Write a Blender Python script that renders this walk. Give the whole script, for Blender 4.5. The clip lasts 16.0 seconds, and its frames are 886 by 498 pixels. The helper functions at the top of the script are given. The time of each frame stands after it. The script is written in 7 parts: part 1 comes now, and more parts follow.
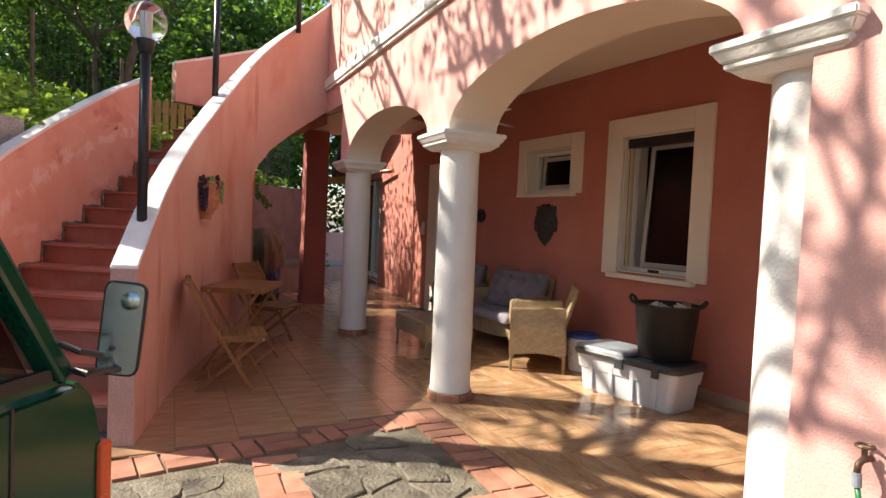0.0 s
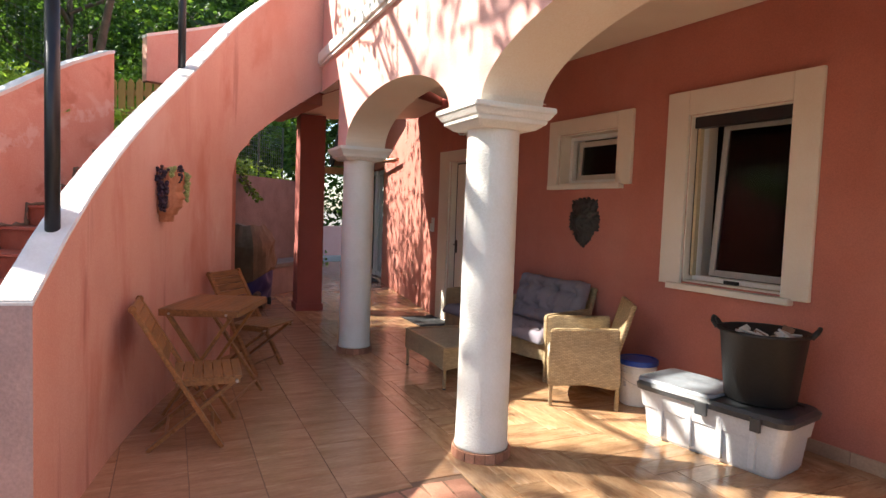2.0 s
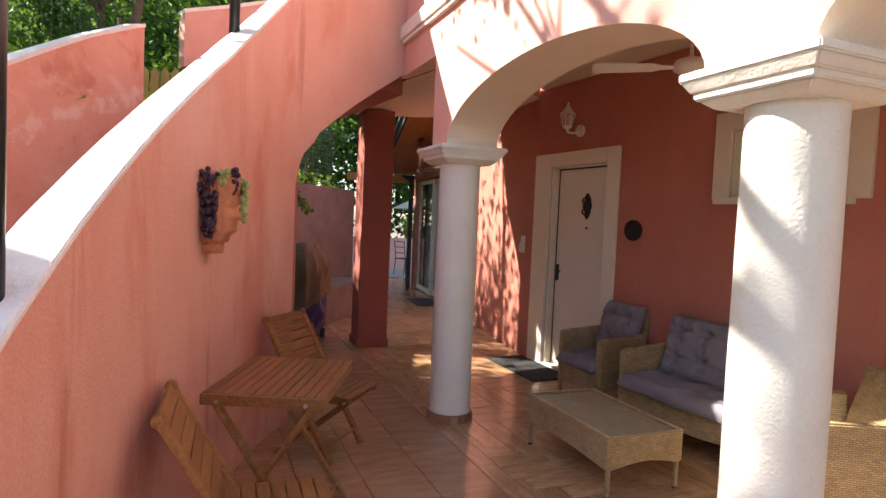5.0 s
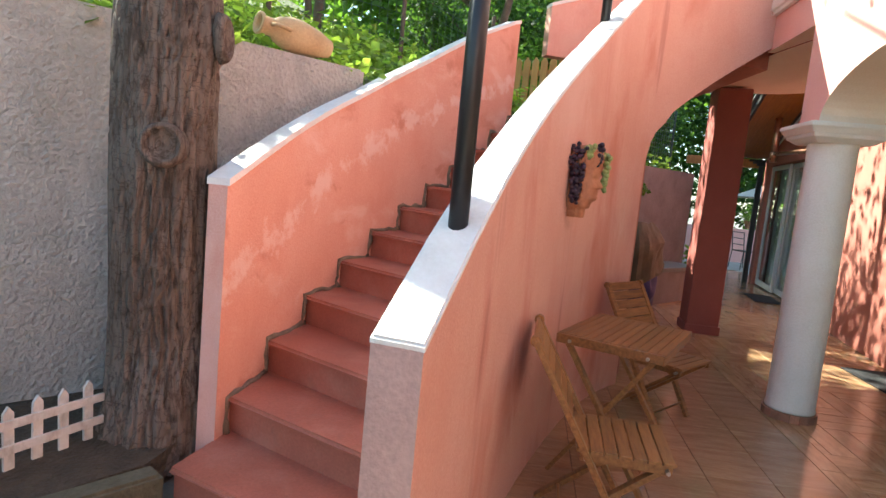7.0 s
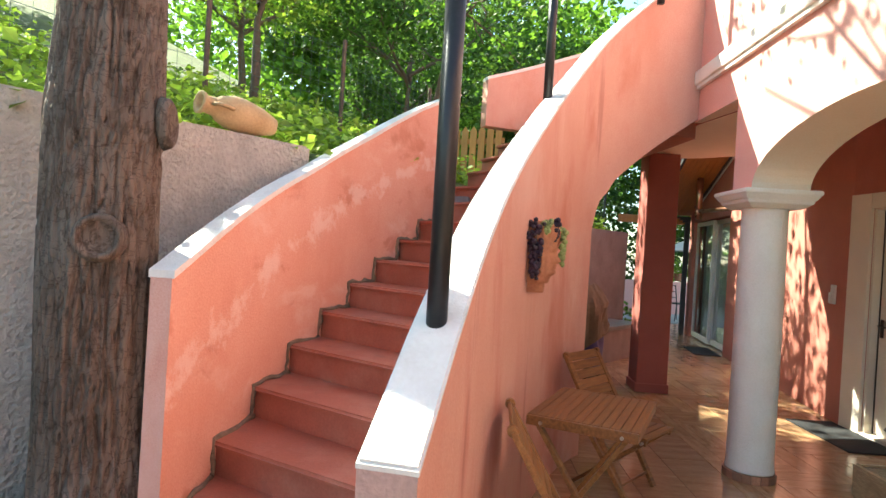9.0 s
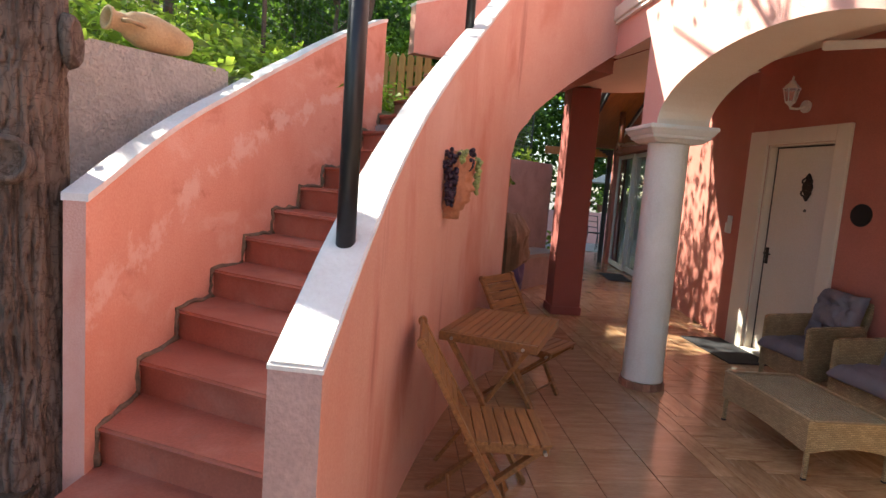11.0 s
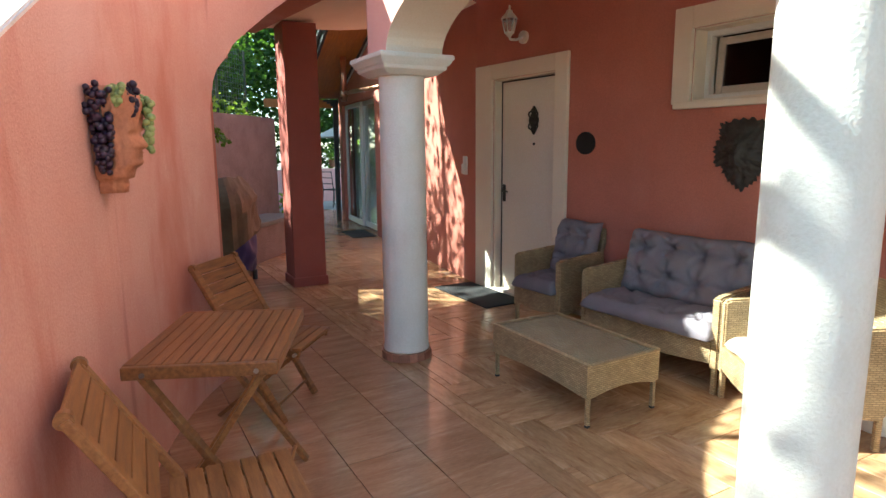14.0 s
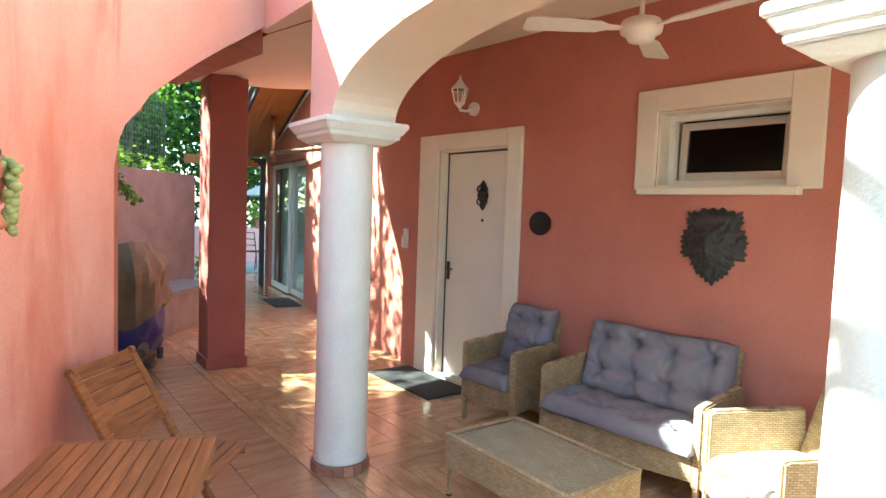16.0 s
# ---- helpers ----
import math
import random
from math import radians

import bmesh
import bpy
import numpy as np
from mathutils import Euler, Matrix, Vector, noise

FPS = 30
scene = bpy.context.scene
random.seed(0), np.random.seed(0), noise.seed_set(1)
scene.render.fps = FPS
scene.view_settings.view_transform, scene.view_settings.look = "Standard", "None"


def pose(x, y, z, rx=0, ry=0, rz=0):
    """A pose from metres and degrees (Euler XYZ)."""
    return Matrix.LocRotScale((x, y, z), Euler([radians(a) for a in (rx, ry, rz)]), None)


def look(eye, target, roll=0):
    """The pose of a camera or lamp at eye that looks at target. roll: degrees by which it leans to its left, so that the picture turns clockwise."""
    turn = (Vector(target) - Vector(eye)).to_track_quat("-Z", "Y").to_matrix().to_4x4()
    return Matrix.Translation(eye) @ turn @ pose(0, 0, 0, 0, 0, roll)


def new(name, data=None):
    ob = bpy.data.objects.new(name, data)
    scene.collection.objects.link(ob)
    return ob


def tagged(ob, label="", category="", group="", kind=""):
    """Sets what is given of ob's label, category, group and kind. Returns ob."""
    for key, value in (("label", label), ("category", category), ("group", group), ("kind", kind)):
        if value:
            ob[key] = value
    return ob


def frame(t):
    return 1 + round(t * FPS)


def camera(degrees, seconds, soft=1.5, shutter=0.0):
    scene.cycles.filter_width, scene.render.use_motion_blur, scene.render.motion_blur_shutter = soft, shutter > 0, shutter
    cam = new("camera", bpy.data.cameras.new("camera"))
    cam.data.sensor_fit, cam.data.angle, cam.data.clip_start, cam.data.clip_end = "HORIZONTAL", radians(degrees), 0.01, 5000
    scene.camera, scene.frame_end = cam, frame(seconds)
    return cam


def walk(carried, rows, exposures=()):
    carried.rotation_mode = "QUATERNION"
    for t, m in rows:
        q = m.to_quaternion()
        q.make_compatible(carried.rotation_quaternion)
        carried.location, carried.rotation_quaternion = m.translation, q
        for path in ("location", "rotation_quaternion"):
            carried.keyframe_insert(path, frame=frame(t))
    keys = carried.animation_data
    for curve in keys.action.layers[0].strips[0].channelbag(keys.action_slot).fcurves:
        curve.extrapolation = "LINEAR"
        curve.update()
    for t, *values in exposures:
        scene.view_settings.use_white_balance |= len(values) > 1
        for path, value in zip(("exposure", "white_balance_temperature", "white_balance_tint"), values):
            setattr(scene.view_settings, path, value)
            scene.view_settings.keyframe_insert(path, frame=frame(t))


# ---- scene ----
# camera and walk
cam = camera(73.5, 16.0)
EXPOSURES = [(0.0, 1.21, 6700, 10), (1.0, 1.61, 6700, 10), (1.5, 1.66, 6600, 10), (3.0, 1.81, 6400, 8), (5.5, 1.91, 6800, 10), (6.0, 1.96, 6800, 10), (7.0, 2.16, 6170, -4), (8.0, 2.26, 6370, -6), (10.5, 1.96, 6570, 2),
             (11.0, 1.81, 6570, 6), (12.0, 2.11, 6370, 1), (12.5, 2.11, 6070, -2), (13.5, 2.06, 5970, -4), (14.0, 2.21, 5870, -7), (14.5, 2.56, 5770, -11), (15.0, 2.81, 5720, -12), (16.0, 3.16, 5670, -12)]
PATH = [
    (0, (0.65, 0.796, 1.366), (-1.093, 1.772, 1.282), 2.5),
    (0.5, (0.37, 0.807, 1.388), (-1.33, 1.858, 1.317), 1.7),
    (1, (0.118, 0.885, 1.414), (-1.57, 1.954, 1.33), 1.4),
    (1.5, (-0.12, 1.07, 1.415), (-1.848, 2.07, 1.293), 1.9),
    (2, (-0.414, 1.2, 1.444), (-2.157, 2.173, 1.325), 2.1),
    (2.5, (-0.758, 1.278, 1.461), (-2.5, 2.25, 1.313), 2.3),
    (3, (-1.113, 1.309, 1.454), (-2.867, 2.259, 1.308), 2.1),
    (5.3, (-2.13, 1.238, 1.517), (-3.931, 2.103, 1.441), 2.7),
    (5.5, (-2.129, 1.224, 1.504), (-3.972, 1.998, 1.425), 3.3),
    (6, (-1.99, 1.144, 1.492), (-3.937, 1.583, 1.357), 4.7),
    (6.5, (-1.877, 1.074, 1.471), (-3.865, 1.174, 1.273), 5.2),
    (7, (-1.801, 1.036, 1.437), (-3.785, 0.914, 1.212), 5.5),
    (7.5, (-1.823, 0.959, 1.456), (-3.812, 0.837, 1.288), 5.4),
    (8, (-1.902, 0.907, 1.524), (-3.902, 0.93, 1.511), 4.3),
    (10.5, (-1.866, 0.907, 1.528), (-3.853, 1.103, 1.421), 3.6),
    (11, (-1.738, 0.98, 1.524), (-3.701, 1.288, 1.297), 4.3),
    (11.5, (-1.677, 1.042, 1.51), (-3.584, 1.559, 1.199), 4.0),
    (12, (-1.673, 1.104, 1.486), (-3.5, 1.842, 1.144), 2.7),
    (12.5, (-1.819, 1.134, 1.481), (-3.562, 2.068, 1.179), 0.4),
    (13, (-2.069, 1.155, 1.483), (-3.723, 2.243, 1.199), -1.6),
    (13.5, (-2.296, 1.213, 1.455), (-3.908, 2.359, 1.159), -1.5),
    (14, (-2.55, 1.314, 1.468), (-4.189, 2.412, 1.133), -0.5),
    (14.5, (-2.741, 1.38, 1.458), (-4.376, 2.463, 1.068), -0.0),
    (15, (-2.971, 1.469, 1.459), (-4.561, 2.629, 1.105), 0.6),
    (15.5, (-3.076, 1.493, 1.513), (-4.62, 2.743, 1.283), 1.1),
    (16, (-3.062, 1.49, 1.566), (-4.565, 2.803, 1.44), 2.0),
]
walk(cam, [(t, look(eye, target, roll)) for t, eye, target, roll in PATH], EXPOSURES)

# ---- light ----
SUN_DIR = Vector((-1.656, -2.204, 2.55)).normalized()      # towards the sun
world = bpy.data.worlds.new("sky")
scene.world = world
world.use_nodes = True
wn, wl = world.node_tree.nodes, world.node_tree.links
sky = wn.new("ShaderNodeTexSky")
sky.sky_type, sky.sun_disc = "NISHITA", False
sky.sun_elevation = math.asin(SUN_DIR.z)
sky.sun_rotation = math.atan2(SUN_DIR.x, SUN_DIR.y)
wl.new(sky.outputs[0], wn["Background"].inputs[0])
wn["Background"].inputs[1].default_value = 0.10
sun = new("sun", bpy.data.lights.new("sun", "SUN"))
sun.data.energy, sun.data.angle, sun.data.color = 5.0, radians(0.55), (1.0, 0.94, 0.84)
sun.matrix_world = look(SUN_DIR * 30, (0, 0, 0))


# ---- materials ----
def mat(name, col, col2=None, rough=0.7, metal=0.0, scale=6.0, bump=0.15, fine=60.0, island=0.0, obj=0.0, stain=None,
        stain_amt=0.0, stain_scale=1.2, stretch=(1, 1, 1), spec=0.5, fine_amt=0.25, bump_dist=0.01, stain_stretch=(1, 1, 0.35), band=None, extra=()):
    """Noise-mixed principled material: large blotches, fine grain, optional stains, variation per piece."""
    m = bpy.data.materials.new(name)
    m.use_nodes = True
    n, l = m.node_tree.nodes, m.node_tree.links
    b = n["Principled BSDF"]
    tc = n.new("ShaderNodeTexCoord")
    mp = n.new("ShaderNodeMapping")
    mp.inputs["Scale"].default_value = stretch
    l.new(tc.outputs["Object"], mp.inputs[0])
    if obj:
        inf = n.new("ShaderNodeObjectInfo")
        sh = n.new("ShaderNodeVectorMath")
        sh.operation = "SCALE"
        sh.inputs[0].default_value = (31.0, 17.0, 23.0)
        l.new(inf.outputs["Random"], sh.inputs["Scale"])
        l.new(sh.outputs[0], mp.inputs["Location"])
    big = n.new("ShaderNodeTexNoise")
    big.inputs["Scale"].default_value, big.inputs["Detail"].default_value = scale, 6
    l.new(mp.outputs[0], big.inputs[0])
    small = n.new("ShaderNodeTexNoise")
    small.inputs["Scale"].default_value, small.inputs["Detail"].default_value = fine, 5
    l.new(mp.outputs[0], small.inputs[0])
    if col2 is None:
        col2 = tuple(c * 0.75 for c in col)
    rp = n.new("ShaderNodeValToRGB")
    rp.color_ramp.elements[0].position, rp.color_ramp.elements[1].position = 0.3, 0.7
    rp.color_ramp.elements[0].color, rp.color_ramp.elements[1].color = (*col2, 1), (*col, 1)
    l.new(big.outputs[0], rp.inputs[0])
    out = rp.outputs[0]
    mx = n.new("ShaderNodeMix")
    mx.data_type, mx.blend_type = "RGBA", "OVERLAY"
    mx.inputs[0].default_value = fine_amt
    l.new(out, mx.inputs[6])
    l.new(small.outputs[0], mx.inputs[7])
    out = mx.outputs[2]
    if stain:
        sm = n.new("ShaderNodeTexNoise")
        sm.inputs["Scale"].default_value, sm.inputs["Detail"].default_value = stain_scale, 8
        sm.inputs["Roughness"].default_value = 0.65
        mp2 = n.new("ShaderNodeMapping")
        mp2.inputs["Scale"].default_value = stain_stretch
        mp2.inputs["Location"].default_value = (3.1, 1.7, 0.4)
        l.new(tc.outputs["Object"], mp2.inputs[0])
        l.new(mp2.outputs[0], sm.inputs[0])
        sr = n.new("ShaderNodeValToRGB")
        sr.color_ramp.elements[0].position, sr.color_ramp.elements[1].position = 0.5, 0.72
        l.new(sm.outputs[0], sr.inputs[0])
        mul = n.new("ShaderNodeMath")
        mul.operation = "MULTIPLY"
        mul.inputs[1].default_value = stain_amt
        l.new(sr.outputs[0], mul.inputs[0])
        ms = n.new("ShaderNodeMix")
        ms.data_type = "RGBA"
        l.new(mul.outputs[0], ms.inputs[0])
        l.new(out, ms.inputs[6])
        ms.inputs[7].default_value = (*stain, 1)
        out = ms.outputs[2]
    for k, (tone, amount, size, pull, lo, hi) in enumerate(extra):
        mp3 = n.new("ShaderNodeMapping")
        mp3.inputs["Scale"].default_value = pull
        mp3.inputs["Location"].default_value = (1.3 + 2.7 * k, 0.6 * k, 2.1)
        l.new(tc.outputs["Object"], mp3.inputs[0])
        xn = n.new("ShaderNodeTexNoise")
        xn.inputs["Scale"].default_value, xn.inputs["Detail"].default_value, xn.inputs["Roughness"].default_value = size, 7, 0.6
        xn.inputs["Distortion"].default_value = 0.4
        l.new(mp3.outputs[0], xn.inputs[0])
        xr = n.new("ShaderNodeMapRange")
        xr.interpolation_type = "SMOOTHSTEP"
        xr.inputs[1].default_value, xr.inputs[2].default_value, xr.inputs[4].default_value = lo, hi, amount
        l.new(xn.outputs[0], xr.inputs[0])
        xm = n.new("ShaderNodeMix")
        xm.data_type = "RGBA"
        l.new(xr.outputs[0], xm.inputs[0])
        l.new(out, xm.inputs[6])
        xm.inputs[7].default_value = (*tone, 1)
        out = xm.outputs[2]
    if band:
        # flaked strip that climbs with the stairs: z against x, broken up by noise
        sp = n.new("ShaderNodeSeparateXYZ")
        l.new(tc.outputs["Object"], sp.inputs[0])
        m1 = n.new("ShaderNodeMath")
        m1.operation = "MULTIPLY_ADD"
        m1.inputs[1].default_value, m1.inputs[2].default_value = 0.5, band[0]
        l.new(sp.outputs[0], m1.inputs[0])
        m2 = n.new("ShaderNodeMath")
        l.new(m1.outputs[0], m2.inputs[0]); l.new(sp.outputs[2], m2.inputs[1])
        bn = n.new("ShaderNodeTexNoise")
        bn.inputs["Scale"].default_value, bn.inputs["Detail"].default_value, bn.inputs["Roughness"].default_value = 5.0, 9, 0.7
        l.new(tc.outputs["Object"], bn.inputs[0])
        m3 = n.new("ShaderNodeMath")
        m3.operation = "ABSOLUTE"
        l.new(m2.outputs[0], m3.inputs[0])
        m4 = n.new("ShaderNodeMath")
        m4.operation = "MULTIPLY_ADD"
        m4.inputs[1].default_value = -1.25
        l.new(m3.outputs[0], m4.inputs[0]); l.new(bn.outputs[0], m4.inputs[2])
        br_ = n.new("ShaderNodeValToRGB")
        br_.color_ramp.elements[0].position, br_.color_ramp.elements[1].position = 0.40, 0.52
        l.new(m4.outputs[0], br_.inputs[0])
        mb = n.new("ShaderNodeMix")
        mb.data_type = "RGBA"
        fade = n.new("ShaderNodeMath")
        fade.operation = "MULTIPLY"
        fade.inputs[1].default_value = 0.75
        l.new(br_.outputs[0], fade.inputs[0])
        l.new(fade.outputs[0], mb.inputs[0])
        l.new(out, mb.inputs[6])
        mb.inputs[7].default_value = (*band[1], 1)
        out = mb.outputs[2]
    if island or obj:
        hv = n.new("ShaderNodeHueSaturation")
        src = n.new("ShaderNodeNewGeometry") if island else n.new("ShaderNodeObjectInfo")
        mr = n.new("ShaderNodeMapRange")
        amt = island or obj
        mr.inputs[3].default_value, mr.inputs[4].default_value = 1 - amt, 1 + amt
        l.new(src.outputs["Random Per Island" if island else "Random"], mr.inputs[0])
        l.new(mr.outputs[0], hv.inputs["Value"])
        l.new(out, hv.inputs["Color"])
        out = hv.outputs[0]
    l.new(out, b.inputs["Base Color"])
    b.inputs["Metallic"].default_value = metal
    b.inputs["Specular IOR Level"].default_value = spec
    rr = n.new("ShaderNodeMapRange")
    rr.inputs[3].default_value, rr.inputs[4].default_value = max(rough - 0.12, 0.03), min(rough + 0.12, 1)
    l.new(big.outputs[0], rr.inputs[0])
    l.new(rr.outputs[0], b.inputs["Roughness"])
    if bump:
        bp = n.new("ShaderNodeBump")
        bp.inputs["Strength"].default_value, bp.inputs["Distance"].default_value = bump, bump_dist
        l.new(small.outputs[0], bp.inputs["Height"])
        l.new(bp.outputs[0], b.inputs["Normal"])
    return m


def glass(name, tint=(0.9, 0.95, 0.93), rough=0.02):
    m = bpy.data.materials.new(name)
    m.use_nodes = True
    b = m.node_tree.nodes["Principled BSDF"]
    b.inputs["Base Color"].default_value = (*tint, 1)
    b.inputs["Transmission Weight"].default_value, b.inputs["Roughness"].default_value = 1.0, rough
    b.inputs["IOR"].default_value = 1.45
    return m


M_HOUSE = mat("terracotta_plaster", (0.54, 0.20, 0.15), (0.47, 0.16, 0.115), 0.85, scale=2.2, bump=0.25, fine=140, stain=(0.58, 0.27, 0.22), stain_amt=0.35, extra=[((0.40, 0.13, 0.095), 0.4, 0.8, (1, 1, 1), 0.5, 0.72)])
M_STAIRWALL = mat("salmon_plaster", (0.685, 0.405, 0.34), (0.635, 0.335, 0.265), 0.88, scale=1.3, bump=0.3, fine=110, stain=(0.60, 0.255, 0.185), stain_amt=0.6, stain_scale=0.9, stain_stretch=(1.5, 1.5, 0.7),
                  extra=[((0.53, 0.18, 0.12), 0.75, 1.1, (1.7, 1.7, 0.5), 0.50, 0.70), ((0.36, 0.13, 0.105), 0.5, 1.9, (2.2, 2.2, 0.22), 0.62, 0.72), ((0.76, 0.53, 0.47), 0.5, 1.6, (1.0, 1.0, 0.7), 0.53, 0.72), ((0.36, 0.155, 0.13), 0.6, 1.1, (1.4, 1.4, 0.5), 0.66, 0.78)])
M_INNERWALL = mat("weathered_salmon_plaster", (0.74, 0.40, 0.31), (0.70, 0.335, 0.245), 0.88, scale=2.0, bump=0.4, fine=90, stain=(0.64, 0.265, 0.18), stain_amt=0.6, stain_scale=1.6, band=(1.42, (0.80, 0.58, 0.51)),
                  extra=[((0.80, 0.56, 0.48), 0.6, 1.6, (1, 1, 1.6), 0.52, 0.70), ((0.50, 0.17, 0.10), 0.55, 2.6, (1, 1, 1.3), 0.57, 0.70)])
M_FACADE = mat("pink_facade_plaster", (0.78, 0.43, 0.375), (0.73, 0.37, 0.315), 0.88, scale=2.0, bump=0.3, fine=130)
M_PILLAR = mat("dark_red_plaster", (0.40, 0.115, 0.09), (0.34, 0.09, 0.07), 0.85, scale=2.5, bump=0.2, fine=120)
M_WHITE = mat("white_masonry_paint", (0.82, 0.79, 0.735), (0.75, 0.71, 0.65), 0.75, scale=5, bump=0.35, fine=80)
M_CAP = mat("white_coping_paint", (0.84, 0.82, 0.79), (0.74, 0.71, 0.67), 0.85, scale=7, bump=0.5, fine=60, stain=(0.5, 0.45, 0.40), stain_amt=0.4, stain_scale=3)
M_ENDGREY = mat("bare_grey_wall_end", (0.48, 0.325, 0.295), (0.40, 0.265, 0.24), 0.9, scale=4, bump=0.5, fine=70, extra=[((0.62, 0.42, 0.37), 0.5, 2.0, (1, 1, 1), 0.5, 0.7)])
M_CREAM = mat("cream_soffit_paint", (0.80, 0.70, 0.58), (0.76, 0.65, 0.53), 0.8, scale=3, bump=0.2, fine=90)
M_TRIM = mat("cream_trim_paint", (0.80, 0.73, 0.62), (0.76, 0.68, 0.57), 0.7, scale=4, bump=0.12, fine=120)
M_TILE = mat("terracotta_floor_tile", (0.47, 0.285, 0.17), (0.36, 0.20, 0.11), 0.17, scale=3.2, bump=0.03, fine=30, obj=0.05, stretch=(1, 4, 1), fine_amt=0.25,
             extra=[((0.35, 0.165, 0.08), 0.4, 2.6, (1, 6, 1), 0.54, 0.70), ((0.63, 0.42, 0.26), 0.4, 3.4, (1, 7, 1), 0.55, 0.72)])
M_PLANK = mat("wood_look_floor_tile", (0.55, 0.345, 0.19), (0.38, 0.21, 0.105), 0.18, scale=4.0, bump=0.03, fine=24, obj=0.13, stretch=(1, 3.2, 1), fine_amt=0.3,
              extra=[((0.30, 0.135, 0.06), 0.7, 3.0, (1, 4.5, 1), 0.50, 0.64), ((0.68, 0.46, 0.29), 0.5, 3.6, (1, 5.5, 1), 0.54, 0.70)])
M_GROUT = mat("brown_grout", (0.24, 0.135, 0.08), rough=0.9, fine=120)
M_BRICK = mat("red_paving_brick", (0.46, 0.22, 0.14), (0.33, 0.14, 0.085), 0.75, scale=9, bump=0.3, fine=90, obj=0.2)
M_STONE = mat("grey_crazy_paving_stone", (0.20, 0.175, 0.125), (0.085, 0.07, 0.05), 0.7, scale=7, bump=0.8, fine=42, obj=0.35, bump_dist=0.02, extra=[((0.34, 0.29, 0.20), 0.6, 5.0, (1, 1, 1), 0.54, 0.70), ((0.05, 0.045, 0.03), 0.7, 11.0, (1, 1, 1), 0.55, 0.68)])
M_STEP = mat("red_clay_step_tile", (0.42, 0.145, 0.095), (0.34, 0.11, 0.07), 0.6, scale=4, bump=0.2, fine=80, stain=(0.47, 0.25, 0.185), stain_amt=0.6, stain_scale=2.5, stain_stretch=(1, 1, 1), extra=[((0.25, 0.11, 0.08), 0.5, 5.0, (1, 1, 1), 0.58, 0.72)])
M_ROUGH = mat("rough_grey_render", (0.56, 0.525, 0.475), (0.46, 0.43, 0.385), 0.92, scale=6, bump=1.0, fine=38, bump_dist=0.03, stain=(0.2, 0.18, 0.15), stain_amt=0.4)
M_SOIL = mat("dark_garden_soil", (0.10, 0.075, 0.05), (0.06, 0.045, 0.03), 0.95, scale=9, bump=1.0, fine=40, bump_dist=0.04)
M_GRASS = mat("hillside_ground", (0.16, 0.20, 0.06), (0.10, 0.10, 0.04), 0.95, scale=1.5, bump=0.8, fine=14, bump_dist=0.08)
# mostly unseen yard, colour darkened to lessen the light it bounces
M_CONC = mat("dark_yard_ground", (0.19, 0.175, 0.15), (0.13, 0.12, 0.10), 0.9, scale=2.5, bump=0.4, fine=60)
M_BLACK = mat("black_painted_metal", (0.02, 0.02, 0.022), (0.015, 0.015, 0.017), 0.38, scale=8, bump=0.08, fine=50)
M_PVC = mat("white_window_plastic", (0.80, 0.79, 0.76), (0.77, 0.76, 0.73), 0.4, scale=5, bump=0.02)
# sash plastic darkened to carry the shade of the recess; SASHL is lighter
M_SASH = mat("shade_toned_window_plastic", (0.46, 0.44, 0.41), (0.42, 0.40, 0.37), 0.4, scale=5, bump=0.02)
M_SASHL = mat("beige_window_plastic", (0.66, 0.61, 0.53), (0.61, 0.56, 0.49), 0.4, scale=5, bump=0.02)
M_GUIDE = mat("yellowed_beige_plastic", (0.62, 0.52, 0.33), (0.54, 0.44, 0.27), 0.45, scale=6, bump=0.04)
# indoor shade put into the colour of the room shells
M_DARK = mat("near_black_room_shade", (0.045, 0.04, 0.038), (0.03, 0.027, 0.025), 0.9, scale=3)
M_GLASS = glass("window_glass")
M_GLASSD = glass("dark_window_glass", (0.30, 0.29, 0.28), 0.08)
M_GLASSD.node_tree.nodes["Principled BSDF"].inputs["IOR"].default_value = 1.28


# ---- mesh helpers ----
def obj_from(name, bm, material, smooth=False):
    me = bpy.data.meshes.new(name)
    bm.normal_update()
    bm.to_mesh(me)
    bm.free()
    for mm in (material if isinstance(material, (list, tuple)) else [material]):
        me.materials.append(mm)
    if smooth:
        me.polygons.foreach_set("use_smooth", [True] * len(me.polygons))
    return new(name, me)


def part(name, bm, material, parent=None, label="", smooth=False):
    ob = obj_from(name, bm, material, smooth)
    if parent:
        ob.parent = parent
    if label:
        ob["label"] = label
    return ob


def thing(name, label, category, m=None, group="", kind=""):
    ob = new(name)
    ob.empty_display_size = 0.1
    if m is not None:
        ob.matrix_world = m
    return tagged(ob, label, category, group, kind)


def box(bm, x0, x1, y0, y1, z0, z1, m=None, bevel=0.0, mi=0):
    vs = [bm.verts.new((x, y, z)) for z in (z0, z1) for y in (y0, y1) for x in (x0, x1)]
    fs = [bm.faces.new([vs[i] for i in q]) for q in ((0, 2, 3, 1), (4, 5, 7, 6), (0, 1, 5, 4), (2, 6, 7, 3), (0, 4, 6, 2), (1, 3, 7, 5))]
    for f in fs:
        f.material_index = mi
    if m is not None:
        bmesh.ops.transform(bm, matrix=m, verts=vs)
    if bevel:
        es = list({e for f in fs for e in f.edges})
        bmesh.ops.bevel(bm, geom=es, offset=bevel, segments=2, profile=0.5, affect="EDGES")
    return bm


def boxbm(*a, **k):
    return box(bmesh.new(), *a, **k)


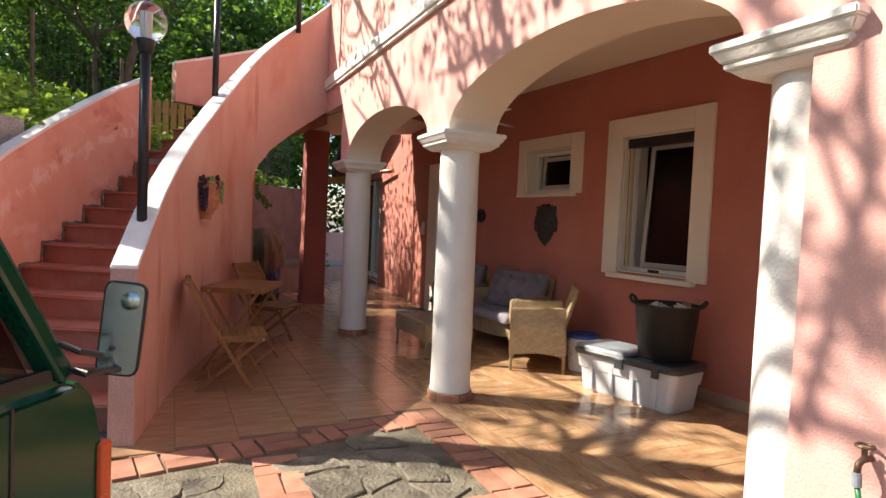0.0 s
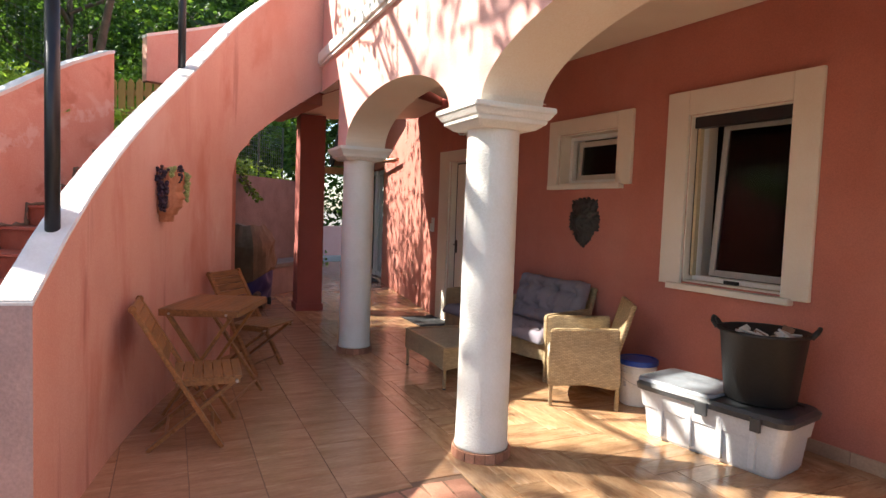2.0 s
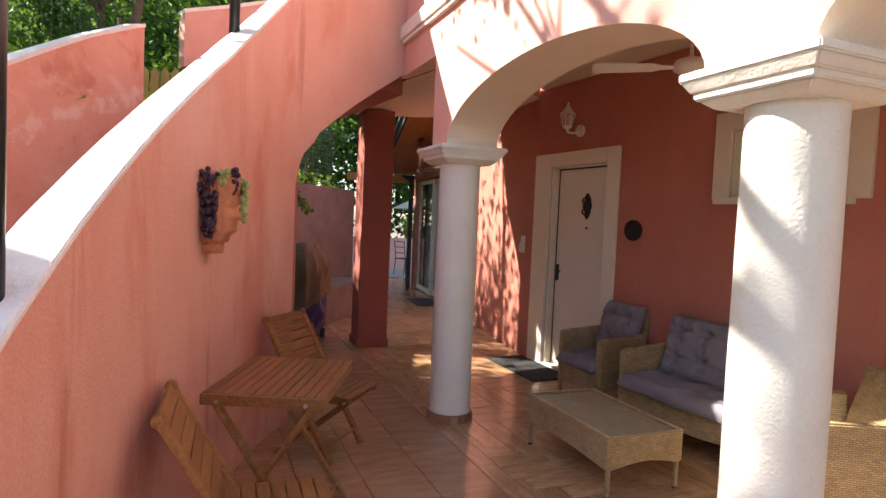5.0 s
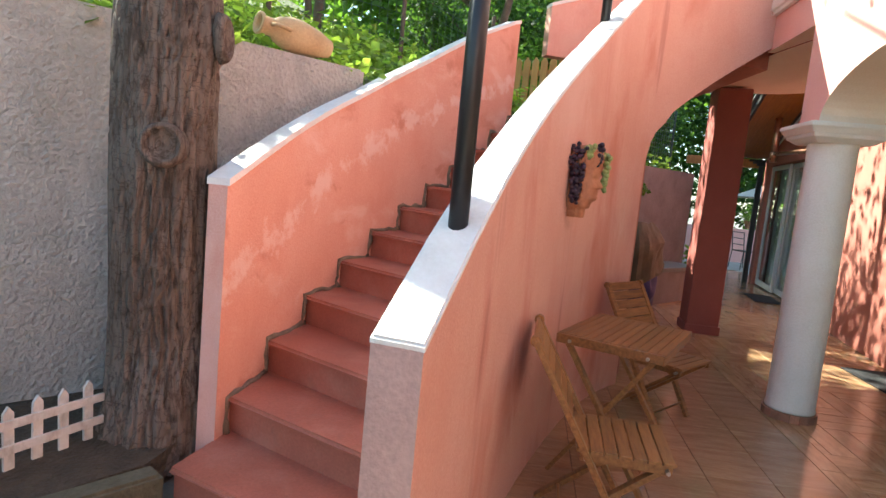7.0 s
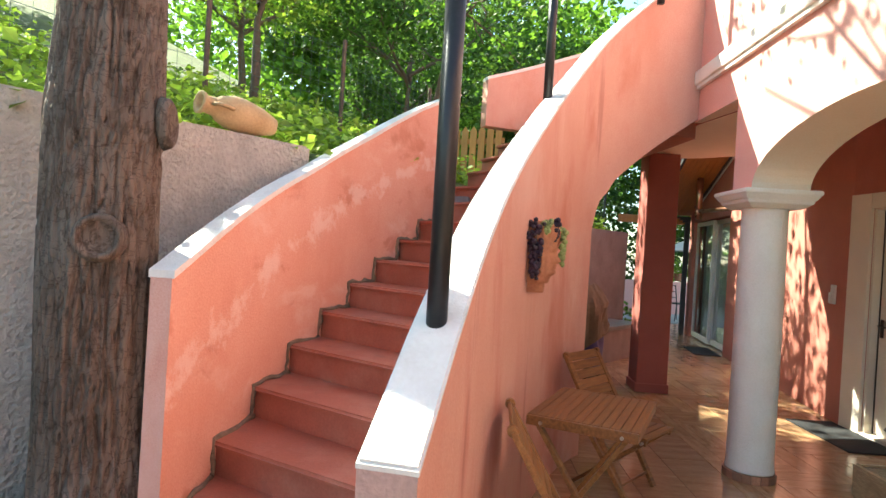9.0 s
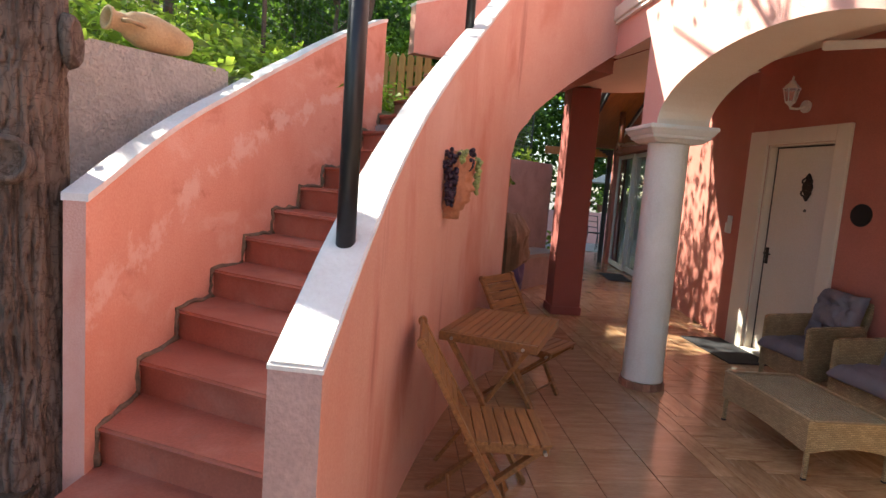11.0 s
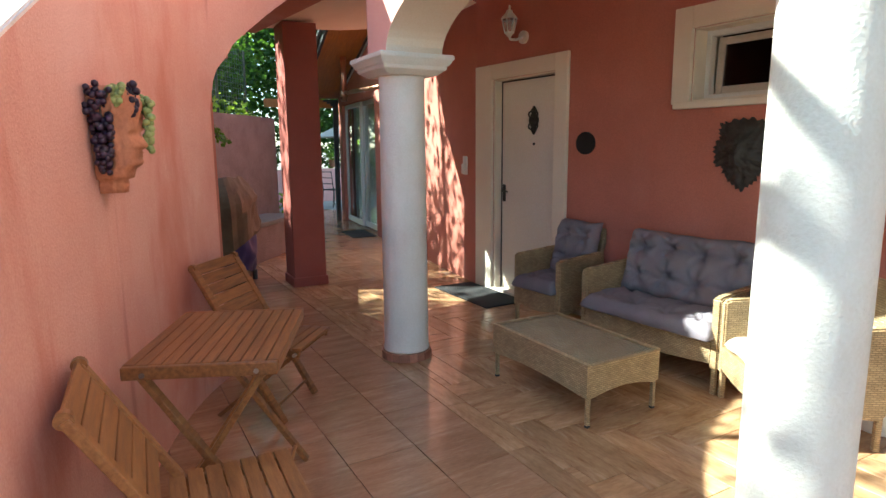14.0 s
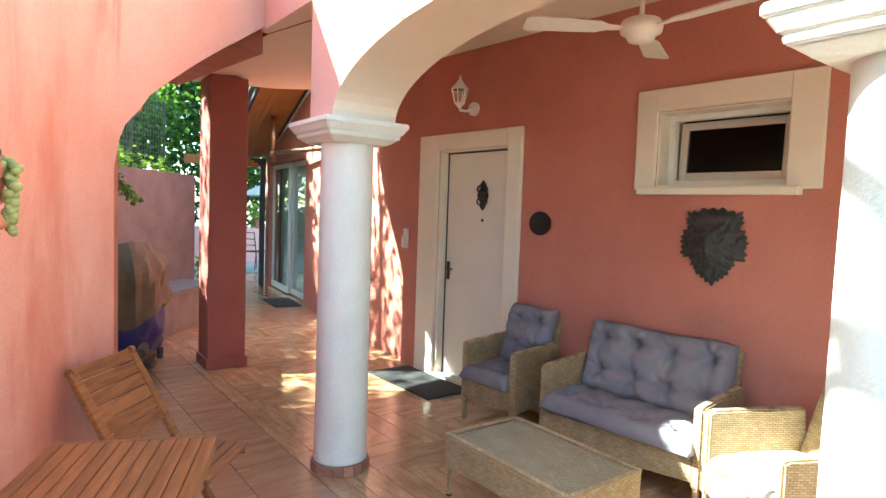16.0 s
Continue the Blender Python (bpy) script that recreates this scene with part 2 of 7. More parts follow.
def bar(bm, a, b, w, h, up=(0, 0, 1), bevel=0.0):
    """A rectangular bar from a to b, w wide and h deep."""
    a, b = Vector(a), Vector(b)
    d = b - a
    z = d.normalized()
    x = z.cross(Vector(up))
    x = x.normalized() if x.length > 1e-5 else Vector((1, 0, 0))
    y = z.cross(x)
    m = Matrix((x, y, z)).transposed().to_4x4()
    m.translation = a
    return box(bm, -w / 2, w / 2, -h / 2, h / 2, 0, d.length, m, bevel)


def tube(bm, pts, r, n=10, caps=True):
    """A round tube along points; r one radius or one a point."""
    pts = [Vector(p) for p in pts]
    rs = r if isinstance(r, (list, tuple)) else [r] * len(pts)
    rings, ref = [], None
    for i, p in enumerate(pts):
        t = (pts[min(i + 1, len(pts) - 1)] - pts[max(i - 1, 0)]).normalized()
        if ref is None:
            ref = Vector((0, 0, 1)).cross(t)
            ref = ref.normalized() if ref.length > 1e-3 else Vector((1, 0, 0))
        ref = (ref - t * ref.dot(t)).normalized()
        q = t.cross(ref)
        rings.append([bm.verts.new(p + rs[i] * (math.cos(2 * math.pi * k / n) * ref + math.sin(2 * math.pi * k / n) * q)) for k in range(n)])
    for a, b in zip(rings, rings[1:]):
        for k in range(n):
            bm.faces.new((a[k], a[(k + 1) % n], b[(k + 1) % n], b[k]))
    if caps:
        bm.faces.new(rings[0][::-1])
        bm.faces.new(rings[-1])
    return bm


def lathe(bm, prof, n=32, c=(0, 0, 0)):
    """Turned shape: prof is (r, z) from the bottom up."""
    rings = []
    for r, z in prof:
        rings.append([bm.verts.new((c[0] + max(r, 1e-4) * math.cos(2 * math.pi * k / n), c[1] + max(r, 1e-4) * math.sin(2 * math.pi * k / n), c[2] + z)) for k in range(n)])
    for a, b in zip(rings, rings[1:]):
        for k in range(n):
            bm.faces.new((a[k], a[(k + 1) % n], b[(k + 1) % n], b[k]))
    bm.faces.new(rings[0][::-1])
    bm.faces.new(rings[-1])
    return bm


def prism(bm, poly, z0, z1):
    """A plan polygon, extruded upright."""
    lo = [bm.verts.new((x, y, z0)) for x, y in poly]
    hi = [bm.verts.new((x, y, z1)) for x, y in poly]
    k = len(poly)
    bm.faces.new(lo[::-1])
    bm.faces.new(hi)
    for i in range(k):
        bm.faces.new((lo[i], lo[(i + 1) % k], hi[(i + 1) % k], hi[i]))
    bmesh.ops.recalc_face_normals(bm, faces=bm.faces)
    return bm


def slab_y(bm, poly, y0, y1, m=None):
    """An (x, z) outline, extruded along y."""
    a = [bm.verts.new((x, y0, z)) for x, z in poly]
    b = [bm.verts.new((x, y1, z)) for x, z in poly]
    k = len(poly)
    bm.faces.new(a)
    bm.faces.new(b[::-1])
    for i in range(k):
        bm.faces.new((a[i], b[i], b[(i + 1) % k], a[(i + 1) % k]))
    bmesh.ops.recalc_face_normals(bm, faces=bm.faces)
    if m is not None:
        bmesh.ops.transform(bm, matrix=m, verts=a + b)
    return bm


def catmull(P, n=16):
    P = [Vector(p) for p in P]
    Q = [2 * P[0] - P[1], *P, 2 * P[-1] - P[-2]]
    out = []
    for i in range(1, len(Q) - 2):
        a, b, c, d = Q[i - 1:i + 3]
        for k in range(n):
            t = k / n
            out.append(0.5 * (2 * b + (c - a) * t + (2 * a - 5 * b + 4 * c - d) * t * t + (3 * b - a - 3 * c + d) * t ** 3))
    return out + [P[-1]]


def arclen(C):
    s = [0.0]
    for a, b in zip(C, C[1:]):
        s.append(s[-1] + (b - a).length)
    return s


def along(C, S, s):
    """Point of a polyline at arc length s."""
    s = min(max(s, 0.0), S[-1])
    for i in range(len(S) - 1):
        if S[i + 1] >= s:
            f = (s - S[i]) / max(S[i + 1] - S[i], 1e-9)
            return C[i].lerp(C[i + 1], f)
    return C[-1]


def lerp_table(tab, x):
    return float(np.interp(x, [a for a, _ in tab], [b for _, b in tab]))


def offset(C, d):
    out = []
    for i in range(len(C)):
        t = (C[min(i + 1, len(C) - 1)] - C[max(i - 1, 0)]).normalized()
        out.append(C[i] + Vector((-t.y, t.x)) * d)
    return out


# ---- structure ----
WALL_Y = 5.14
# house wall with its three openings, as blocks between them
DOOR = (-7.32, -6.44, 0.0, 2.13)
WIN = (-3.575, -2.765, 0.98, 2.277)
SMALL = (-5.12, -4.32, 1.775, 2.265)


def wall_grid(xs, zs, holes, y0, y1):
    """One wall mesh on a grid of x and z lines, with rectangular holes left through it."""
    bm = bmesh.new()
    V = {}

    def v(i, j, y):
        if (i, j, y) not in V:
            V[i, j, y] = bm.verts.new((xs[i], y, zs[j]))
        return V[i, j, y]

    def solid(i, j):
        if not (0 <= i < len(xs) - 1 and 0 <= j < len(zs) - 1):
            return False
        cx, cz = (xs[i] + xs[i + 1]) / 2, (zs[j] + zs[j + 1]) / 2
        return not any(h[0] < cx < h[1] and h[2] < cz < h[3] for h in holes)

    for i in range(len(xs) - 1):
        for j in range(len(zs) - 1):
            if not solid(i, j):
                continue
            bm.faces.new((v(i, j, y0), v(i + 1, j, y0), v(i + 1, j + 1, y0), v(i, j + 1, y0)))
            bm.faces.new((v(i, j, y1), v(i, j + 1, y1), v(i + 1, j + 1, y1), v(i + 1, j, y1)))
            for di, dj, a, b in ((-1, 0, (i, j), (i, j + 1)), (1, 0, (i + 1, j + 1), (i + 1, j)), (0, -1, (i + 1, j), (i, j)), (0, 1, (i, j + 1), (i + 1, j + 1))):
                if not solid(i + di, j + dj):
                    bm.faces.new((v(*a, y0), v(*b, y0), v(*b, y1), v(*a, y1)))
    bmesh.ops.recalc_face_normals(bm, faces=bm.faces)
    return bm


bm = wall_grid([-7.60, DOOR[0], DOOR[1], SMALL[0], SMALL[1], WIN[0], WIN[1], 3.2], [0, 0.98, 1.775, 2.13, 2.265, 2.277, 3.2], (DOOR, SMALL, WIN), WALL_Y, WALL_Y + 0.32)
wall_house = tagged(part("wall_house", bm, M_HOUSE), "deep terracotta red plastered house wall under the arcade", "wall", kind="structure")
# wall that turns back beyond the entrance door
K2 = math.atan2(-0.215, 1.0)
far_m = pose(-7.60, WALL_Y, 0, 0, 0, math.degrees(K2))           # local -x runs away along the wall
bm = wall_grid([-6.80, -6.50, -4.02, 0.0], [0, 2.34, 2.46], ((-6.50, -4.02, 0, 2.34),), 0, 0.3)
slab_y(bm, [(-6.80, 2.46), (-6.80, 2.49), (-2.60, 3.75), (0.0, 3.75), (0.0, 2.46)], 0, 0.3)
bmesh.ops.transform(bm, matrix=far_m, verts=bm.verts)
tagged(part("wall_far", bm, M_HOUSE), "terracotta red plastered wall running back to a sliding door", "wall", kind="structure")

# facade line over the columns: C, B, A
FA = math.atan2(-0.078, 1.0)
FM = pose(-6.10, 3.37, 0, 0, 0, math.degrees(FA))
COLS = (0.0, 2.75, 5.58)


def uv(u, v, z=0.0):
    return FM @ Vector((u, v, z))


def arch_pts(u0, u1, z0, rise, n=28):
    c, a = (u0 + u1) / 2, (u1 - u0) / 2
    return [(c - a * math.cos(math.pi * k / n), z0 + rise * math.sin(math.pi * k / n)) for k in range(n + 1)]


SPRING, RISE = 2.06, 0.385
TOP = 4.35
outline = [(-0.93, TOP), (-0.93, 2.75), (-0.085, 2.75), (-0.085, SPRING)]
outline += arch_pts(0.20, COLS[1] - 0.20, SPRING, RISE)
outline += arch_pts(COLS[1] + 0.20, COLS[2] - 0.16, SPRING, RISE)
outline += [(COLS[2] + 0.10, SPRING), (COLS[2] + 0.10, -0.1), (10.2, -0.1), (10.2, TOP)]
bm = slab_y(bmesh.new(), outline, -0.20, 0.20, FM)
for f in bm.faces:
    if f.normal.z < -0.05 and f.calc_center_median().z > 1.9:
        f.material_index = 1
facade = part("wall_arcade", bm, [M_FACADE, M_CREAM])
tagged(facade, "pink plastered arcade wall with two cream-soffited arches", "wall", kind="structure")
bm = bmesh.new()
box(bm, -0.95, 10.2, -0.255, -0.202, 3.05, 3.17, FM, 0.012)
box(bm, -0.95, 10.2, -0.235, -0.202, 3.02, 3.05, FM)
tagged(part("trim_band", bm, M_WHITE), "white string course along the arcade wall", "trim", kind="structure")

# ceiling of the arcade and lower slab by the pillar
bm = bmesh.new()
p = [uv(-0.18, 0.2), uv(10.2, 0.2)]
prism(bm, [(p[0].x, p[0].y), (p[1].x, p[1].y), (p[1].x, 5.13), (-7.55, 5.13)], 2.99, 3.2)
tagged(part("ceiling", bm, M_CREAM), "cream painted arcade ceiling", "ceiling", kind="structure")
bm = bmesh.new()
q = [uv(-0.93, -0.15), uv(-0.19, 0.0), uv(-0.19, 0.22)]
prism(bm, [(q[0].x, q[0].y), (q[1].x, q[1].y), (q[2].x, q[2].y), (-7.56, 5.10), (-8.95, 5.40), (-9.20, 4.35), (-9.12, 3.34)], 2.743, 3.03)
for v in bm.verts:
    if v.co.z < 2.9:
        v.co.z += 0.095 * max(0.0, v.co.y - 3.45)
low = part("ceiling_landing", bm, [M_CREAM, M_PILLAR])
for f in low.data.polygons:
    f.material_index = 0 if f.normal.z < -0.5 else 1
tagged(low, "cream soffit of the upper landing slab with red edge", "ceiling", kind="structure")

# unseen upper wall, added behind the parapet to keep light out from above
bm = bmesh.new()
box(bm, -9.0, 3.2, 5.46, 5.7, 2.99, 6.2)
tagged(part("wall_upper", bm, M_FACADE), "unseen pink plastered upper wall added to block light", "wall", kind="structure")


def column(u, label):
    e = thing("column", label, "column", FM @ pose(u, 0, 0), "white arcade columns")
    bm = lathe(bmesh.new(), [(0.168, 0), (0.170, 0.055), (0.163, 0.062)], 36)
    part("plinth_ring", bm, M_GROUT, e, "ring of small terracotta tiles")
    for k in range(18):
        a0, a1 = 2 * math.pi * (k + 0.04) / 18, 2 * math.pi * (k + 0.96) / 18
        b2 = bmesh.new()
        ps = [(r * math.cos(a), r * math.sin(a)) for r, aa in ((0.163, (a0, a1)), (0.178, (a1, a0))) for a in aa]
        prism(b2, ps, 0.003, 0.058)
        part("plinth_tile", b2, M_BRICK, e)
    prof = [(0.160, 0.060), (0.163, 0.075), (0.158, 0.095), (0.156, 0.3), (0.156, 1.0), (0.154, 1.5), (0.152, 1.88), (0.153, 1.92), (0.156, 1.945)]
    part("shaft", lathe(bmesh.new(), prof, 40), M_WHITE, e, smooth=True)
    bm = bmesh.new()
    for h0, h1, w0, w1 in ((1.935, 1.965, 0.175, 0.214), (1.965, 1.99, 0.222, 0.228), (1.99, 2.027, 0.232, 0.256), (2.027, 2.06, 0.262, 0.262)):
        vs = [bm.verts.new((sx * w, sy * w, h)) for h, w in ((h0, w0), (h1, w1)) for sx, sy in ((-1, -1), (1, -1), (1, 1), (-1, 1))]
        bm.faces.new(vs[3::-1]); bm.faces.new(vs[4:])
        for k in range(4):
            bm.faces.new((vs[k], vs[(k + 1) % 4], vs[4 + (k + 1) % 4], vs[4 + k]))
    bmesh.ops.bevel(bm, geom=[ed for ed in bm.edges], offset=0.006, segments=2, affect="EDGES")
    part("capital", bm, M_WHITE, e, "moulded square capital")
    return e


column(COLS[0], "round white column beside the coffee table")
column(COLS[1], "round white column with tile ring at its foot")
column(COLS[2], "round white column engaged in the pink wall end")

# dark red pillar under the landing
pil = thing("pillar", "square dark red plastered pillar under the landing", "pillar", pose(-8.80, 3.66, 0, 0, 0, -6), kind="")
part("shaft", boxbm(-0.185, 0.185, -0.175, 0.175, 0.0, 2.75, bevel=0.008), M_PILLAR, pil)
part("skirting", boxbm(-0.20, 0.20, -0.19, 0.19, 0.0, 0.10, bevel=0.004), M_PILLAR, pil, "dark red skirting")

# ---- staircase ----
OUT = catmull([(-3.17, 0.93), (-4.34, 1.24), (-5.28, 1.57), (-5.95, 1.88), (-6.45, 2.25), (-6.82, 2.74), (-6.98, 3.29)], 12)
OS = arclen(OUT)
CAPZ = [(0, 1.04), (0.37, 1.275), (0.72, 1.47), (0.94, 1.58), (1.5, 1.865), (2.0, 2.12), (2.4, 2.33), (2.85, 2.60), (3.07, 2.76), (3.3, 2.94), (3.6, 3.21), (4.0, 3.55), (4.4, 3.88), (4.75, 4.19), (5.0, 4.35)]
ARCHZ = [(3.50, 1.72), (3.54, 1.86), (3.59, 1.95), (3.72, 2.05), (3.8, 2.14), (4.05, 2.31), (4.39, 2.55), (4.75, 2.80), (5.0, 2.9)]
INN = catmull([(-4.46, -0.14), (-5.20, -0.06), (-5.90, 0.12), (-6.90, 0.55), (-7.82, 1.21)], 12)
IS = arclen(INN)
INZ = [(0, 1.345), (0.5, 1.55), (1.5, 1.98), (2.4, 2.41), (3.1, 2.79), (3.66, 3.05)]


def curved_wall(C, bot, top, thick, smin=0.0, z_add=0.0):
    """A wall along a plan curve: bot(s) and top(s) give its heights; thick is laid to its left side."""
    S = arclen(C)
    C2 = offset(C, thick)
    bm = bmesh.new()
    rows = []
    for i in range(len(C)):
        zb, zt = bot(S[i]), top(S[i])
        rows.append([bm.verts.new((*C[i], zb)), bm.verts.new((*C[i], zt)), bm.verts.new((*C2[i], zt)), bm.verts.new((*C2[i], zb))])
    for a, b in zip(rows, rows[1:]):
        for k in range(4):
            bm.faces.new((a[k], b[k], b[(k + 1) % 4], a[(k + 1) % 4]))
    bm.faces.new(rows[0][::-1])
    bm.faces.new(rows[-1])
    bmesh.ops.recalc_face_normals(bm, faces=bm.faces)
    return bm


def resample(C, S, stops):
    return [along(C, S, s) for s in stops]


stops = [k * 0.12 for k in range(30)] + [3.498, 3.502] + [3.502 + 0.05 * k for k in range(1, 26)] + [OS[-1]]
stops = sorted(set(round(s, 4) for s in stops if s <= OS[-1]))
CO = resample(OUT, OS, stops)
th = 0.14
bm = curved_wall(CO, lambda s: 0.0 if s < 3.5 else lerp_table(ARCHZ, s), lambda s: lerp_table(CAPZ, s) - 0.009, th)
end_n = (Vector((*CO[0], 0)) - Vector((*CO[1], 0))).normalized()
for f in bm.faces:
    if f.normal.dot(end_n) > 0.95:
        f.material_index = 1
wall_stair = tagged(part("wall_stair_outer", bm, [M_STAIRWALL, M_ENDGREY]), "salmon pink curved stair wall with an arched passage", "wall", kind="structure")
CO2 = offset(CO, -0.003)
bm = curved_wall(CO2, lambda s: lerp_table(CAPZ, s) - 0.010, lambda s: lerp_table(CAPZ, s) + 0.008, th + 0.006)
bmesh.ops.bevel(bm, geom=[e for e in bm.edges if abs((e.verts[0].co - e.verts[1].co).z) < 0.2 and len(e.link_faces) == 2 and e.calc_face_angle(0) > 0.7 and max(e.verts[0].co.z - lerp_table(CAPZ, 0), 0) >= 0 and (e.link_faces[0].normal.z > 0.5 or e.link_faces[1].normal.z > 0.5)], offset=0.006, segments=2, affect="EDGES")
tagged(part("trim_stair_coping", bm, M_CAP), "white painted coping on the curved stair wall", "coping", kind="structure")

si = [k * 0.12 for k in range(31)]
CI = resample(INN, IS, [s for s in si if s < IS[-1]] + [IS[-1]])
bm = curved_wall(CI, lambda s: -0.1, lambda s: lerp_table(INZ, s) - 0.02, 0.095)
# shade on the end face put into its colour: duller, unflaked salmon plaster
end_i = (Vector((*CI[0], 0)) - Vector((*CI[1], 0))).normalized()
for f in bm.faces:
    f.material_index = 1 if f.normal.dot(end_i) > 0.95 else 0
tagged(part("wall_stair_inner", bm, [M_INNERWALL, M_STAIRWALL]), "weathered salmon stair wall with peeling white patches", "wall", kind="structure")
bm = curved_wall(offset(CI, -0.01), lambda s: lerp_table(INZ, s) - 0.022, lambda s: lerp_table(INZ, s) + 0.012, 0.115)
tagged(part("trim_inner_coping", bm, M_CAP), "white coping on the inner stair wall", "coping", kind="structure")
# second length of the inner parapet past the gap
P2 = catmull([(-8.70, 1.56), (-8.84, 2.0), (-8.90, 2.6), (-8.92, 3.3)], 6)
bm = curved_wall(P2, lambda s: 2.95, lambda s: 3.48 + 0.36 * s, 0.14)
tagged(part("wall_landing_parapet", bm, M_STAIRWALL), "salmon pink parapet wall of the upper landing", "wall", kind="structure")
bm = curved_wall(offset(P2, -0.01), lambda s: 3.478 + 0.36 * s, lambda s: 3.515 + 0.36 * s, 0.16)
tagged(part("trim_landing_coping", bm, M_CAP), "white coping of the landing parapet", "coping", kind="structure")

# steps between the two walls: each a tread with a rounded nose over a riser block
INX = catmull([(-4.15, -0.205), (-4.46, -0.14), (-5.20, -0.06), (-5.90, 0.12), (-6.90, 0.55), (-7.82, 1.21), (-8.45, 1.75), (-8.74, 2.5), (-8.78, 3.2)], 10)
IXS = arclen(INX)
OIN = offset(OUT, th)
OIS = arclen(OIN)
S0 = 0.356
INNER_S = [-0.34, 0.06, 0.47, 0.90, 1.31, 1.70, 2.09, 2.46, 2.79, 3.08, 3.34, 3.60, 3.86, 4.12, 4.38, 4.64, 4.9]
OUTER_S = [0.46, 0.76, 1.06, 1.38, 1.75, 2.08, 2.38, 2.62, 2.83, 3.03, 3.22, 3.41, 3.60, 3.79, 3.98, 4.17, 4.36]
jr = random.Random(19)
M_FILLET = mat("crumbling_step_mortar", (0.26, 0.20, 0.14), (0.14, 0.105, 0.07), 0.95, scale=14, bump=0.9, fine=70, bump_dist=0.015)
stair = thing("staircase", "curving staircase with red clay tile treads", "staircase", kind="")
for k in range(17):
    z = 0.095 + 0.1845 * k
    a, b = along(INX, IXS, INNER_S[k] + S0), along(OIN, OIS, OUTER_S[k])
    if k < 16:
        a2, b2 = along(INX, IXS, INNER_S[k + 1] + S0), along(OIN, OIS, OUTER_S[k + 1])
    else:
        a2, b2 = along(INX, IXS, IXS[-1]), along(OIN, OIS, OIS[-1])
    back = ((a - a2) + (b - b2)).normalized()
    a2, b2 = a2 - back * 0.04, b2 - back * 0.04
    if k:
        a, b = a + (a - b).normalized() * 0.02, b + (b - a).normalized() * 0.03
    zb = -0.1 if OUTER_S[k] < 3.65 else z - 0.42
    f = [a - back * 0.035, b - back * 0.035]
    bm = prism(bmesh.new(), [tuple(f[0]), tuple(f[1]), tuple(b2), tuple(a2)], zb, z - 0.035)
    part("riser", bm, M_STEP, stair)
    bm = prism(bmesh.new(), [tuple(a), tuple(b), tuple(b2), tuple(a2)], z - 0.034, z)
    bmesh.ops.bevel(bm, geom=[e for e in bm.edges if len(e.link_faces) == 2 and all(min((v.co.xy - a).length, (v.co.xy - b).length) < 0.002 for v in e.verts) and abs(e.verts[0].co.z - e.verts[1].co.z) < 0.001], offset=0.014, segments=3, affect="EDGES")
    part("tread", bm, M_STEP, stair)
    if 1 <= k <= 11:
        c0, c1 = along(INX, IXS, INNER_S[k] + S0), along(INX, IXS, INNER_S[k + 1] + S0)
        out = (b - a).normalized() * 0.006
        run = [Vector((*(c0 + out + back * 0.004), z - 0.185 + 0.19 * q / 5)) for q in range(6)] + [Vector((*(c0.lerp(c1, q / 6) + out), z + 0.004)) for q in range(1, 7)]
        run = [p + Vector((jr.uniform(-1, 1), jr.uniform(-1, 1), jr.uniform(-1, 1.4))) * 0.010 for p in run]
        part("mortar_fillet", tube(bmesh.new(), run, [jr.uniform(0.008, 0.021) for _ in run], 7), M_FILLET, stair, "rough grey-brown mortar along the wall", True)

# ---- ground and floors ----
bm = bmesh.new()
# yard plane in the darkened colour that cuts bounce light
box(bm, -400, 400, -400, 400, -0.5, -0.09)
tagged(part("ground", bm, M_CONC), "grey-brown yard ground, darkened to bounce less light", "ground", kind="structure")
bm = prism(bmesh.new(), [(-3.0, 0.9), (-3.0, 2.95), tuple(uv(10.2, -0.25).xy), (3.2, 5.2), (-7.6, 5.2), (-16.5, 7.2), (-16.5, 3.0), (-9.5, 1.9), (-6.6, 1.9), (-4.5, 1.1)], -0.09, -0.006)
tagged(part("floor", bm, M_GROUT), "terracotta tiled patio floor with dark joints", "floor", kind="structure")
floor_ob = bpy.data.objects["floor"]

# ---- openings and fixtures of the house ----
M_BRASS = mat("dark_bronze", (0.05, 0.042, 0.036), (0.03, 0.026, 0.022), 0.45, metal=0.6, scale=9, bump=0.2, fine=50)
M_LION = mat("weathered_dark_cast_iron", (0.045, 0.043, 0.042), (0.028, 0.027, 0.027), 0.6, scale=14, bump=0.5, fine=70)
M_DOOR = mat("ivory_door_paint", (0.74, 0.68, 0.60), (0.70, 0.64, 0.56), 0.5, scale=3, bump=0.03)
M_MAT = mat("charcoal_doormat_fibre", (0.045, 0.045, 0.047), (0.03, 0.03, 0.032), 0.95, scale=20, bump=0.9, fine=220)
M_SKIRT = mat("beige_skirting_tile", (0.56, 0.40, 0.28), (0.46, 0.31, 0.21), 0.5, scale=6, bump=0.05, obj=0.1)
M_COPPER = mat("copper_gutter", (0.62, 0.33, 0.22), (0.45, 0.22, 0.15), 0.3, metal=0.9, scale=8, bump=0.05)
M_ROOFWOOD = mat("orange_varnished_boards", (0.56, 0.24, 0.06), (0.42, 0.16, 0.035), 0.5, scale=5, bump=0.1, stretch=(1, 8, 1))
M_SLATE = mat("dark_roof_edge", (0.06, 0.06, 0.062), (0.04, 0.04, 0.042), 0.6, scale=5)
M_LEADG = mat("grey_lead_flashing", (0.30, 0.31, 0.32), (0.22, 0.23, 0.24), 0.45, metal=0.5, scale=6, bump=0.1)
M_CURTAIN = mat("pale_curtain_cloth", (0.82, 0.84, 0.82), (0.72, 0.76, 0.74), 0.9, scale=3, stretch=(12, 1, 0.3), bump=0.2)


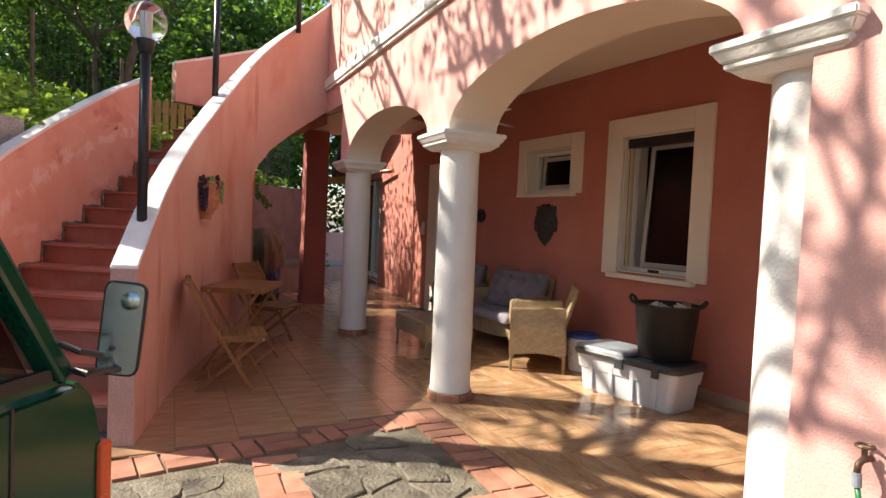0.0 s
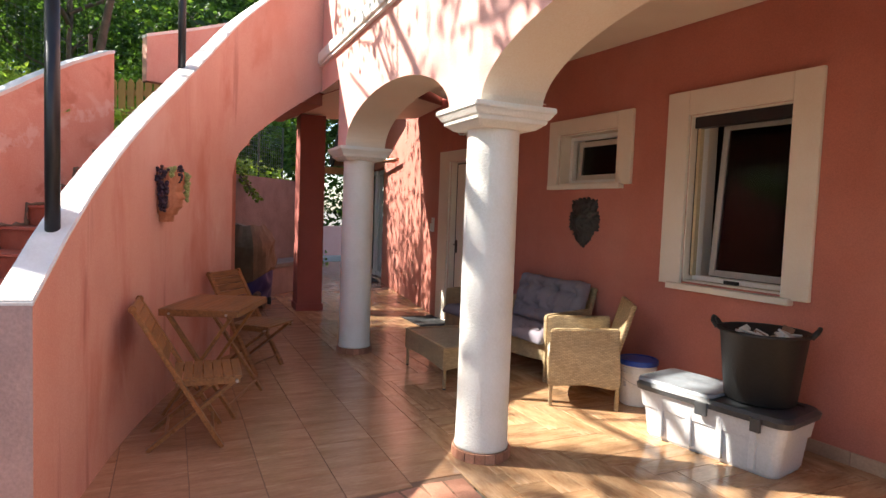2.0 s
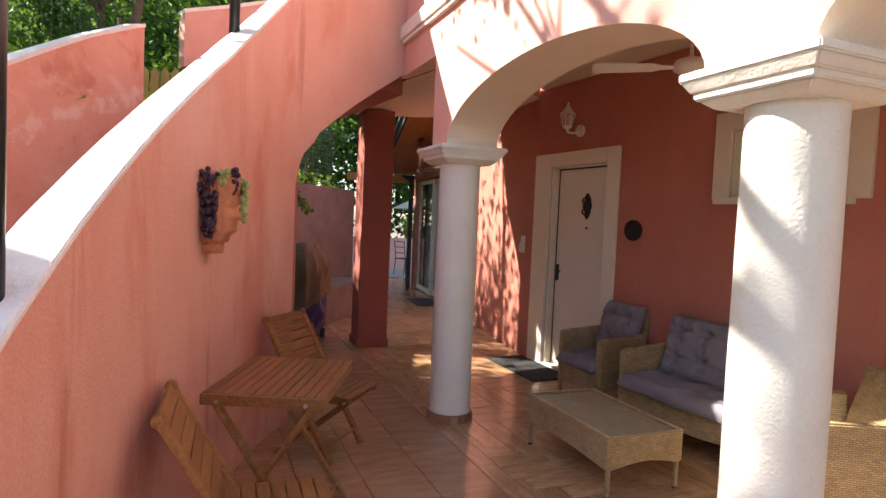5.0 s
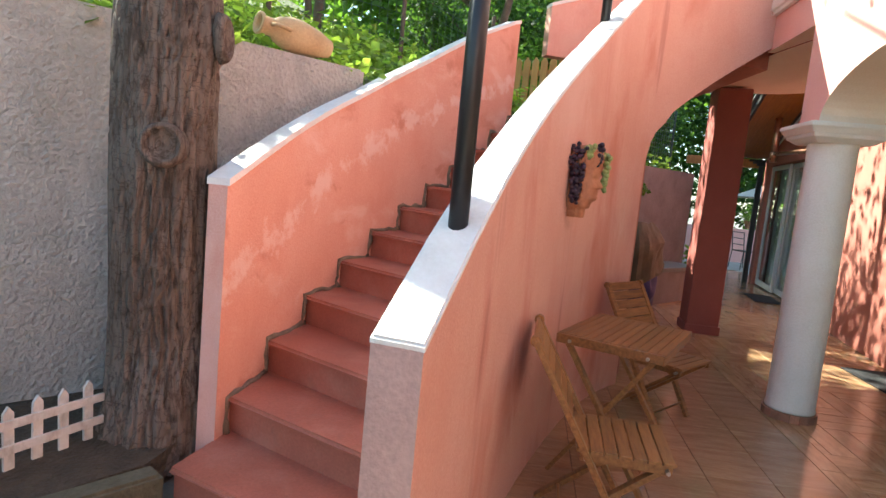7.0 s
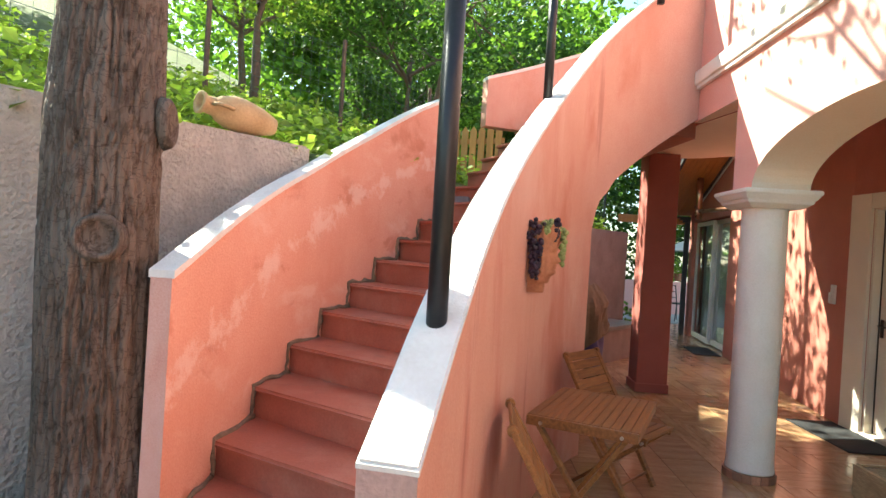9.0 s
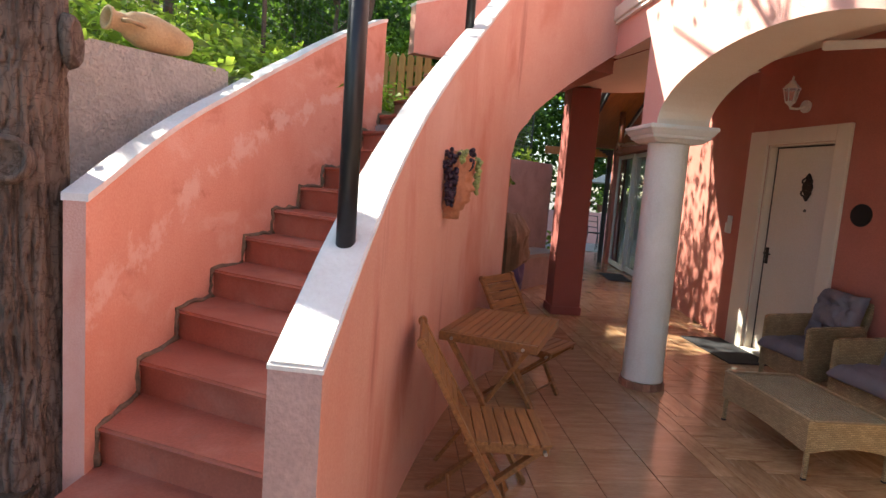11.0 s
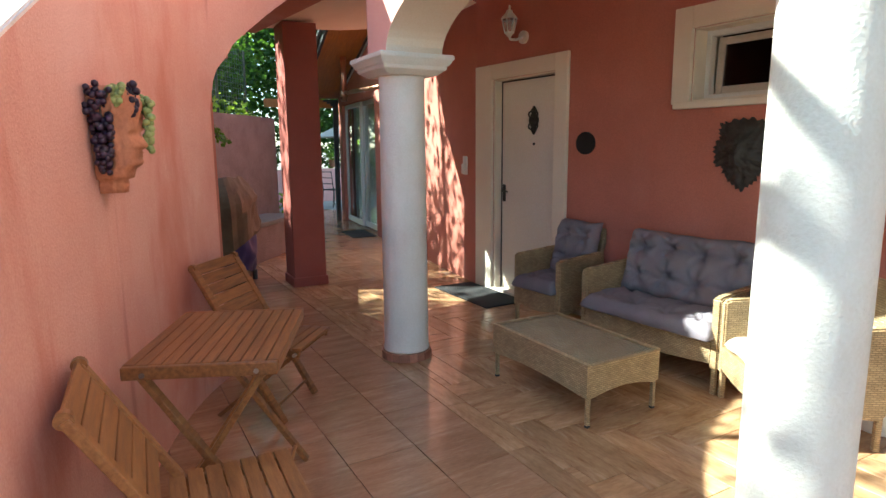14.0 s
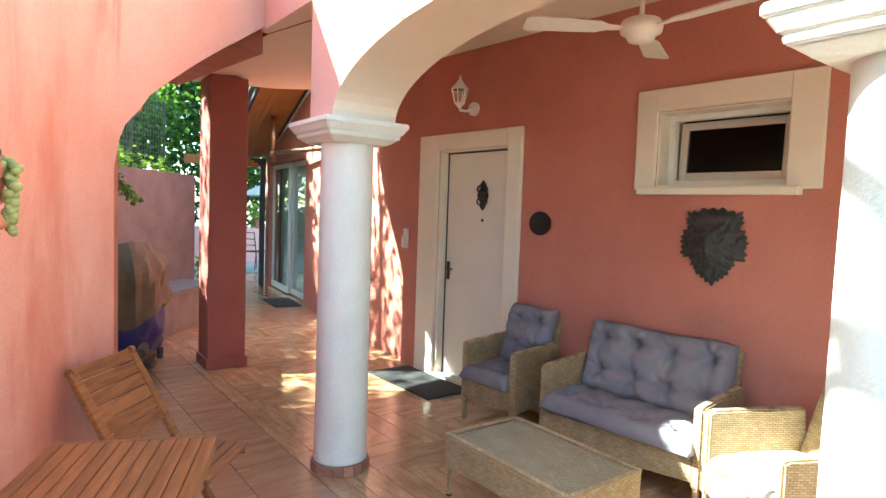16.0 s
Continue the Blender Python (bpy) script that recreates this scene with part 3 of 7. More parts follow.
def window(name, label, opening, outer, depth, tilt, sash_left):
    """A window in the house wall: plastered trim boards, sill, frame, sash and pane."""
    x0, x1, z0, z1 = opening
    ox0, ox1, oz0, oz1 = outer
    e = thing(name, label, "window", pose(0, WALL_Y, 0), kind="structure")
    f, b = -0.035, -0.001
    part("window_trim", boxbm(ox0, x0 - 0.001, f, b, oz0, oz1, bevel=0.006), M_TRIM, e, "broad cream trim board")
    part("window_trim", boxbm(x1 + 0.001, ox1, f, b, oz0, oz1, bevel=0.006), M_TRIM, e, "broad cream trim board")
    part("window_trim", boxbm(x0, x1, f, b, z1 + 0.001, oz1, bevel=0.006), M_TRIM, e, "broad cream trim board")
    part("window_sill", boxbm(x0 - 0.10, x1 + 0.08, -0.075, -0.001, oz0 - 0.035, oz0 + 0.012, bevel=0.006), M_TRIM, e, "cream marble sill")
    bm = bmesh.new()
    for a in ((x0 + 0.001, x0 + 0.012, z0, z1), (x1 - 0.012, x1 - 0.001, z0, z1), (x0, x1, z1 - 0.012, z1 - 0.001), (x0, x1, z0 + 0.001, z0 + 0.014)):
        box(bm, a[0], a[1], -0.002, 0.31, a[2], a[3])
    part("reveal_lining", bm, M_TRIM, e)
    bm = bmesh.new()
    w = 0.05
    y0, y1 = depth, depth + 0.06
    for a in ((x0 + 0.012, x0 + w, z0, z1), (x1 - w, x1 - 0.012, z0, z1), (x0 + w, x1 - w, z1 - w, z1 - 0.012), (x0 + w, x1 - w, z0 + 0.014, z0 + w)):
        box(bm, a[0], a[1], y0, y1, a[2], a[3], bevel=0.005)
    part("window_frame", bm, M_PVC, e, "white plastic frame")
    sx0, sx1, sz0, sz1 = x0 + w + 0.004 + sash_left, x1 - w - 0.004, z0 + w + 0.004, z1 - w - 0.004
    m = pose(0, y1 + 0.002, sz0, -tilt)
    bm = bmesh.new()
    for a in ((sx0, sx0 + 0.05, 0, sz1 - sz0), (sx1 - 0.05, sx1, 0, sz1 - sz0), (sx0 + 0.05, sx1 - 0.05, sz1 - sz0 - 0.05, sz1 - sz0), (sx0 + 0.05, sx1 - 0.05, 0, 0.05)):
        box(bm, a[0], a[1], 0, 0.04, a[2], a[3], m, 0.004)
    # tall window's sash gets the shade-darkened tone, the small one the lighter
    sash = part("sash", bm, M_SASHL if z0 > 1.5 else M_SASH, e, "grey-beige plastic sash, its shade put into the colour")
    pane = part("pane", boxbm(sx0 + 0.05, sx1 - 0.05, 0.012, 0.02, 0.05, sz1 - sz0 - 0.05, m=m), M_GLASSD, sash, "dark reflecting glass")
    pane.visible_shadow = False
    return e


w1 = window("window_1", "tall white plastic window tilted open in a broad cream surround", WIN, (-3.775, -2.575, 0.955, 2.465), 0.10, 4, 0.06)
part("shutter_box", boxbm(WIN[0] + 0.012, WIN[1] - 0.012, 0.03, 0.098, WIN[3] - 0.10, WIN[3] - 0.013, bevel=0.004), M_BLACK, w1, "black roller shutter slat")
part("shutter_rail", boxbm(WIN[0] + 0.028, WIN[0] + 0.05, 0.05, 0.098, WIN[2] + 0.05, WIN[3] - 0.10, bevel=0.003), M_GUIDE, w1, "yellowed beige shutter guide rail")
part("shutter_slot", boxbm(WIN[0] + 0.013, WIN[0] + 0.027, 0.06, 0.098, WIN[2] + 0.05, WIN[3] - 0.10), M_BLACK, w1, "black shutter slot")
bm = boxbm(-3.21, -3.09, -0.004, 0.012, 1.0, 1.028, bevel=0.004)
part("latch", bm, M_BLACK, w1, "black oval latch")
window("window_2", "small white tilted window in a broad cream surround", SMALL, (-5.263, -4.145, 1.76, 2.41), 0.12, 3, 0.0)

# room shells behind the openings; near-black colour stands in for their shade
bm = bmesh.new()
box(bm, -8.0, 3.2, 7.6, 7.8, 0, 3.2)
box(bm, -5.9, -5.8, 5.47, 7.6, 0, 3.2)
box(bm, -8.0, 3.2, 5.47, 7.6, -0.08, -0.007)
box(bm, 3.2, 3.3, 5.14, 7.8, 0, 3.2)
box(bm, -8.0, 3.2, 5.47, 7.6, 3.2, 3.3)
tagged(part("wall_rooms", bm, M_DARK), "room shell behind the windows, coloured near black for shade", "wall", kind="structure")

# entrance door
d = thing("door_1", "closed ivory entrance door in a broad cream surround", "door", pose(0, WALL_Y, 0), kind="structure")
part("door_trim", boxbm(-7.585, DOOR[0] - 0.001, -0.035, -0.001, 0, 2.275, bevel=0.006), M_TRIM, d, "broad cream trim board")
part("door_trim", boxbm(DOOR[1] + 0.001, -6.285, -0.035, -0.001, 0, 2.275, bevel=0.006), M_TRIM, d, "broad cream trim board")
part("door_trim", boxbm(DOOR[0], DOOR[1], -0.035, -0.001, DOOR[3] + 0.001, 2.275, bevel=0.006), M_TRIM, d, "broad cream trim board")
bm = bmesh.new()
box(bm, DOOR[0] + 0.001, DOOR[0] + 0.03, 0.0, 0.31, 0, DOOR[3])
box(bm, DOOR[1] - 0.02, DOOR[1] - 0.001, 0.0, 0.31, 0, DOOR[3])
box(bm, DOOR[0] + 0.03, DOOR[1] - 0.02, 0.0, 0.31, DOOR[3] - 0.012, DOOR[3] - 0.001)
part("jamb", bm, M_TRIM, d)
leaf = part("door_leaf", boxbm(DOOR[0] + 0.055, DOOR[1] - 0.022, 0.07, 0.12, 0.03, DOOR[3] - 0.03, bevel=0.004), M_DOOR, d, "plain ivory leaf")
part("door_gasket", boxbm(DOOR[0] + 0.031, DOOR[0] + 0.053, 0.075, 0.12, 0.02, DOOR[3] - 0.014), M_BLACK, d, "black edge gap")
part("door_gasket", boxbm(DOOR[0] + 0.053, DOOR[1] - 0.022, 0.078, 0.12, DOOR[3] - 0.028, DOOR[3] - 0.014), M_BLACK, d, "black edge gap")
part("threshold", boxbm(DOOR[0], DOOR[1], -0.03, 0.3, 0.0, 0.028, bevel=0.004), M_TRIM, d, "pale marble threshold")
bm = bmesh.new()
box(bm, -7.245, -7.205, 0.056, 0.068, 0.93, 1.10, bevel=0.006)
tube(bm, [(-7.225, 0.066, 1.04), (-7.225, 0.025, 1.04), (-7.13, 0.02, 1.035)], 0.009, 8)
part("door_handle", bm, M_BRASS, leaf, "dark bronze lever handle on a plate")
bm = bmesh.new()
kx, kz = -6.80, 1.72
ring = [(kx + (0.045 + 0.018 * math.cos(6 * a)) * math.cos(a), kz + 0.12 * math.sin(a) + 0.012 * math.sin(5 * a)) for a in [2 * math.pi * k / 40 for k in range(40)]]
slab_y(bm, ring, 0.052, 0.068)
tube(bm, [(kx + 0.062 * math.cos(a), 0.05, kz + 0.055 + 0.032 * math.sin(a)) for a in [2 * math.pi * k / 16 for k in range(17)]], 0.008, 6, False)
tube(bm, [(kx + 0.062 * math.cos(a), 0.05, kz - 0.055 + 0.032 * math.sin(a)) for a in [2 * math.pi * k / 16 for k in range(17)]], 0.008, 6, False)
part("knocker", bm, M_BRASS, leaf, "ornate dark door knocker")
part("peephole", tube(bmesh.new(), [(-6.80, 0.06, 1.50), (-6.80, 0.072, 1.50)], 0.013, 10), M_BLACK, leaf)

# skirting of the house wall
x = -6.27
while x < 3.0:
    ob = part("baseboard", boxbm(0, 0.395, -0.012, -0.001, 0.0, 0.085, bevel=0.002), M_SKIRT, wall_house)
    ob.matrix_basis = pose(x, WALL_Y, 0)
    x += 0.40

# sliding door of the far wing
sd = thing("door_2", "white-framed glass sliding door with pale curtains", "sliding door", far_m, kind="structure")
for x0, x1, y in ((-6.49, -5.24, 0.06), (-5.28, -4.03, 0.12)):
    bm = bmesh.new()
    for a in ((x0, x0 + 0.07, 0.02, 2.33), (x1 - 0.07, x1, 0.02, 2.33), (x0 + 0.07, x1 - 0.07, 2.25, 2.33), (x0 + 0.07, x1 - 0.07, 0.02, 0.12)):
        box(bm, a[0], a[1], y, y + 0.05, a[2], a[3], bevel=0.004)
    fr = part("sash", bm, M_PVC, sd, "white sliding sash")
    part("pane", boxbm(x0 + 0.07, x1 - 0.07, y + 0.02, y + 0.028, 0.12, 2.25), M_GLASS, fr).visible_shadow = False
bm = bmesh.new()
N_ = 60
va, vb = [], []
for k in range(N_ + 1):
    xx = -6.45 + 2.38 * k / N_
    yy = 0.235 + 0.03 * math.sin(k * 1.35)
    va.append(bm.verts.new((xx, yy, 0.05))); vb.append(bm.verts.new((xx, yy, 2.3)))
for k in range(N_):
    bm.faces.new((va[k], va[k + 1], vb[k + 1], vb[k]))
cu = part("curtain", bm, M_CURTAIN, sd, "pale pleated curtain behind the glass", True)
# shell behind the sliding door, its darkness painted on as near-black
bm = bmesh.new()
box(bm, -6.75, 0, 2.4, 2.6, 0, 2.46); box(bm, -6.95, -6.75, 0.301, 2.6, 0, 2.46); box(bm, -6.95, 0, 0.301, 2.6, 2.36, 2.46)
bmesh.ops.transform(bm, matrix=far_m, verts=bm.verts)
tagged(part("wall_wing_room", bm, M_DARK), "room shell behind the sliding door, coloured near black for shade", "wall", kind="structure")

# roof overhang of the far wing, with boards, dark verge and copper gutter
roof = thing("roof_eave", "sloping eave with orange varnished boards and dark verge", "roof", far_m, kind="structure")
sl = lambda xx: 2.83 + 0.30 * (xx + 5.68)
for k in range(7):
    ya = -0.71 + 0.101 * k
    bm = bmesh.new()
    lo = [bm.verts.new((x_, y_, sl(x_))) for x_ in (-6.8, -2.6) for y_ in (ya, ya + 0.097)]
    hi = [bm.verts.new((x_, y_, sl(x_) + 0.025)) for x_ in (-6.8, -2.6) for y_ in (ya, ya + 0.097)]
    for f in ((lo[0], lo[1], lo[3], lo[2]), (hi[0], hi[2], hi[3], hi[1]), (lo[0], lo[2], hi[2], hi[0]), (lo[1], hi[1], hi[3], lo[3]), (lo[0], hi[0], hi[1], lo[1]), (lo[2], lo[3], hi[3], hi[2])):
        bm.faces.new(f)
    part("board", bm, M_ROOFWOOD, roof)
part("roof_sheet", bar(bmesh.new(), (-6.85, -0.36, sl(-6.85) + 0.07), (-2.6, -0.36, sl(-2.6) + 0.07), 0.82, 0.05), M_SLATE, roof, "dark roof covering")
part("verge", bar(bmesh.new(), (-6.85, -0.75, sl(-6.85) + 0.03), (-2.6, -0.75, sl(-2.6) + 0.03), 0.045, 0.17, bevel=0.006), M_SLATE, roof, "dark roof verge")
part("verge_flashing", bar(bmesh.new(), (-6.85, -0.80, sl(-6.85) + 0.09), (-2.6, -0.80, sl(-2.6) + 0.09), 0.05, 0.05, bevel=0.01), M_LEADG, roof, "grey metal flashing")
part("trim_strip", bar(bmesh.new(), (-6.3, -0.016, sl(-6.3) - 0.035), (-2.6, -0.016, sl(-2.6) - 0.035), 0.02, 0.045), M_PVC, roof, "white trim strip along the wall")
part("wall_plate", bar(bmesh.new(), (-6.3, -0.045, sl(-6.3) + 0.0), (-2.6, -0.045, sl(-2.6) + 0.0), 0.03, 0.06), M_SLATE, roof, "dark timber along the wall")
part("eave_beam", boxbm(-6.78, -6.66, -1.5, -0.05, 2.30, 2.46, bevel=0.008), M_ROOFWOOD, roof, "orange varnished eave beam")
for k in range(3):
    part("corbel_step", boxbm(-6.66, -6.58, -0.20 - 0.07 * k, -0.05, 2.34 + 0.04 * k, 2.378 + 0.04 * k, bevel=0.006), M_SLATE, roof, "dark stepped corbel")
post = thing("wooden_post", "dark timber post at the corner of the eave", "post", far_m @ pose(-6.62, -0.11, 0))
part("post_shaft", boxbm(-0.045, 0.045, -0.045, 0.045, 0, 2.335, bevel=0.006), M_SLATE, post)
gut = thing("downpipe", "shiny copper rain pipe running down from the roof", "rain pipe", far_m)
part("pipe", tube(bmesh.new(), [(-4.9, -0.30, 3.05), (-4.9, -0.30, 2.30)], 0.055, 14), M_COPPER, gut, smooth=True)
part("branch_pipe", tube(bmesh.new(), [(-4.9, -0.30, 2.44), (-4.0, -0.24, 2.41), (-2.4, -0.10, 2.36)], 0.035, 12), M_COPPER, gut, smooth=True)
part("collar", lathe(bmesh.new(), [(0.05, 0), (0.068, 0.02), (0.068, 0.10), (0.05, 0.12)], 16, (-4.9, -0.30, 2.36)), M_COPPER, gut, smooth=True)
part("pipe_clip", boxbm(-3.02, -2.98, -0.17, -0.001, 2.345, 2.40, bevel=0.004), M_COPPER, gut)

# mats
for m, lab, sx, sy in ((pose(-7.22, 4.86, 0.002, 0, 0, -4), "charcoal doormat before the entrance door", 0.98, 0.46), (far_m @ pose(-4.36, -0.25, 0.002), "dark grey mat before the sliding door", 0.85, 0.42)):
    e = thing("doormat", lab, "doormat", m)
    bm = boxbm(-sx / 2, sx / 2, -sy / 2, sy / 2, 0, 0.014, bevel=0.005)
    part("mat", bm, M_MAT, e)

# wall lantern by the door
M_LAMPW = mat("white_lamp_enamel", (0.80, 0.77, 0.72), (0.74, 0.71, 0.66), 0.45, scale=12, bump=0.05)
M_FROST = glass("lamp_glass", (0.92, 0.92, 0.9), 0.15)
ln = thing("wall_lantern", "white six-sided wall lantern with glass panes", "wall lamp", pose(-6.93, WALL_Y, 2.50))
part("mount", tube(bmesh.new(), [(0.055, -0.001, -0.03), (0.055, -0.03, -0.03)], 0.058, 18), M_LAMPW, ln)
part("arm", tube(bmesh.new(), [(0.055, -0.03, -0.03), (0.03, -0.08, -0.055), (0, -0.13, -0.05), (0, -0.14, -0.015)], 0.012, 8), M_LAMPW, ln, smooth=True)
part("lantern_base", lathe(bmesh.new(), [(0.015, -0.03), (0.03, -0.01), (0.045, 0.0), (0.047, 0.012)], 6, (0, -0.14, 0)), M_LAMPW, ln)
part("lantern_glass", lathe(bmesh.new(), [(0.042, 0.013), (0.068, 0.125)], 6, (0, -0.14, 0)), M_FROST, ln, "clear glass panes")
bm = bmesh.new()
for k in range(6):
    a = 2 * math.pi * k / 6
    bar(bm, (0.043 * math.cos(a), -0.14 + 0.043 * math.sin(a), 0.012), (0.07 * math.cos(a), -0.14 + 0.07 * math.sin(a), 0.126), 0.008, 0.008)
part("lantern_frame", bm, M_LAMPW, ln)
part("lantern_roof", lathe(bmesh.new(), [(0.08, 0.126), (0.075, 0.135), (0.045, 0.17), (0.03, 0.185), (0.028, 0.2), (0.01, 0.21), (0.012, 0.225), (0.004, 0.25)], 6, (0, -0.14, 0)), M_LAMPW, ln)

# ceiling fan
fan = thing("ceiling_fan", "white three-bladed ceiling fan at rest", "ceiling fan", pose(-4.70, 4.17, 2.50))
part("rod", tube(bmesh.new(), [(0, 0, 0.06), (0, 0, 0.49)], 0.012, 10), M_LAMPW, fan)
part("canopy", lathe(bmesh.new(), [(0.015, 0.41), (0.04, 0.42), (0.06, 0.488)], 20), M_LAMPW, fan, smooth=True)
part("motor", lathe(bmesh.new(), [(0.02, -0.07), (0.06, -0.06), (0.075, -0.03), (0.10, -0.02), (0.105, 0.01), (0.09, 0.04), (0.03, 0.06), (0.015, 0.07)], 28), M_LAMPW, fan, smooth=True)
for k, a in enumerate((112, 353, 232)):
    bm = bmesh.new()
    m = pose(0, 0, 0.0, 0, 0, a) @ pose(0, 0, 0, 9, 0, 0)
    pl = [(0.10, -0.018), (0.17, -0.025), (0.22, -0.055), (0.56, -0.07), (0.58, -0.055), (0.58, 0.055), (0.56, 0.07), (0.22, 0.055), (0.17, 0.025), (0.10, 0.018)]
    prism(bm, pl, -0.004, 0.004)
    bmesh.ops.transform(bm, matrix=m, verts=bm.verts)
    part("blade", bm, M_LAMPW, fan)

# wall ornaments
pl = thing("wall_plaque", "plain black oval plaque on the red wall", "plaque", pose(-6.085, WALL_Y, 1.50))
bm = slab_y(bmesh.new(), [(0.108 * math.cos(2 * math.pi * k / 40), 0.094 * math.sin(2 * math.pi * k / 40)) for k in range(40)], -0.014, -0.001)
bmesh.ops.bevel(bm, geom=[e for e in bm.edges if e.calc_face_angle(0) > 1.2], offset=0.004, segments=2, affect="EDGES")
part("plate", bm, M_BLACK, pl)


def mask_outline():
    half = [(0.0, 0.225), (0.06, 0.226), (0.12, 0.205), (0.165, 0.205), (0.165, 0.165), (0.172, 0.14), (0.155, 0.115), (0.185, 0.09), (0.195, 0.05), (0.205, 0.02), (0.19, -0.01), (0.2, -0.05),
            (0.185, -0.085), (0.14, -0.08), (0.13, -0.12), (0.105, -0.14), (0.095, -0.175), (0.06, -0.195), (0.04, -0.215), (0.0, -0.245)]
    return half + [(-x, z) for x, z in half[-2:0:-1]]


def mask_relief(x, z):
    """How far the cast face stands out: brow, nose, cheeks, lips and a wavy leaf beard."""
    y = 0.05 * math.exp(-(x / 0.11) ** 2 - ((z - 0.01) / 0.15) ** 2)
    y += 0.034 * math.exp(-(x / 0.022) ** 2 - ((z + 0.005) / 0.05) ** 2)
    for s in (-1, 1):
        y += 0.016 * math.exp(-((x - 0.055 * s) / 0.04) ** 2 - ((z - 0.07) / 0.016) ** 2)
        y -= 0.016 * math.exp(-((x - 0.05 * s) / 0.025) ** 2 - ((z - 0.04) / 0.016) ** 2)
        y += 0.012 * math.exp(-((x - 0.07 * s) / 0.03) ** 2 - ((z + 0.02) / 0.03) ** 2)
    y += 0.012 * math.exp(-(x / 0.035) ** 2 - ((z + 0.075) / 0.012) ** 2)
    rim = min(1.0, (x / 0.13) ** 2 + ((z + 0.01) / 0.17) ** 2)
    return y + 0.022 * rim * noise.noise(Vector((x * 26, z * 26, 3.0))) + 0.008 * noise.noise(Vector((x * 60, z * 60, 8.0)))


bm = bmesh.new()
ol0 = mask_outline()
ol = []
for p, q in zip(ol0, ol0[1:] + ol0[:1]):
    ol += [((p[0] + (q[0] - p[0]) * k / 4) * (1.0, 0.95, 0.98, 1.04)[k], (p[1] + (q[1] - p[1]) * k / 4) * (1.0, 0.95, 0.98, 1.04)[k]) for k in range(4)]
rings = [[bm.verts.new((x, -0.001, z)) for x, z in ol]]
for k in range(17):
    f = 1 - k / 17
    rings.append([bm.verts.new((x * f, -0.014 - 0.02 * (1 - f) ** 0.5 - mask_relief(x * f, z * f), z * f)) for x, z in ol])
for a, b in zip(rings, rings[1:]):
    for k in range(len(ol)):
        bm.faces.new((a[k], b[k], b[(k + 1) % len(ol)], a[(k + 1) % len(ol)]))
bm.faces.new(rings[-1])
bmesh.ops.recalc_face_normals(bm, faces=bm.faces)
mk = part("wall_mask", bm, M_LION, smooth=True)
mk.matrix_world = pose(-4.715, WALL_Y, 1.415)
tagged(mk, "dark leaf-edged cast wall mask on the red wall", "wall ornament")

sw = thing("intercom", "small white intercom plate on the sunlit wall", "intercom", far_m @ pose(-0.28, 0, 1.28))
part("cover", boxbm(-0.045, 0.045, -0.025, -0.001, -0.10, 0.10, bevel=0.006), M_PVC, sw)
part("handset", boxbm(-0.03, 0.03, -0.05, -0.026, -0.09, 0.02, bevel=0.008), M_PVC, sw)

# ---- furniture ----
M_TEAK = mat("oiled_acacia_wood", (0.31, 0.145, 0.05), (0.145, 0.06, 0.021), 0.42, scale=7, bump=0.12, fine=55, stretch=(9, 1, 9), obj=0.14, stain=(0.24, 0.09, 0.04), stain_amt=0.4)
M_TEAKL = mat("light_acacia_wood", (0.35, 0.175, 0.06), (0.20, 0.088, 0.028), 0.45, scale=7, bump=0.12, fine=55, stretch=(9, 1, 9), obj=0.12)
M_METAL = mat("galvanised_bolt", (0.55, 0.55, 0.55), (0.45, 0.45, 0.45), 0.35, metal=1.0)
M_CUSH = mat("grey_violet_cushion_cloth", (0.26, 0.232, 0.262), (0.215, 0.19, 0.22), 0.95, scale=5, bump=0.35, fine=260, spec=0.2)
M_CUSHW = mat("off_white_cushion_cloth", (0.74, 0.68, 0.58), (0.66, 0.60, 0.50), 0.95, scale=5, bump=0.35, fine=200)


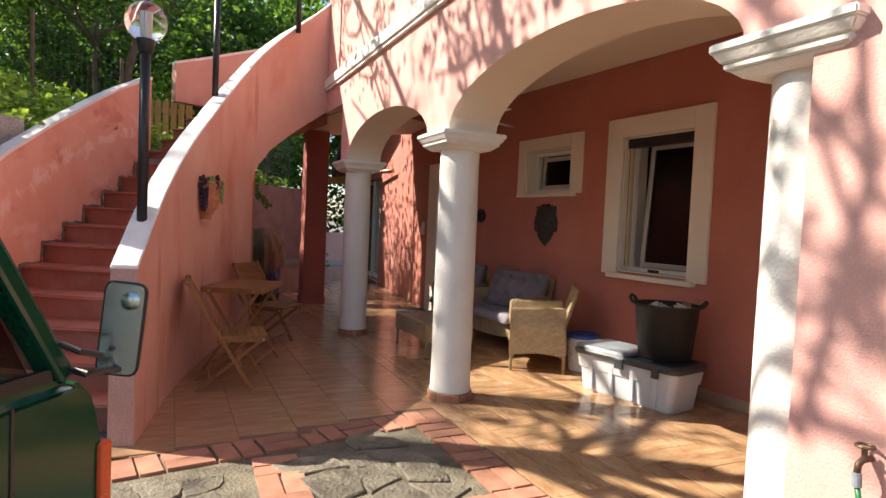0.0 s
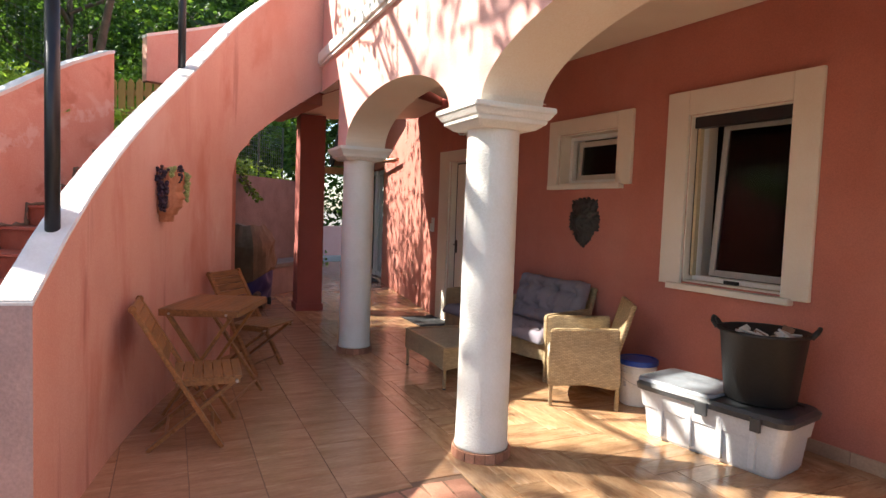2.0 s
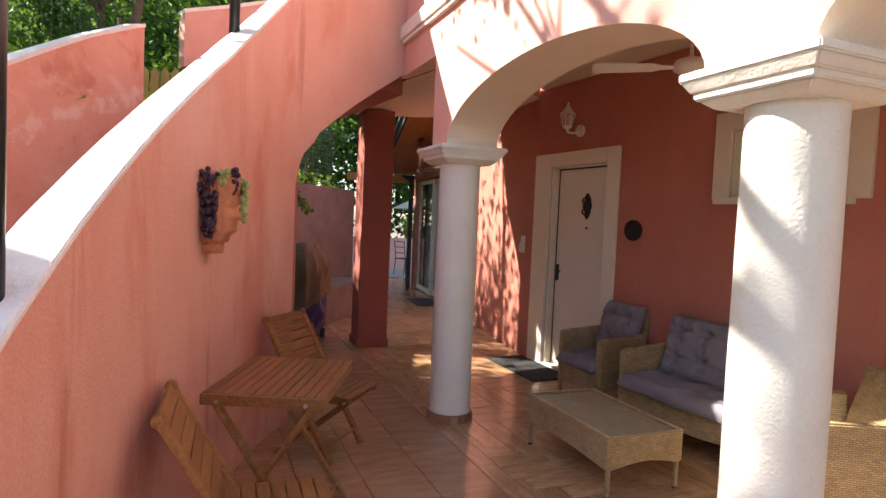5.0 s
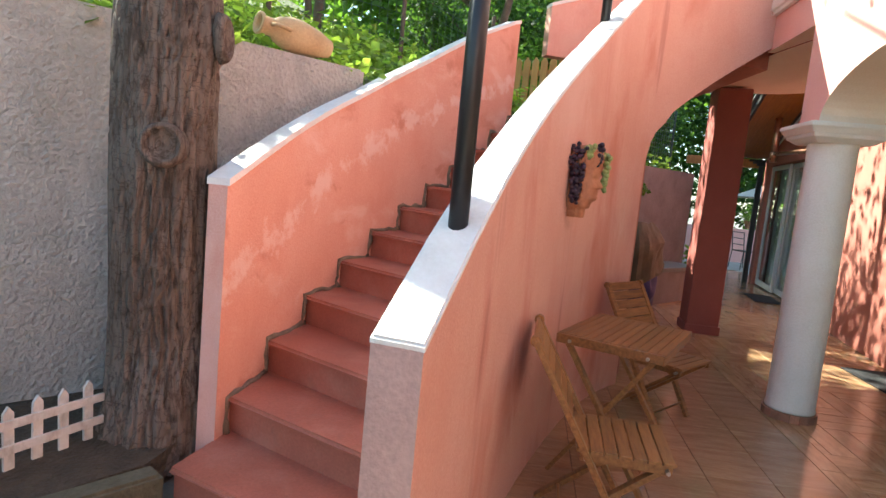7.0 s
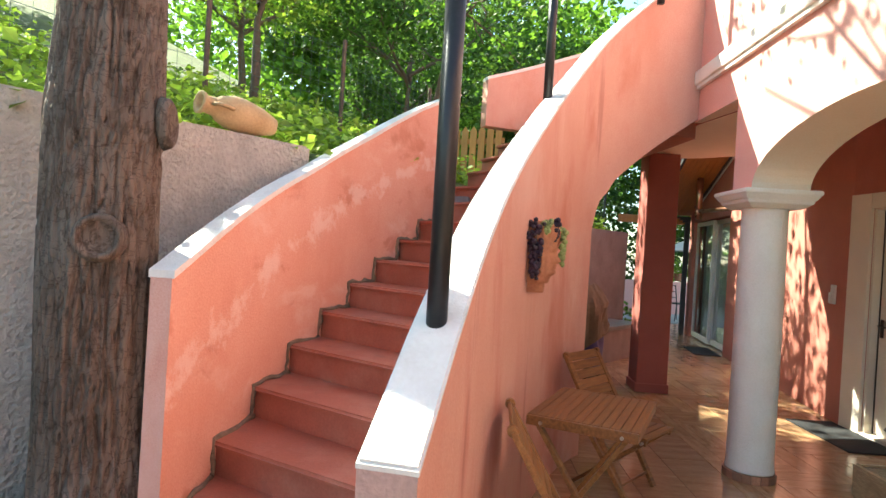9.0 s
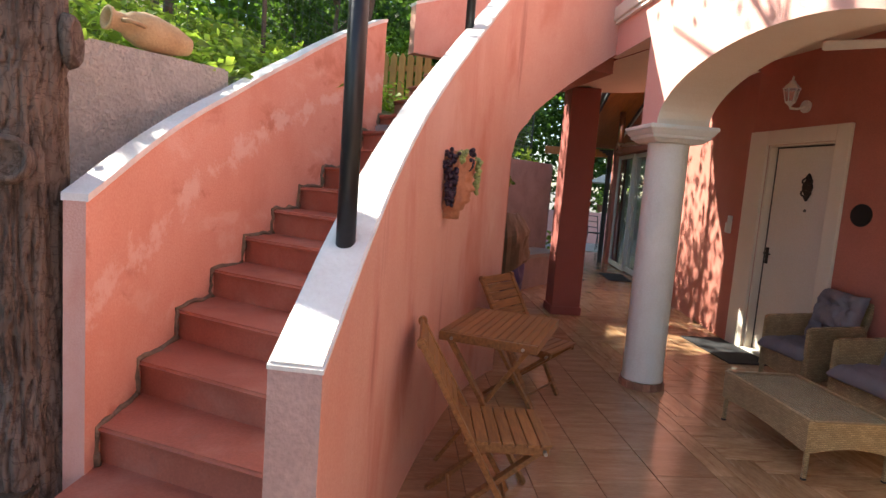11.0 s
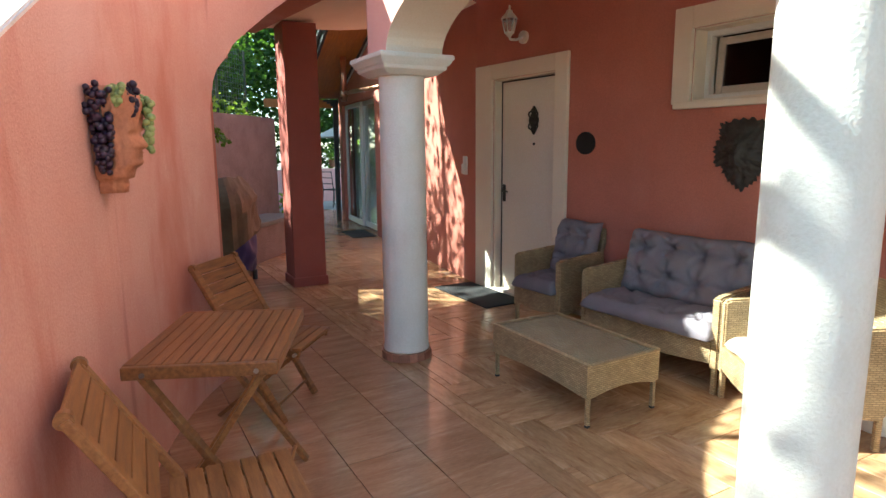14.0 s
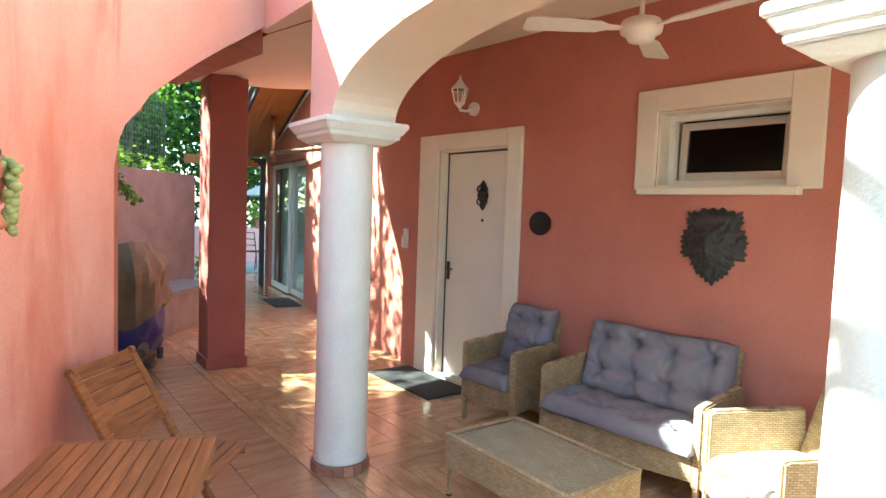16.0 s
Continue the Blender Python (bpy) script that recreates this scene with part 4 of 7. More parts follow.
def weave(name, c1, c2, flat=False):
    """Woven strands: offset rows as colour and relief."""
    m = bpy.data.materials.new(name)
    m.use_nodes = True
    n, l = m.node_tree.nodes, m.node_tree.links
    b = n["Principled BSDF"]
    tc = n.new("ShaderNodeTexCoord")
    sep = n.new("ShaderNodeSeparateXYZ")
    l.new(tc.outputs["Object"], sep.inputs[0])
    add = n.new("ShaderNodeMath")
    l.new(sep.outputs[0], add.inputs[0]); l.new(sep.outputs[1], add.inputs[1])
    cb = n.new("ShaderNodeCombineXYZ")
    l.new(sep.outputs[0] if flat else add.outputs[0], cb.inputs[0]); l.new(sep.outputs[1 if flat else 2], cb.inputs[1])
    br = n.new("ShaderNodeTexBrick")
    br.inputs["Scale"].default_value = 1.0
    br.inputs["Brick Width"].default_value, br.inputs["Row Height"].default_value = 0.030, 0.011
    br.inputs["Mortar Size"].default_value, br.inputs["Mortar Smooth"].default_value = 0.0028, 1.0
    br.inputs["Color1"].default_value, br.inputs["Color2"].default_value = (*c1, 1), (*c2, 1)
    br.inputs["Mortar"].default_value = (*[x * 0.55 for x in c2], 1)
    l.new(cb.outputs[0], br.inputs[0])
    ns = n.new("ShaderNodeTexNoise")
    ns.inputs["Scale"].default_value, ns.inputs["Detail"].default_value = 9, 5
    l.new(tc.outputs["Object"], ns.inputs[0])
    mx = n.new("ShaderNodeMix")
    mx.data_type, mx.blend_type = "RGBA", "OVERLAY"
    mx.inputs[0].default_value = 0.35
    l.new(br.outputs[0], mx.inputs[6]); l.new(ns.outputs[0], mx.inputs[7])
    l.new(mx.outputs[2], b.inputs["Base Color"])
    bp = n.new("ShaderNodeBump")
    bp.invert = True
    bp.inputs["Strength"].default_value, bp.inputs["Distance"].default_value = 0.8, 0.004
    l.new(br.outputs["Fac"], bp.inputs["Height"])
    l.new(bp.outputs[0], b.inputs["Normal"])
    b.inputs["Roughness"].default_value = 0.55
    return m


M_WICKERL = weave("pale_woven_rattan", (0.56, 0.48, 0.30), (0.42, 0.35, 0.20), True)
M_WICKER = weave("tan_woven_rattan", (0.56, 0.41, 0.23), (0.40, 0.28, 0.145))


def folding_chair(m, wood, label, slats=6):
    """A folding chair that faces its +x: crossed legs, slatted seat and back."""
    e = thing("folding_chair", label, "chair", m, "slatted chairs by the small table")
    top, foot = Vector((-0.29, 0, 0.855)), Vector((0.20, 0, 0.0))
    for s in (-1, 1):
        y = 0.206 * s
        b2 = tube(bmesh.new(), [foot.lerp(top, 0.985) + Vector((0, y - 0.013, 0)), foot.lerp(top, 0.985) + Vector((0, y + 0.013, 0))], 0.0228, 14)
        bar(b2, (foot.x, y, 0.0), (foot.lerp(top, 0.985).x, y, top.z * 0.985), 0.026, 0.045, (0, 1, 0), 0.004)
        part("back_post", b2, wood, e)
        y = 0.170 * s
        part("crossed_leg", bar(bmesh.new(), (-0.21, y, 0.0), (0.29, y, 0.405), 0.024, 0.042, (0, 1, 0), 0.004), wood, e)
        part("seat_rail", bar(bmesh.new(), (-0.06, 0.191 * s, 0.395), (0.30, 0.191 * s, 0.395), 0.018, 0.036, bevel=0.003), wood, e)
        part("bolt", tube(bmesh.new(), [(0.28, 0.195 * s, 0.395), (0.28, 0.226 * s, 0.395)], 0.009, 8), M_METAL, e, "metal bolt head")
        part("bolt", tube(bmesh.new(), [(-0.035, 0.214 * s, 0.395), (-0.035, 0.223 * s, 0.395)], 0.008, 8), M_METAL, e, "metal bolt head")
    for k in range(7):
        x = -0.05 + 0.056 * k
        part("seat_slat", boxbm(x - 0.0248, x + 0.0248, -0.207, 0.207, 0.414, 0.429, bevel=0.003), wood, e)
    ax = (top - foot).normalized()
    turn = Matrix.Rotation(math.atan2(ax.x, ax.z), 4, "Y")
    for k in range(slats):
        mm = Matrix.Translation(foot.lerp(top, 0.645 + 0.325 * k / (slats - 1))) @ turn
        part("back_slat", boxbm(-0.007, 0.007, -0.192, 0.192, -0.0295, 0.0295, m=mm, bevel=0.003), wood, e)
    part("stretcher", tube(bmesh.new(), [(-0.11, -0.170, 0.085), (-0.11, 0.170, 0.085)], 0.009, 8), wood, e)
    part("stretcher", tube(bmesh.new(), [(0.15, -0.206, 0.088), (0.15, 0.206, 0.088)], 0.009, 8), wood, e)
    return e


folding_chair(pose(-4.315, 1.605, 0, 0, 0, 83), M_TEAKL, "light acacia folding chair with a slatted seat")
folding_chair(pose(-5.83, 2.28, 0, 0, 0, 45), M_TEAK, "reddish acacia folding chair behind the small table")

# slatted folding table
TB = pose(-4.95, 1.865, 0, 0, 0, 62.0)
tb = thing("folding_table", "square slatted acacia folding table against the pink wall", "table", TB)
for k in range(12):
    x = -0.265 + 0.53 * (k + 0.5) / 12
    part("top_slat", boxbm(x - 0.0206, x + 0.0206, -0.335, 0.335, 0.724, 0.742, bevel=0.003), M_TEAK, tb)
for s in (-1, 1):
    part("apron", boxbm(-0.262, 0.262, 0.348 * s - 0.0115, 0.348 * s + 0.0115, 0.694, 0.741, bevel=0.004), M_TEAK, tb)
    part("side_rail", boxbm(0.25 * s - 0.012, 0.25 * s + 0.012, -0.335, 0.335, 0.692, 0.722, bevel=0.003), M_TEAK, tb)
    for t in (-1, 1):
        part("crossed_leg", bar(bmesh.new(), (0.25 * t, (0.305 + 0.014 * t) * s, 0.0), (-0.22 * t, (0.305 + 0.014 * t) * s, 0.712), 0.022, 0.042, (0, 1, 0), 0.003), M_TEAKL, tb)
        part("bolt", tube(bmesh.new(), [(0.19 * t, 0.359 * s, 0.712), (0.19 * t, 0.367 * s, 0.712)], 0.009, 8), M_METAL, tb, "metal bolt head")
part("stretcher", tube(bmesh.new(), [(0.20, -0.31, 0.08), (0.20, 0.31, 0.08)], 0.01, 8), M_TEAKL, tb)
part("stretcher", tube(bmesh.new(), [(-0.20, -0.31, 0.08), (-0.20, 0.31, 0.08)], 0.01, 8), M_TEAKL, tb)


def cushion_bm(w, d, h, tufts, m, seed=0):
    """A soft pad with sunk tufts and creases: w by d, h thick."""
    bm = bmesh.new()
    nx, ny = max(12, int(w / 0.015)), max(12, int(d / 0.015))
    top, bot = {}, {}
    for i in range(nx + 1):
        for j in range(ny + 1):
            x, y = -w / 2 + w * i / nx, -d / 2 + d * j / ny
            ex = min(1, (0.5 - abs(i / nx - 0.5)) * w / 0.07)
            ey = min(1, (0.5 - abs(j / ny - 0.5)) * d / 0.07)
            edge = math.sqrt(max(0.0, 1 - (1 - ex) ** 2)) * math.sqrt(max(0.0, 1 - (1 - ey) ** 2))
            z = 0.12 * h + 0.88 * h * edge
            for tx, ty in tufts:
                r2 = (x - tx) ** 2 + (y - ty) ** 2
                z -= 0.55 * h * math.exp(-r2 / 0.0009) + 0.24 * h * math.exp(-r2 / 0.007) * (1 + 0.9 * math.sin(7 * math.atan2(y - ty, x - tx) + tx * 30))
                for qx, qy in tufts:
                    if 0 < (qx - tx) ** 2 + (qy - ty) ** 2 < 0.075:
                        v = Vector((qx - tx, qy - ty)); L = v.length; v /= L
                        s = (x - tx) * v.x + (y - ty) * v.y
                        if 0 < s < L:
                            z -= 0.05 * h * math.exp(-((x - tx) * v.y - (y - ty) * v.x) ** 2 / 0.0002)
            z += 0.16 * h * noise.noise(Vector((x * 8 + seed, y * 8, seed))) + 0.10 * h * abs(noise.noise(Vector((x * 21 + seed, y * 13, seed + 9))))
            wob = 0.022 * noise.noise(Vector((x * 5, y * 5, seed + 4)))
            top[i, j] = bm.verts.new((x + wob, y + wob, max(z, 0.1 * h)))
            bot[i, j] = top[i, j] if i in (0, nx) or j in (0, ny) else bm.verts.new((x, y, 0.0))
    for i in range(nx):
        for j in range(ny):
            bm.faces.new((top[i, j], top[i + 1, j], top[i + 1, j + 1], top[i, j + 1]))
            q = [bot[i, j + 1], bot[i + 1, j + 1], bot[i + 1, j], bot[i, j]]
            if len(set(q)) == 4:
                try:
                    bm.faces.new(q)
                except ValueError:
                    pass
    bmesh.ops.transform(bm, matrix=m, verts=bm.verts)
    return bm


def wicker_seat(name, label, cat, w, m, cush, group=""):
    """Armchair or settee in woven rattan that faces its -y: w wide over the arms."""
    e = thing(name, label, cat, m, group)
    h, d0, d1 = w / 2, -0.30, 0.26
    part("seat_base", boxbm(-h + 0.045, h - 0.045, d0 + 0.02, d1 - 0.03, 0.19, 0.335, bevel=0.012), M_WICKER, e)
    for s in (-1, 1):
        bm = bmesh.new()
        poly = [(d0, 0.155), (d0, 0.585), (d0 + 0.03, 0.60), (d1 - 0.05, 0.625), (d1 - 0.02, 0.19), (d1 - 0.06, 0.16), ((d0 + d1) / 2, 0.185), (d0 + 0.05, 0.16)]
        a = [bm.verts.new((s * h, y, z)) for y, z in poly]
        b = [bm.verts.new((s * (h - 0.055), y, z)) for y, z in poly]
        bm.faces.new(a); bm.faces.new(b[::-1])
        for k in range(len(poly)):
            bm.faces.new((a[k], b[k], b[(k + 1) % len(poly)], a[(k + 1) % len(poly)]))
        bmesh.ops.recalc_face_normals(bm, faces=bm.faces)
        bmesh.ops.bevel(bm, geom=list(bm.edges), offset=0.01, segments=2, affect="EDGES")
        part("arm_panel", bm, M_WICKER, e)
        for y in (d0 + 0.022, d1 - 0.045):
            part("leg", bar(bmesh.new(), (s * (h - 0.027), y, 0), (s * (h - 0.027), y, 0.18), 0.030, 0.030, bevel=0.006), M_WICKER, e)
    bm = bmesh.new()
    mm = pose(0, d1 - 0.10, 0.33, -16)
    box(bm, -h + 0.06, h - 0.06, 0, 0.04, 0, 0.50, mm, 0.012)
    part("backrest", bm, M_WICKER, e)
    part("front_apron", slab_y(bmesh.new(), [(-h + 0.05, 0.19), (-h + 0.05, 0.32), (h - 0.05, 0.32), (h - 0.05, 0.19)] + [(h - 0.05 - (w - 0.10) * k / 10, 0.19 + 0.0 - 0.03 * math.cos(math.pi * (k / 10 - 0.5)) + 0.0) for k in range(1, 10)], d0, d0 + 0.019), M_WICKER, e)
    return e


def seat_cushion(name, label, m, w, cloth, seed, rows=2):
    """Seat pad and back pad in one piece of bedding, two things that lie on the seat."""
    n = max(2, round(w / 0.23))
    tf = [(-w / 2 + w * (i + 0.5) / n, y) for i in range(n) for y in (-0.115, 0.125)]
    e = thing("seat_cushion", label, "cushion", m @ pose(0, -0.075, 0.337, 1.5))
    part("pad", cushion_bm(w + 0.03, 0.57, 0.10, tf, Matrix(), seed), cloth, e, smooth=True)
    e = thing("back_cushion", label.replace("seat", "back"), "cushion", m @ pose(0, 0.130, 0.425, 74))
    part("pad", cushion_bm(w, 0.01 + 0.47, 0.11, [(x, y * 0.9 + 0.01) for x, y in tf], pose(0, 0.20, 0, 0, 0, 0), seed + 3), cloth, e, smooth=True)


A1, SO, A2 = pose(-6.03, 4.84, 0, 0, 0, 1), pose(-4.96, 4.80, 0), pose(-3.98, 4.55, 0, 0, 0, -38)
wicker_seat("armchair", "tan rattan armchair beside the entrance door", "armchair", 0.53, A1, None, "rattan armchairs")
wicker_seat("settee", "two-seat tan rattan settee against the red wall", "sofa", 1.08, SO, None)
wicker_seat("armchair", "tan rattan armchair in the sun by the pail", "armchair", 0.66, A2, None, "rattan armchairs")
seat_cushion("c", "tufted grey-violet seat cushion on the rattan armchair", A1, 0.44, M_CUSH, 1)
seat_cushion("c", "tufted grey-violet seat cushion on the rattan settee", SO, 0.98, M_CUSH, 5)
e = thing("seat_cushion", "pale tufted seat cushion lying on the sunlit armchair", "cushion", A2 @ pose(0, -0.05, 0.337, 2))
part("pad", cushion_bm(0.54, 0.50, 0.08, [(-0.12, -0.1), (0.12, -0.1), (-0.12, 0.12), (0.12, 0.12)], Matrix(), 9), M_CUSHW, e, smooth=True)

# coffee table
ct = thing("coffee_table", "low tan rattan coffee table with a glass top", "coffee table", pose(-4.974, 3.857, 0, 0, 0, -4.7))
M_TGLASS = mat("clear_table_glass", (0.50, 0.50, 0.40), (0.46, 0.46, 0.37), 0.12, bump=0.0)
M_TGLASS.node_tree.nodes["Principled BSDF"].inputs["Alpha"].default_value = 0.12
L, D, H = 0.435, 0.255, 0.345
part("tabletop", boxbm(-L + 0.01, L - 0.01, -D + 0.01, D - 0.01, H - 0.03, H - 0.004), M_WICKERL, ct, "pale woven top board")
part("glass_pane", boxbm(-L + 0.018, L - 0.018, -D + 0.018, D - 0.018, H - 0.002, H + 0.004, bevel=0.001), M_TGLASS, ct, "grey glass pane").visible_shadow = False
for s in (-1, 1):
    arc = [(-L, H - 0.004), (L, H - 0.004), (L, 0.17)] + [(L - 0.03 - (2 * L - 0.06) * k / 16, 0.168 + 0.018 * math.sin(math.pi * k / 16)) for k in range(17)] + [(-L, 0.17)]
    part("side_panel", slab_y(bmesh.new(), arc, s * D - 0.012, s * D + 0.012), M_WICKER, ct)
    arc = [(-D + 0.013, H - 0.004), (D - 0.013, H - 0.004), (D - 0.013, 0.17)] + [(D - 0.03 - (2 * D - 0.06) * k / 12, 0.165 + 0.03 * math.sin(math.pi * k / 12)) for k in range(13)] + [(-D + 0.013, 0.17)]
    bm = slab_y(bmesh.new(), arc, -0.012, 0.012)
    bmesh.ops.transform(bm, matrix=pose(s * (L - 0.012), 0, 0, 0, 0, 90), verts=bm.verts)
    part("end_panel", bm, M_WICKER, ct)
    part("rim", boxbm(-L - 0.006, L + 0.006, s * D - 0.017, s * D + 0.017, H - 0.003, H + 0.010, bevel=0.005), M_WICKER, ct)
    part("rim", boxbm(s * L - 0.015, s * L + 0.015, -D + 0.018, D - 0.018, H - 0.003, H + 0.010, bevel=0.005), M_WICKER, ct)
    for t in (-1, 1):
        leg = part("leg", bar(bmesh.new(), (s * (L - 0.015), t * (D - 0.012), 0.012), (s * (L - 0.015), t * (D - 0.012), 0.20), 0.024, 0.024, bevel=0.005), M_WICKER, ct)
        part("foot_cap", boxbm(-0.011, 0.011, -0.011, 0.011, 0.0, 0.012), M_BLACK, leg).matrix_basis = pose(s * (L - 0.015), t * (D - 0.012), 0)

# storage box, tub, pail
M_BOXW = mat("milky_plastic", (0.62, 0.63, 0.64), (0.54, 0.55, 0.57), 0.35, scale=4, bump=0.05)
M_LID = mat("dark_grey_plastic_lid", (0.06, 0.063, 0.068), (0.045, 0.047, 0.05), 0.4, scale=6, bump=0.06)
M_LIDL = mat("dusty_grey_plastic_lid", (0.34, 0.37, 0.40), (0.22, 0.24, 0.26), 0.45, scale=8, bump=0.08)
M_RUBBER = mat("black_rubber", (0.022, 0.021, 0.021), (0.014, 0.013, 0.013), 0.55, scale=9, bump=0.15)
M_PAILW = mat("white_pail_plastic", (0.74, 0.72, 0.68), (0.66, 0.63, 0.58), 0.4, scale=6, bump=0.04, stain=(0.5, 0.42, 0.3), stain_amt=0.3)
M_BLUE = mat("blue_plastic_lid", (0.03, 0.09, 0.42), (0.025, 0.07, 0.34), 0.4, scale=7, bump=0.05)
bx = thing("storage_box", "long milky plastic storage box with a grey lid", "storage box", pose(-2.78, 4.60, 0, 0, 0, 7.5))
bm = bmesh.new()


def rounded(w, d, r, n=5):
    out = []
    for cx, cy, a0 in ((w - r, d - r, 0), (-w + r, d - r, 90), (-w + r, -d + r, 180), (w - r, -d + r, 270)):
        for k in range(n + 1):
            a = radians(a0 + 90 * k / n)
            out.append((cx + r * math.cos(a), cy + r * math.sin(a)))
    return out


def loft(bm, rings):
    vs = [[bm.verts.new((x, y, z)) for x, y in ps] for ps, z in rings]
    for a, b in zip(vs, vs[1:]):
        for k in range(len(a)):
            bm.faces.new((a[k], a[(k + 1) % len(a)], b[(k + 1) % len(a)], b[k]))
    bm.faces.new(vs[0][::-1]); bm.faces.new(vs[-1])
    return bm


loft(bm, [(rounded(0.42, 0.175, 0.06), 0.0), (rounded(0.43, 0.185, 0.06), 0.02), (rounded(0.45, 0.20, 0.06), 0.20), (rounded(0.462, 0.21, 0.06), 0.205), (rounded(0.48, 0.222, 0.06), 0.325)])
part("body", bm, M_BOXW, bx, "milky translucent body with ribs")
for s in (-1, 1):
    for x in (-0.30, -0.1, 0.1, 0.3):
        part("rib", boxbm(x - 0.02, x + 0.02, s * 0.205 - 0.012, s * 0.205 + 0.012, 0.03, 0.315, bevel=0.006), M_BOXW, bx)
bm = loft(bmesh.new(), [(rounded(0.50, 0.242, 0.08), 0.318), (rounded(0.505, 0.246, 0.08), 0.35), (rounded(0.485, 0.228, 0.08), 0.372), (rounded(0.44, 0.19, 0.07), 0.372), (rounded(0.43, 0.18, 0.07), 0.362)])
lid = part("lid", bm, M_LID, bx, "dark grey lid with raised rim")
part("lid_flap", loft(bmesh.new(), [([(x * 0.55 - 0.225, y * 0.97) for x, y in rounded(0.49, 0.235, 0.07)], 0.3745), ([(x * 0.55 - 0.225, y * 0.95) for x, y in rounded(0.48, 0.225, 0.07)], 0.392)]), M_LIDL, lid, "dusty lighter half of the lid")
for s in (-1, 1):
    part("clip", boxbm(-0.04, 0.04, s * 0.25 - 0.01, s * 0.25 + 0.01, 0.27, 0.35, bevel=0.005), M_LID, bx, "dark clip")
part("clip", boxbm(0.30, 0.36, -0.265, -0.245, 0.27, 0.35, bevel=0.005), M_LID, bx, "dark clip")

tub = thing("rubber_tub", "black rubber tub filled with cloths on the storage box", "tub", pose(-2.60, 4.70, 0.374, 0, 0, 25))
bm = lathe(bmesh.new(), [(0.192, 0), (0.202, 0.01), (0.245, 0.405), (0.262, 0.415), (0.262, 0.432), (0.238, 0.432), (0.192, 0.10)], 40)
part("shell", bm, M_RUBBER, tub, smooth=True)
for s in (-1, 1):
    bm = tube(bmesh.new(), [(s * 0.255, -0.06, 0.42), (s * 0.285, -0.055, 0.46), (s * 0.29, 0, 0.475), (s * 0.285, 0.055, 0.46), (s * 0.255, 0.06, 0.42)], 0.014, 8)
    part("handle", bm, M_RUBBER, tub, smooth=True)
rr = random.Random(3)
part("fill", lathe(bmesh.new(), [(0.20, 0.30), (0.215, 0.345), (0.10, 0.36), (0.01, 0.365)], 24), M_RUBBER, tub, "dark rubbish filling")
M_SCRAPW = mat("pale_paper_scrap", (0.72, 0.69, 0.63), (0.60, 0.56, 0.50), 0.9, scale=9, bump=0.3)
M_SCRAPB = mat("brown_card_scrap", (0.34, 0.22, 0.15), (0.24, 0.15, 0.10), 0.9, scale=9, bump=0.3)
for k in range(16):
    a, r = rr.uniform(0, 6.28), 0.17 * rr.random() ** 0.5
    sc = thing("paper_scrap", "torn pale scrap sticking out of the rubber tub", "scrap", pose(-2.60 + r * math.cos(a), 4.70 + r * math.sin(a), 0.374 + 0.375 + 0.012 * (k % 4), rr.uniform(-40, 40), rr.uniform(-40, 40), rr.uniform(0, 360)), "scraps in the tub")
    w_, d_ = rr.uniform(0.04, 0.075), rr.uniform(0.025, 0.05)
    bm = prism(bmesh.new(), [(-w_, -d_), (w_ * rr.uniform(0.6, 1), -d_ * rr.uniform(0.5, 1)), (w_ * 0.8, d_), (-w_ * rr.uniform(0.2, 0.9), d_ * rr.uniform(0.6, 1))], -0.006, 0.006)
    part("scrap", bm, M_SCRAPB if k % 3 == 0 else M_SCRAPW, sc)

pail = thing("lidded_pail", "white plastic pail with a blue lid by the wall", "pail", pose(-3.70, 4.84, 0))
part("shell", lathe(bmesh.new(), [(0.118, 0), (0.124, 0.006), (0.138, 0.25), (0.145, 0.252), (0.145, 0.262), (0.139, 0.264), (0.140, 0.285), (0.146, 0.287), (0.146, 0.30), (0.141, 0.302), (0.142, 0.32)], 36), M_PAILW, pail, smooth=False)
part("lid", lathe(bmesh.new(), [(0.15, 0.318), (0.155, 0.322), (0.155, 0.352), (0.148, 0.36), (0.135, 0.36), (0.13, 0.352)], 36), M_BLUE, pail, "blue lid")
bm = tube(bmesh.new(), [(0.147 * math.cos(a), 0.147 * math.sin(a), 0.28 - 0.13 * math.sin((a - 3.6) / 2.0 * math.pi / 1.57 * 0.5)) for a in [3.6 + 0.157 * k for k in range(21)]], 0.003, 6)
part("bail", bm, M_METAL, pail, "wire bail")
label_m = mat("pail_label", (0.42, 0.42, 0.44), (0.36, 0.36, 0.38), 0.5)
part("sticker", boxbm(-0.012, 0.012, -0.137, -0.134, 0.15, 0.19), label_m, pail, "small grey sticker")

# ---- lamp posts on the stair coping ----
M_GLOBE = glass("clear_globe_glass", (0.97, 0.97, 0.97), 0.0)
M_BULB = mat("opal_bulb_tube", (0.80, 0.80, 0.78), (0.78, 0.78, 0.76), 0.4)


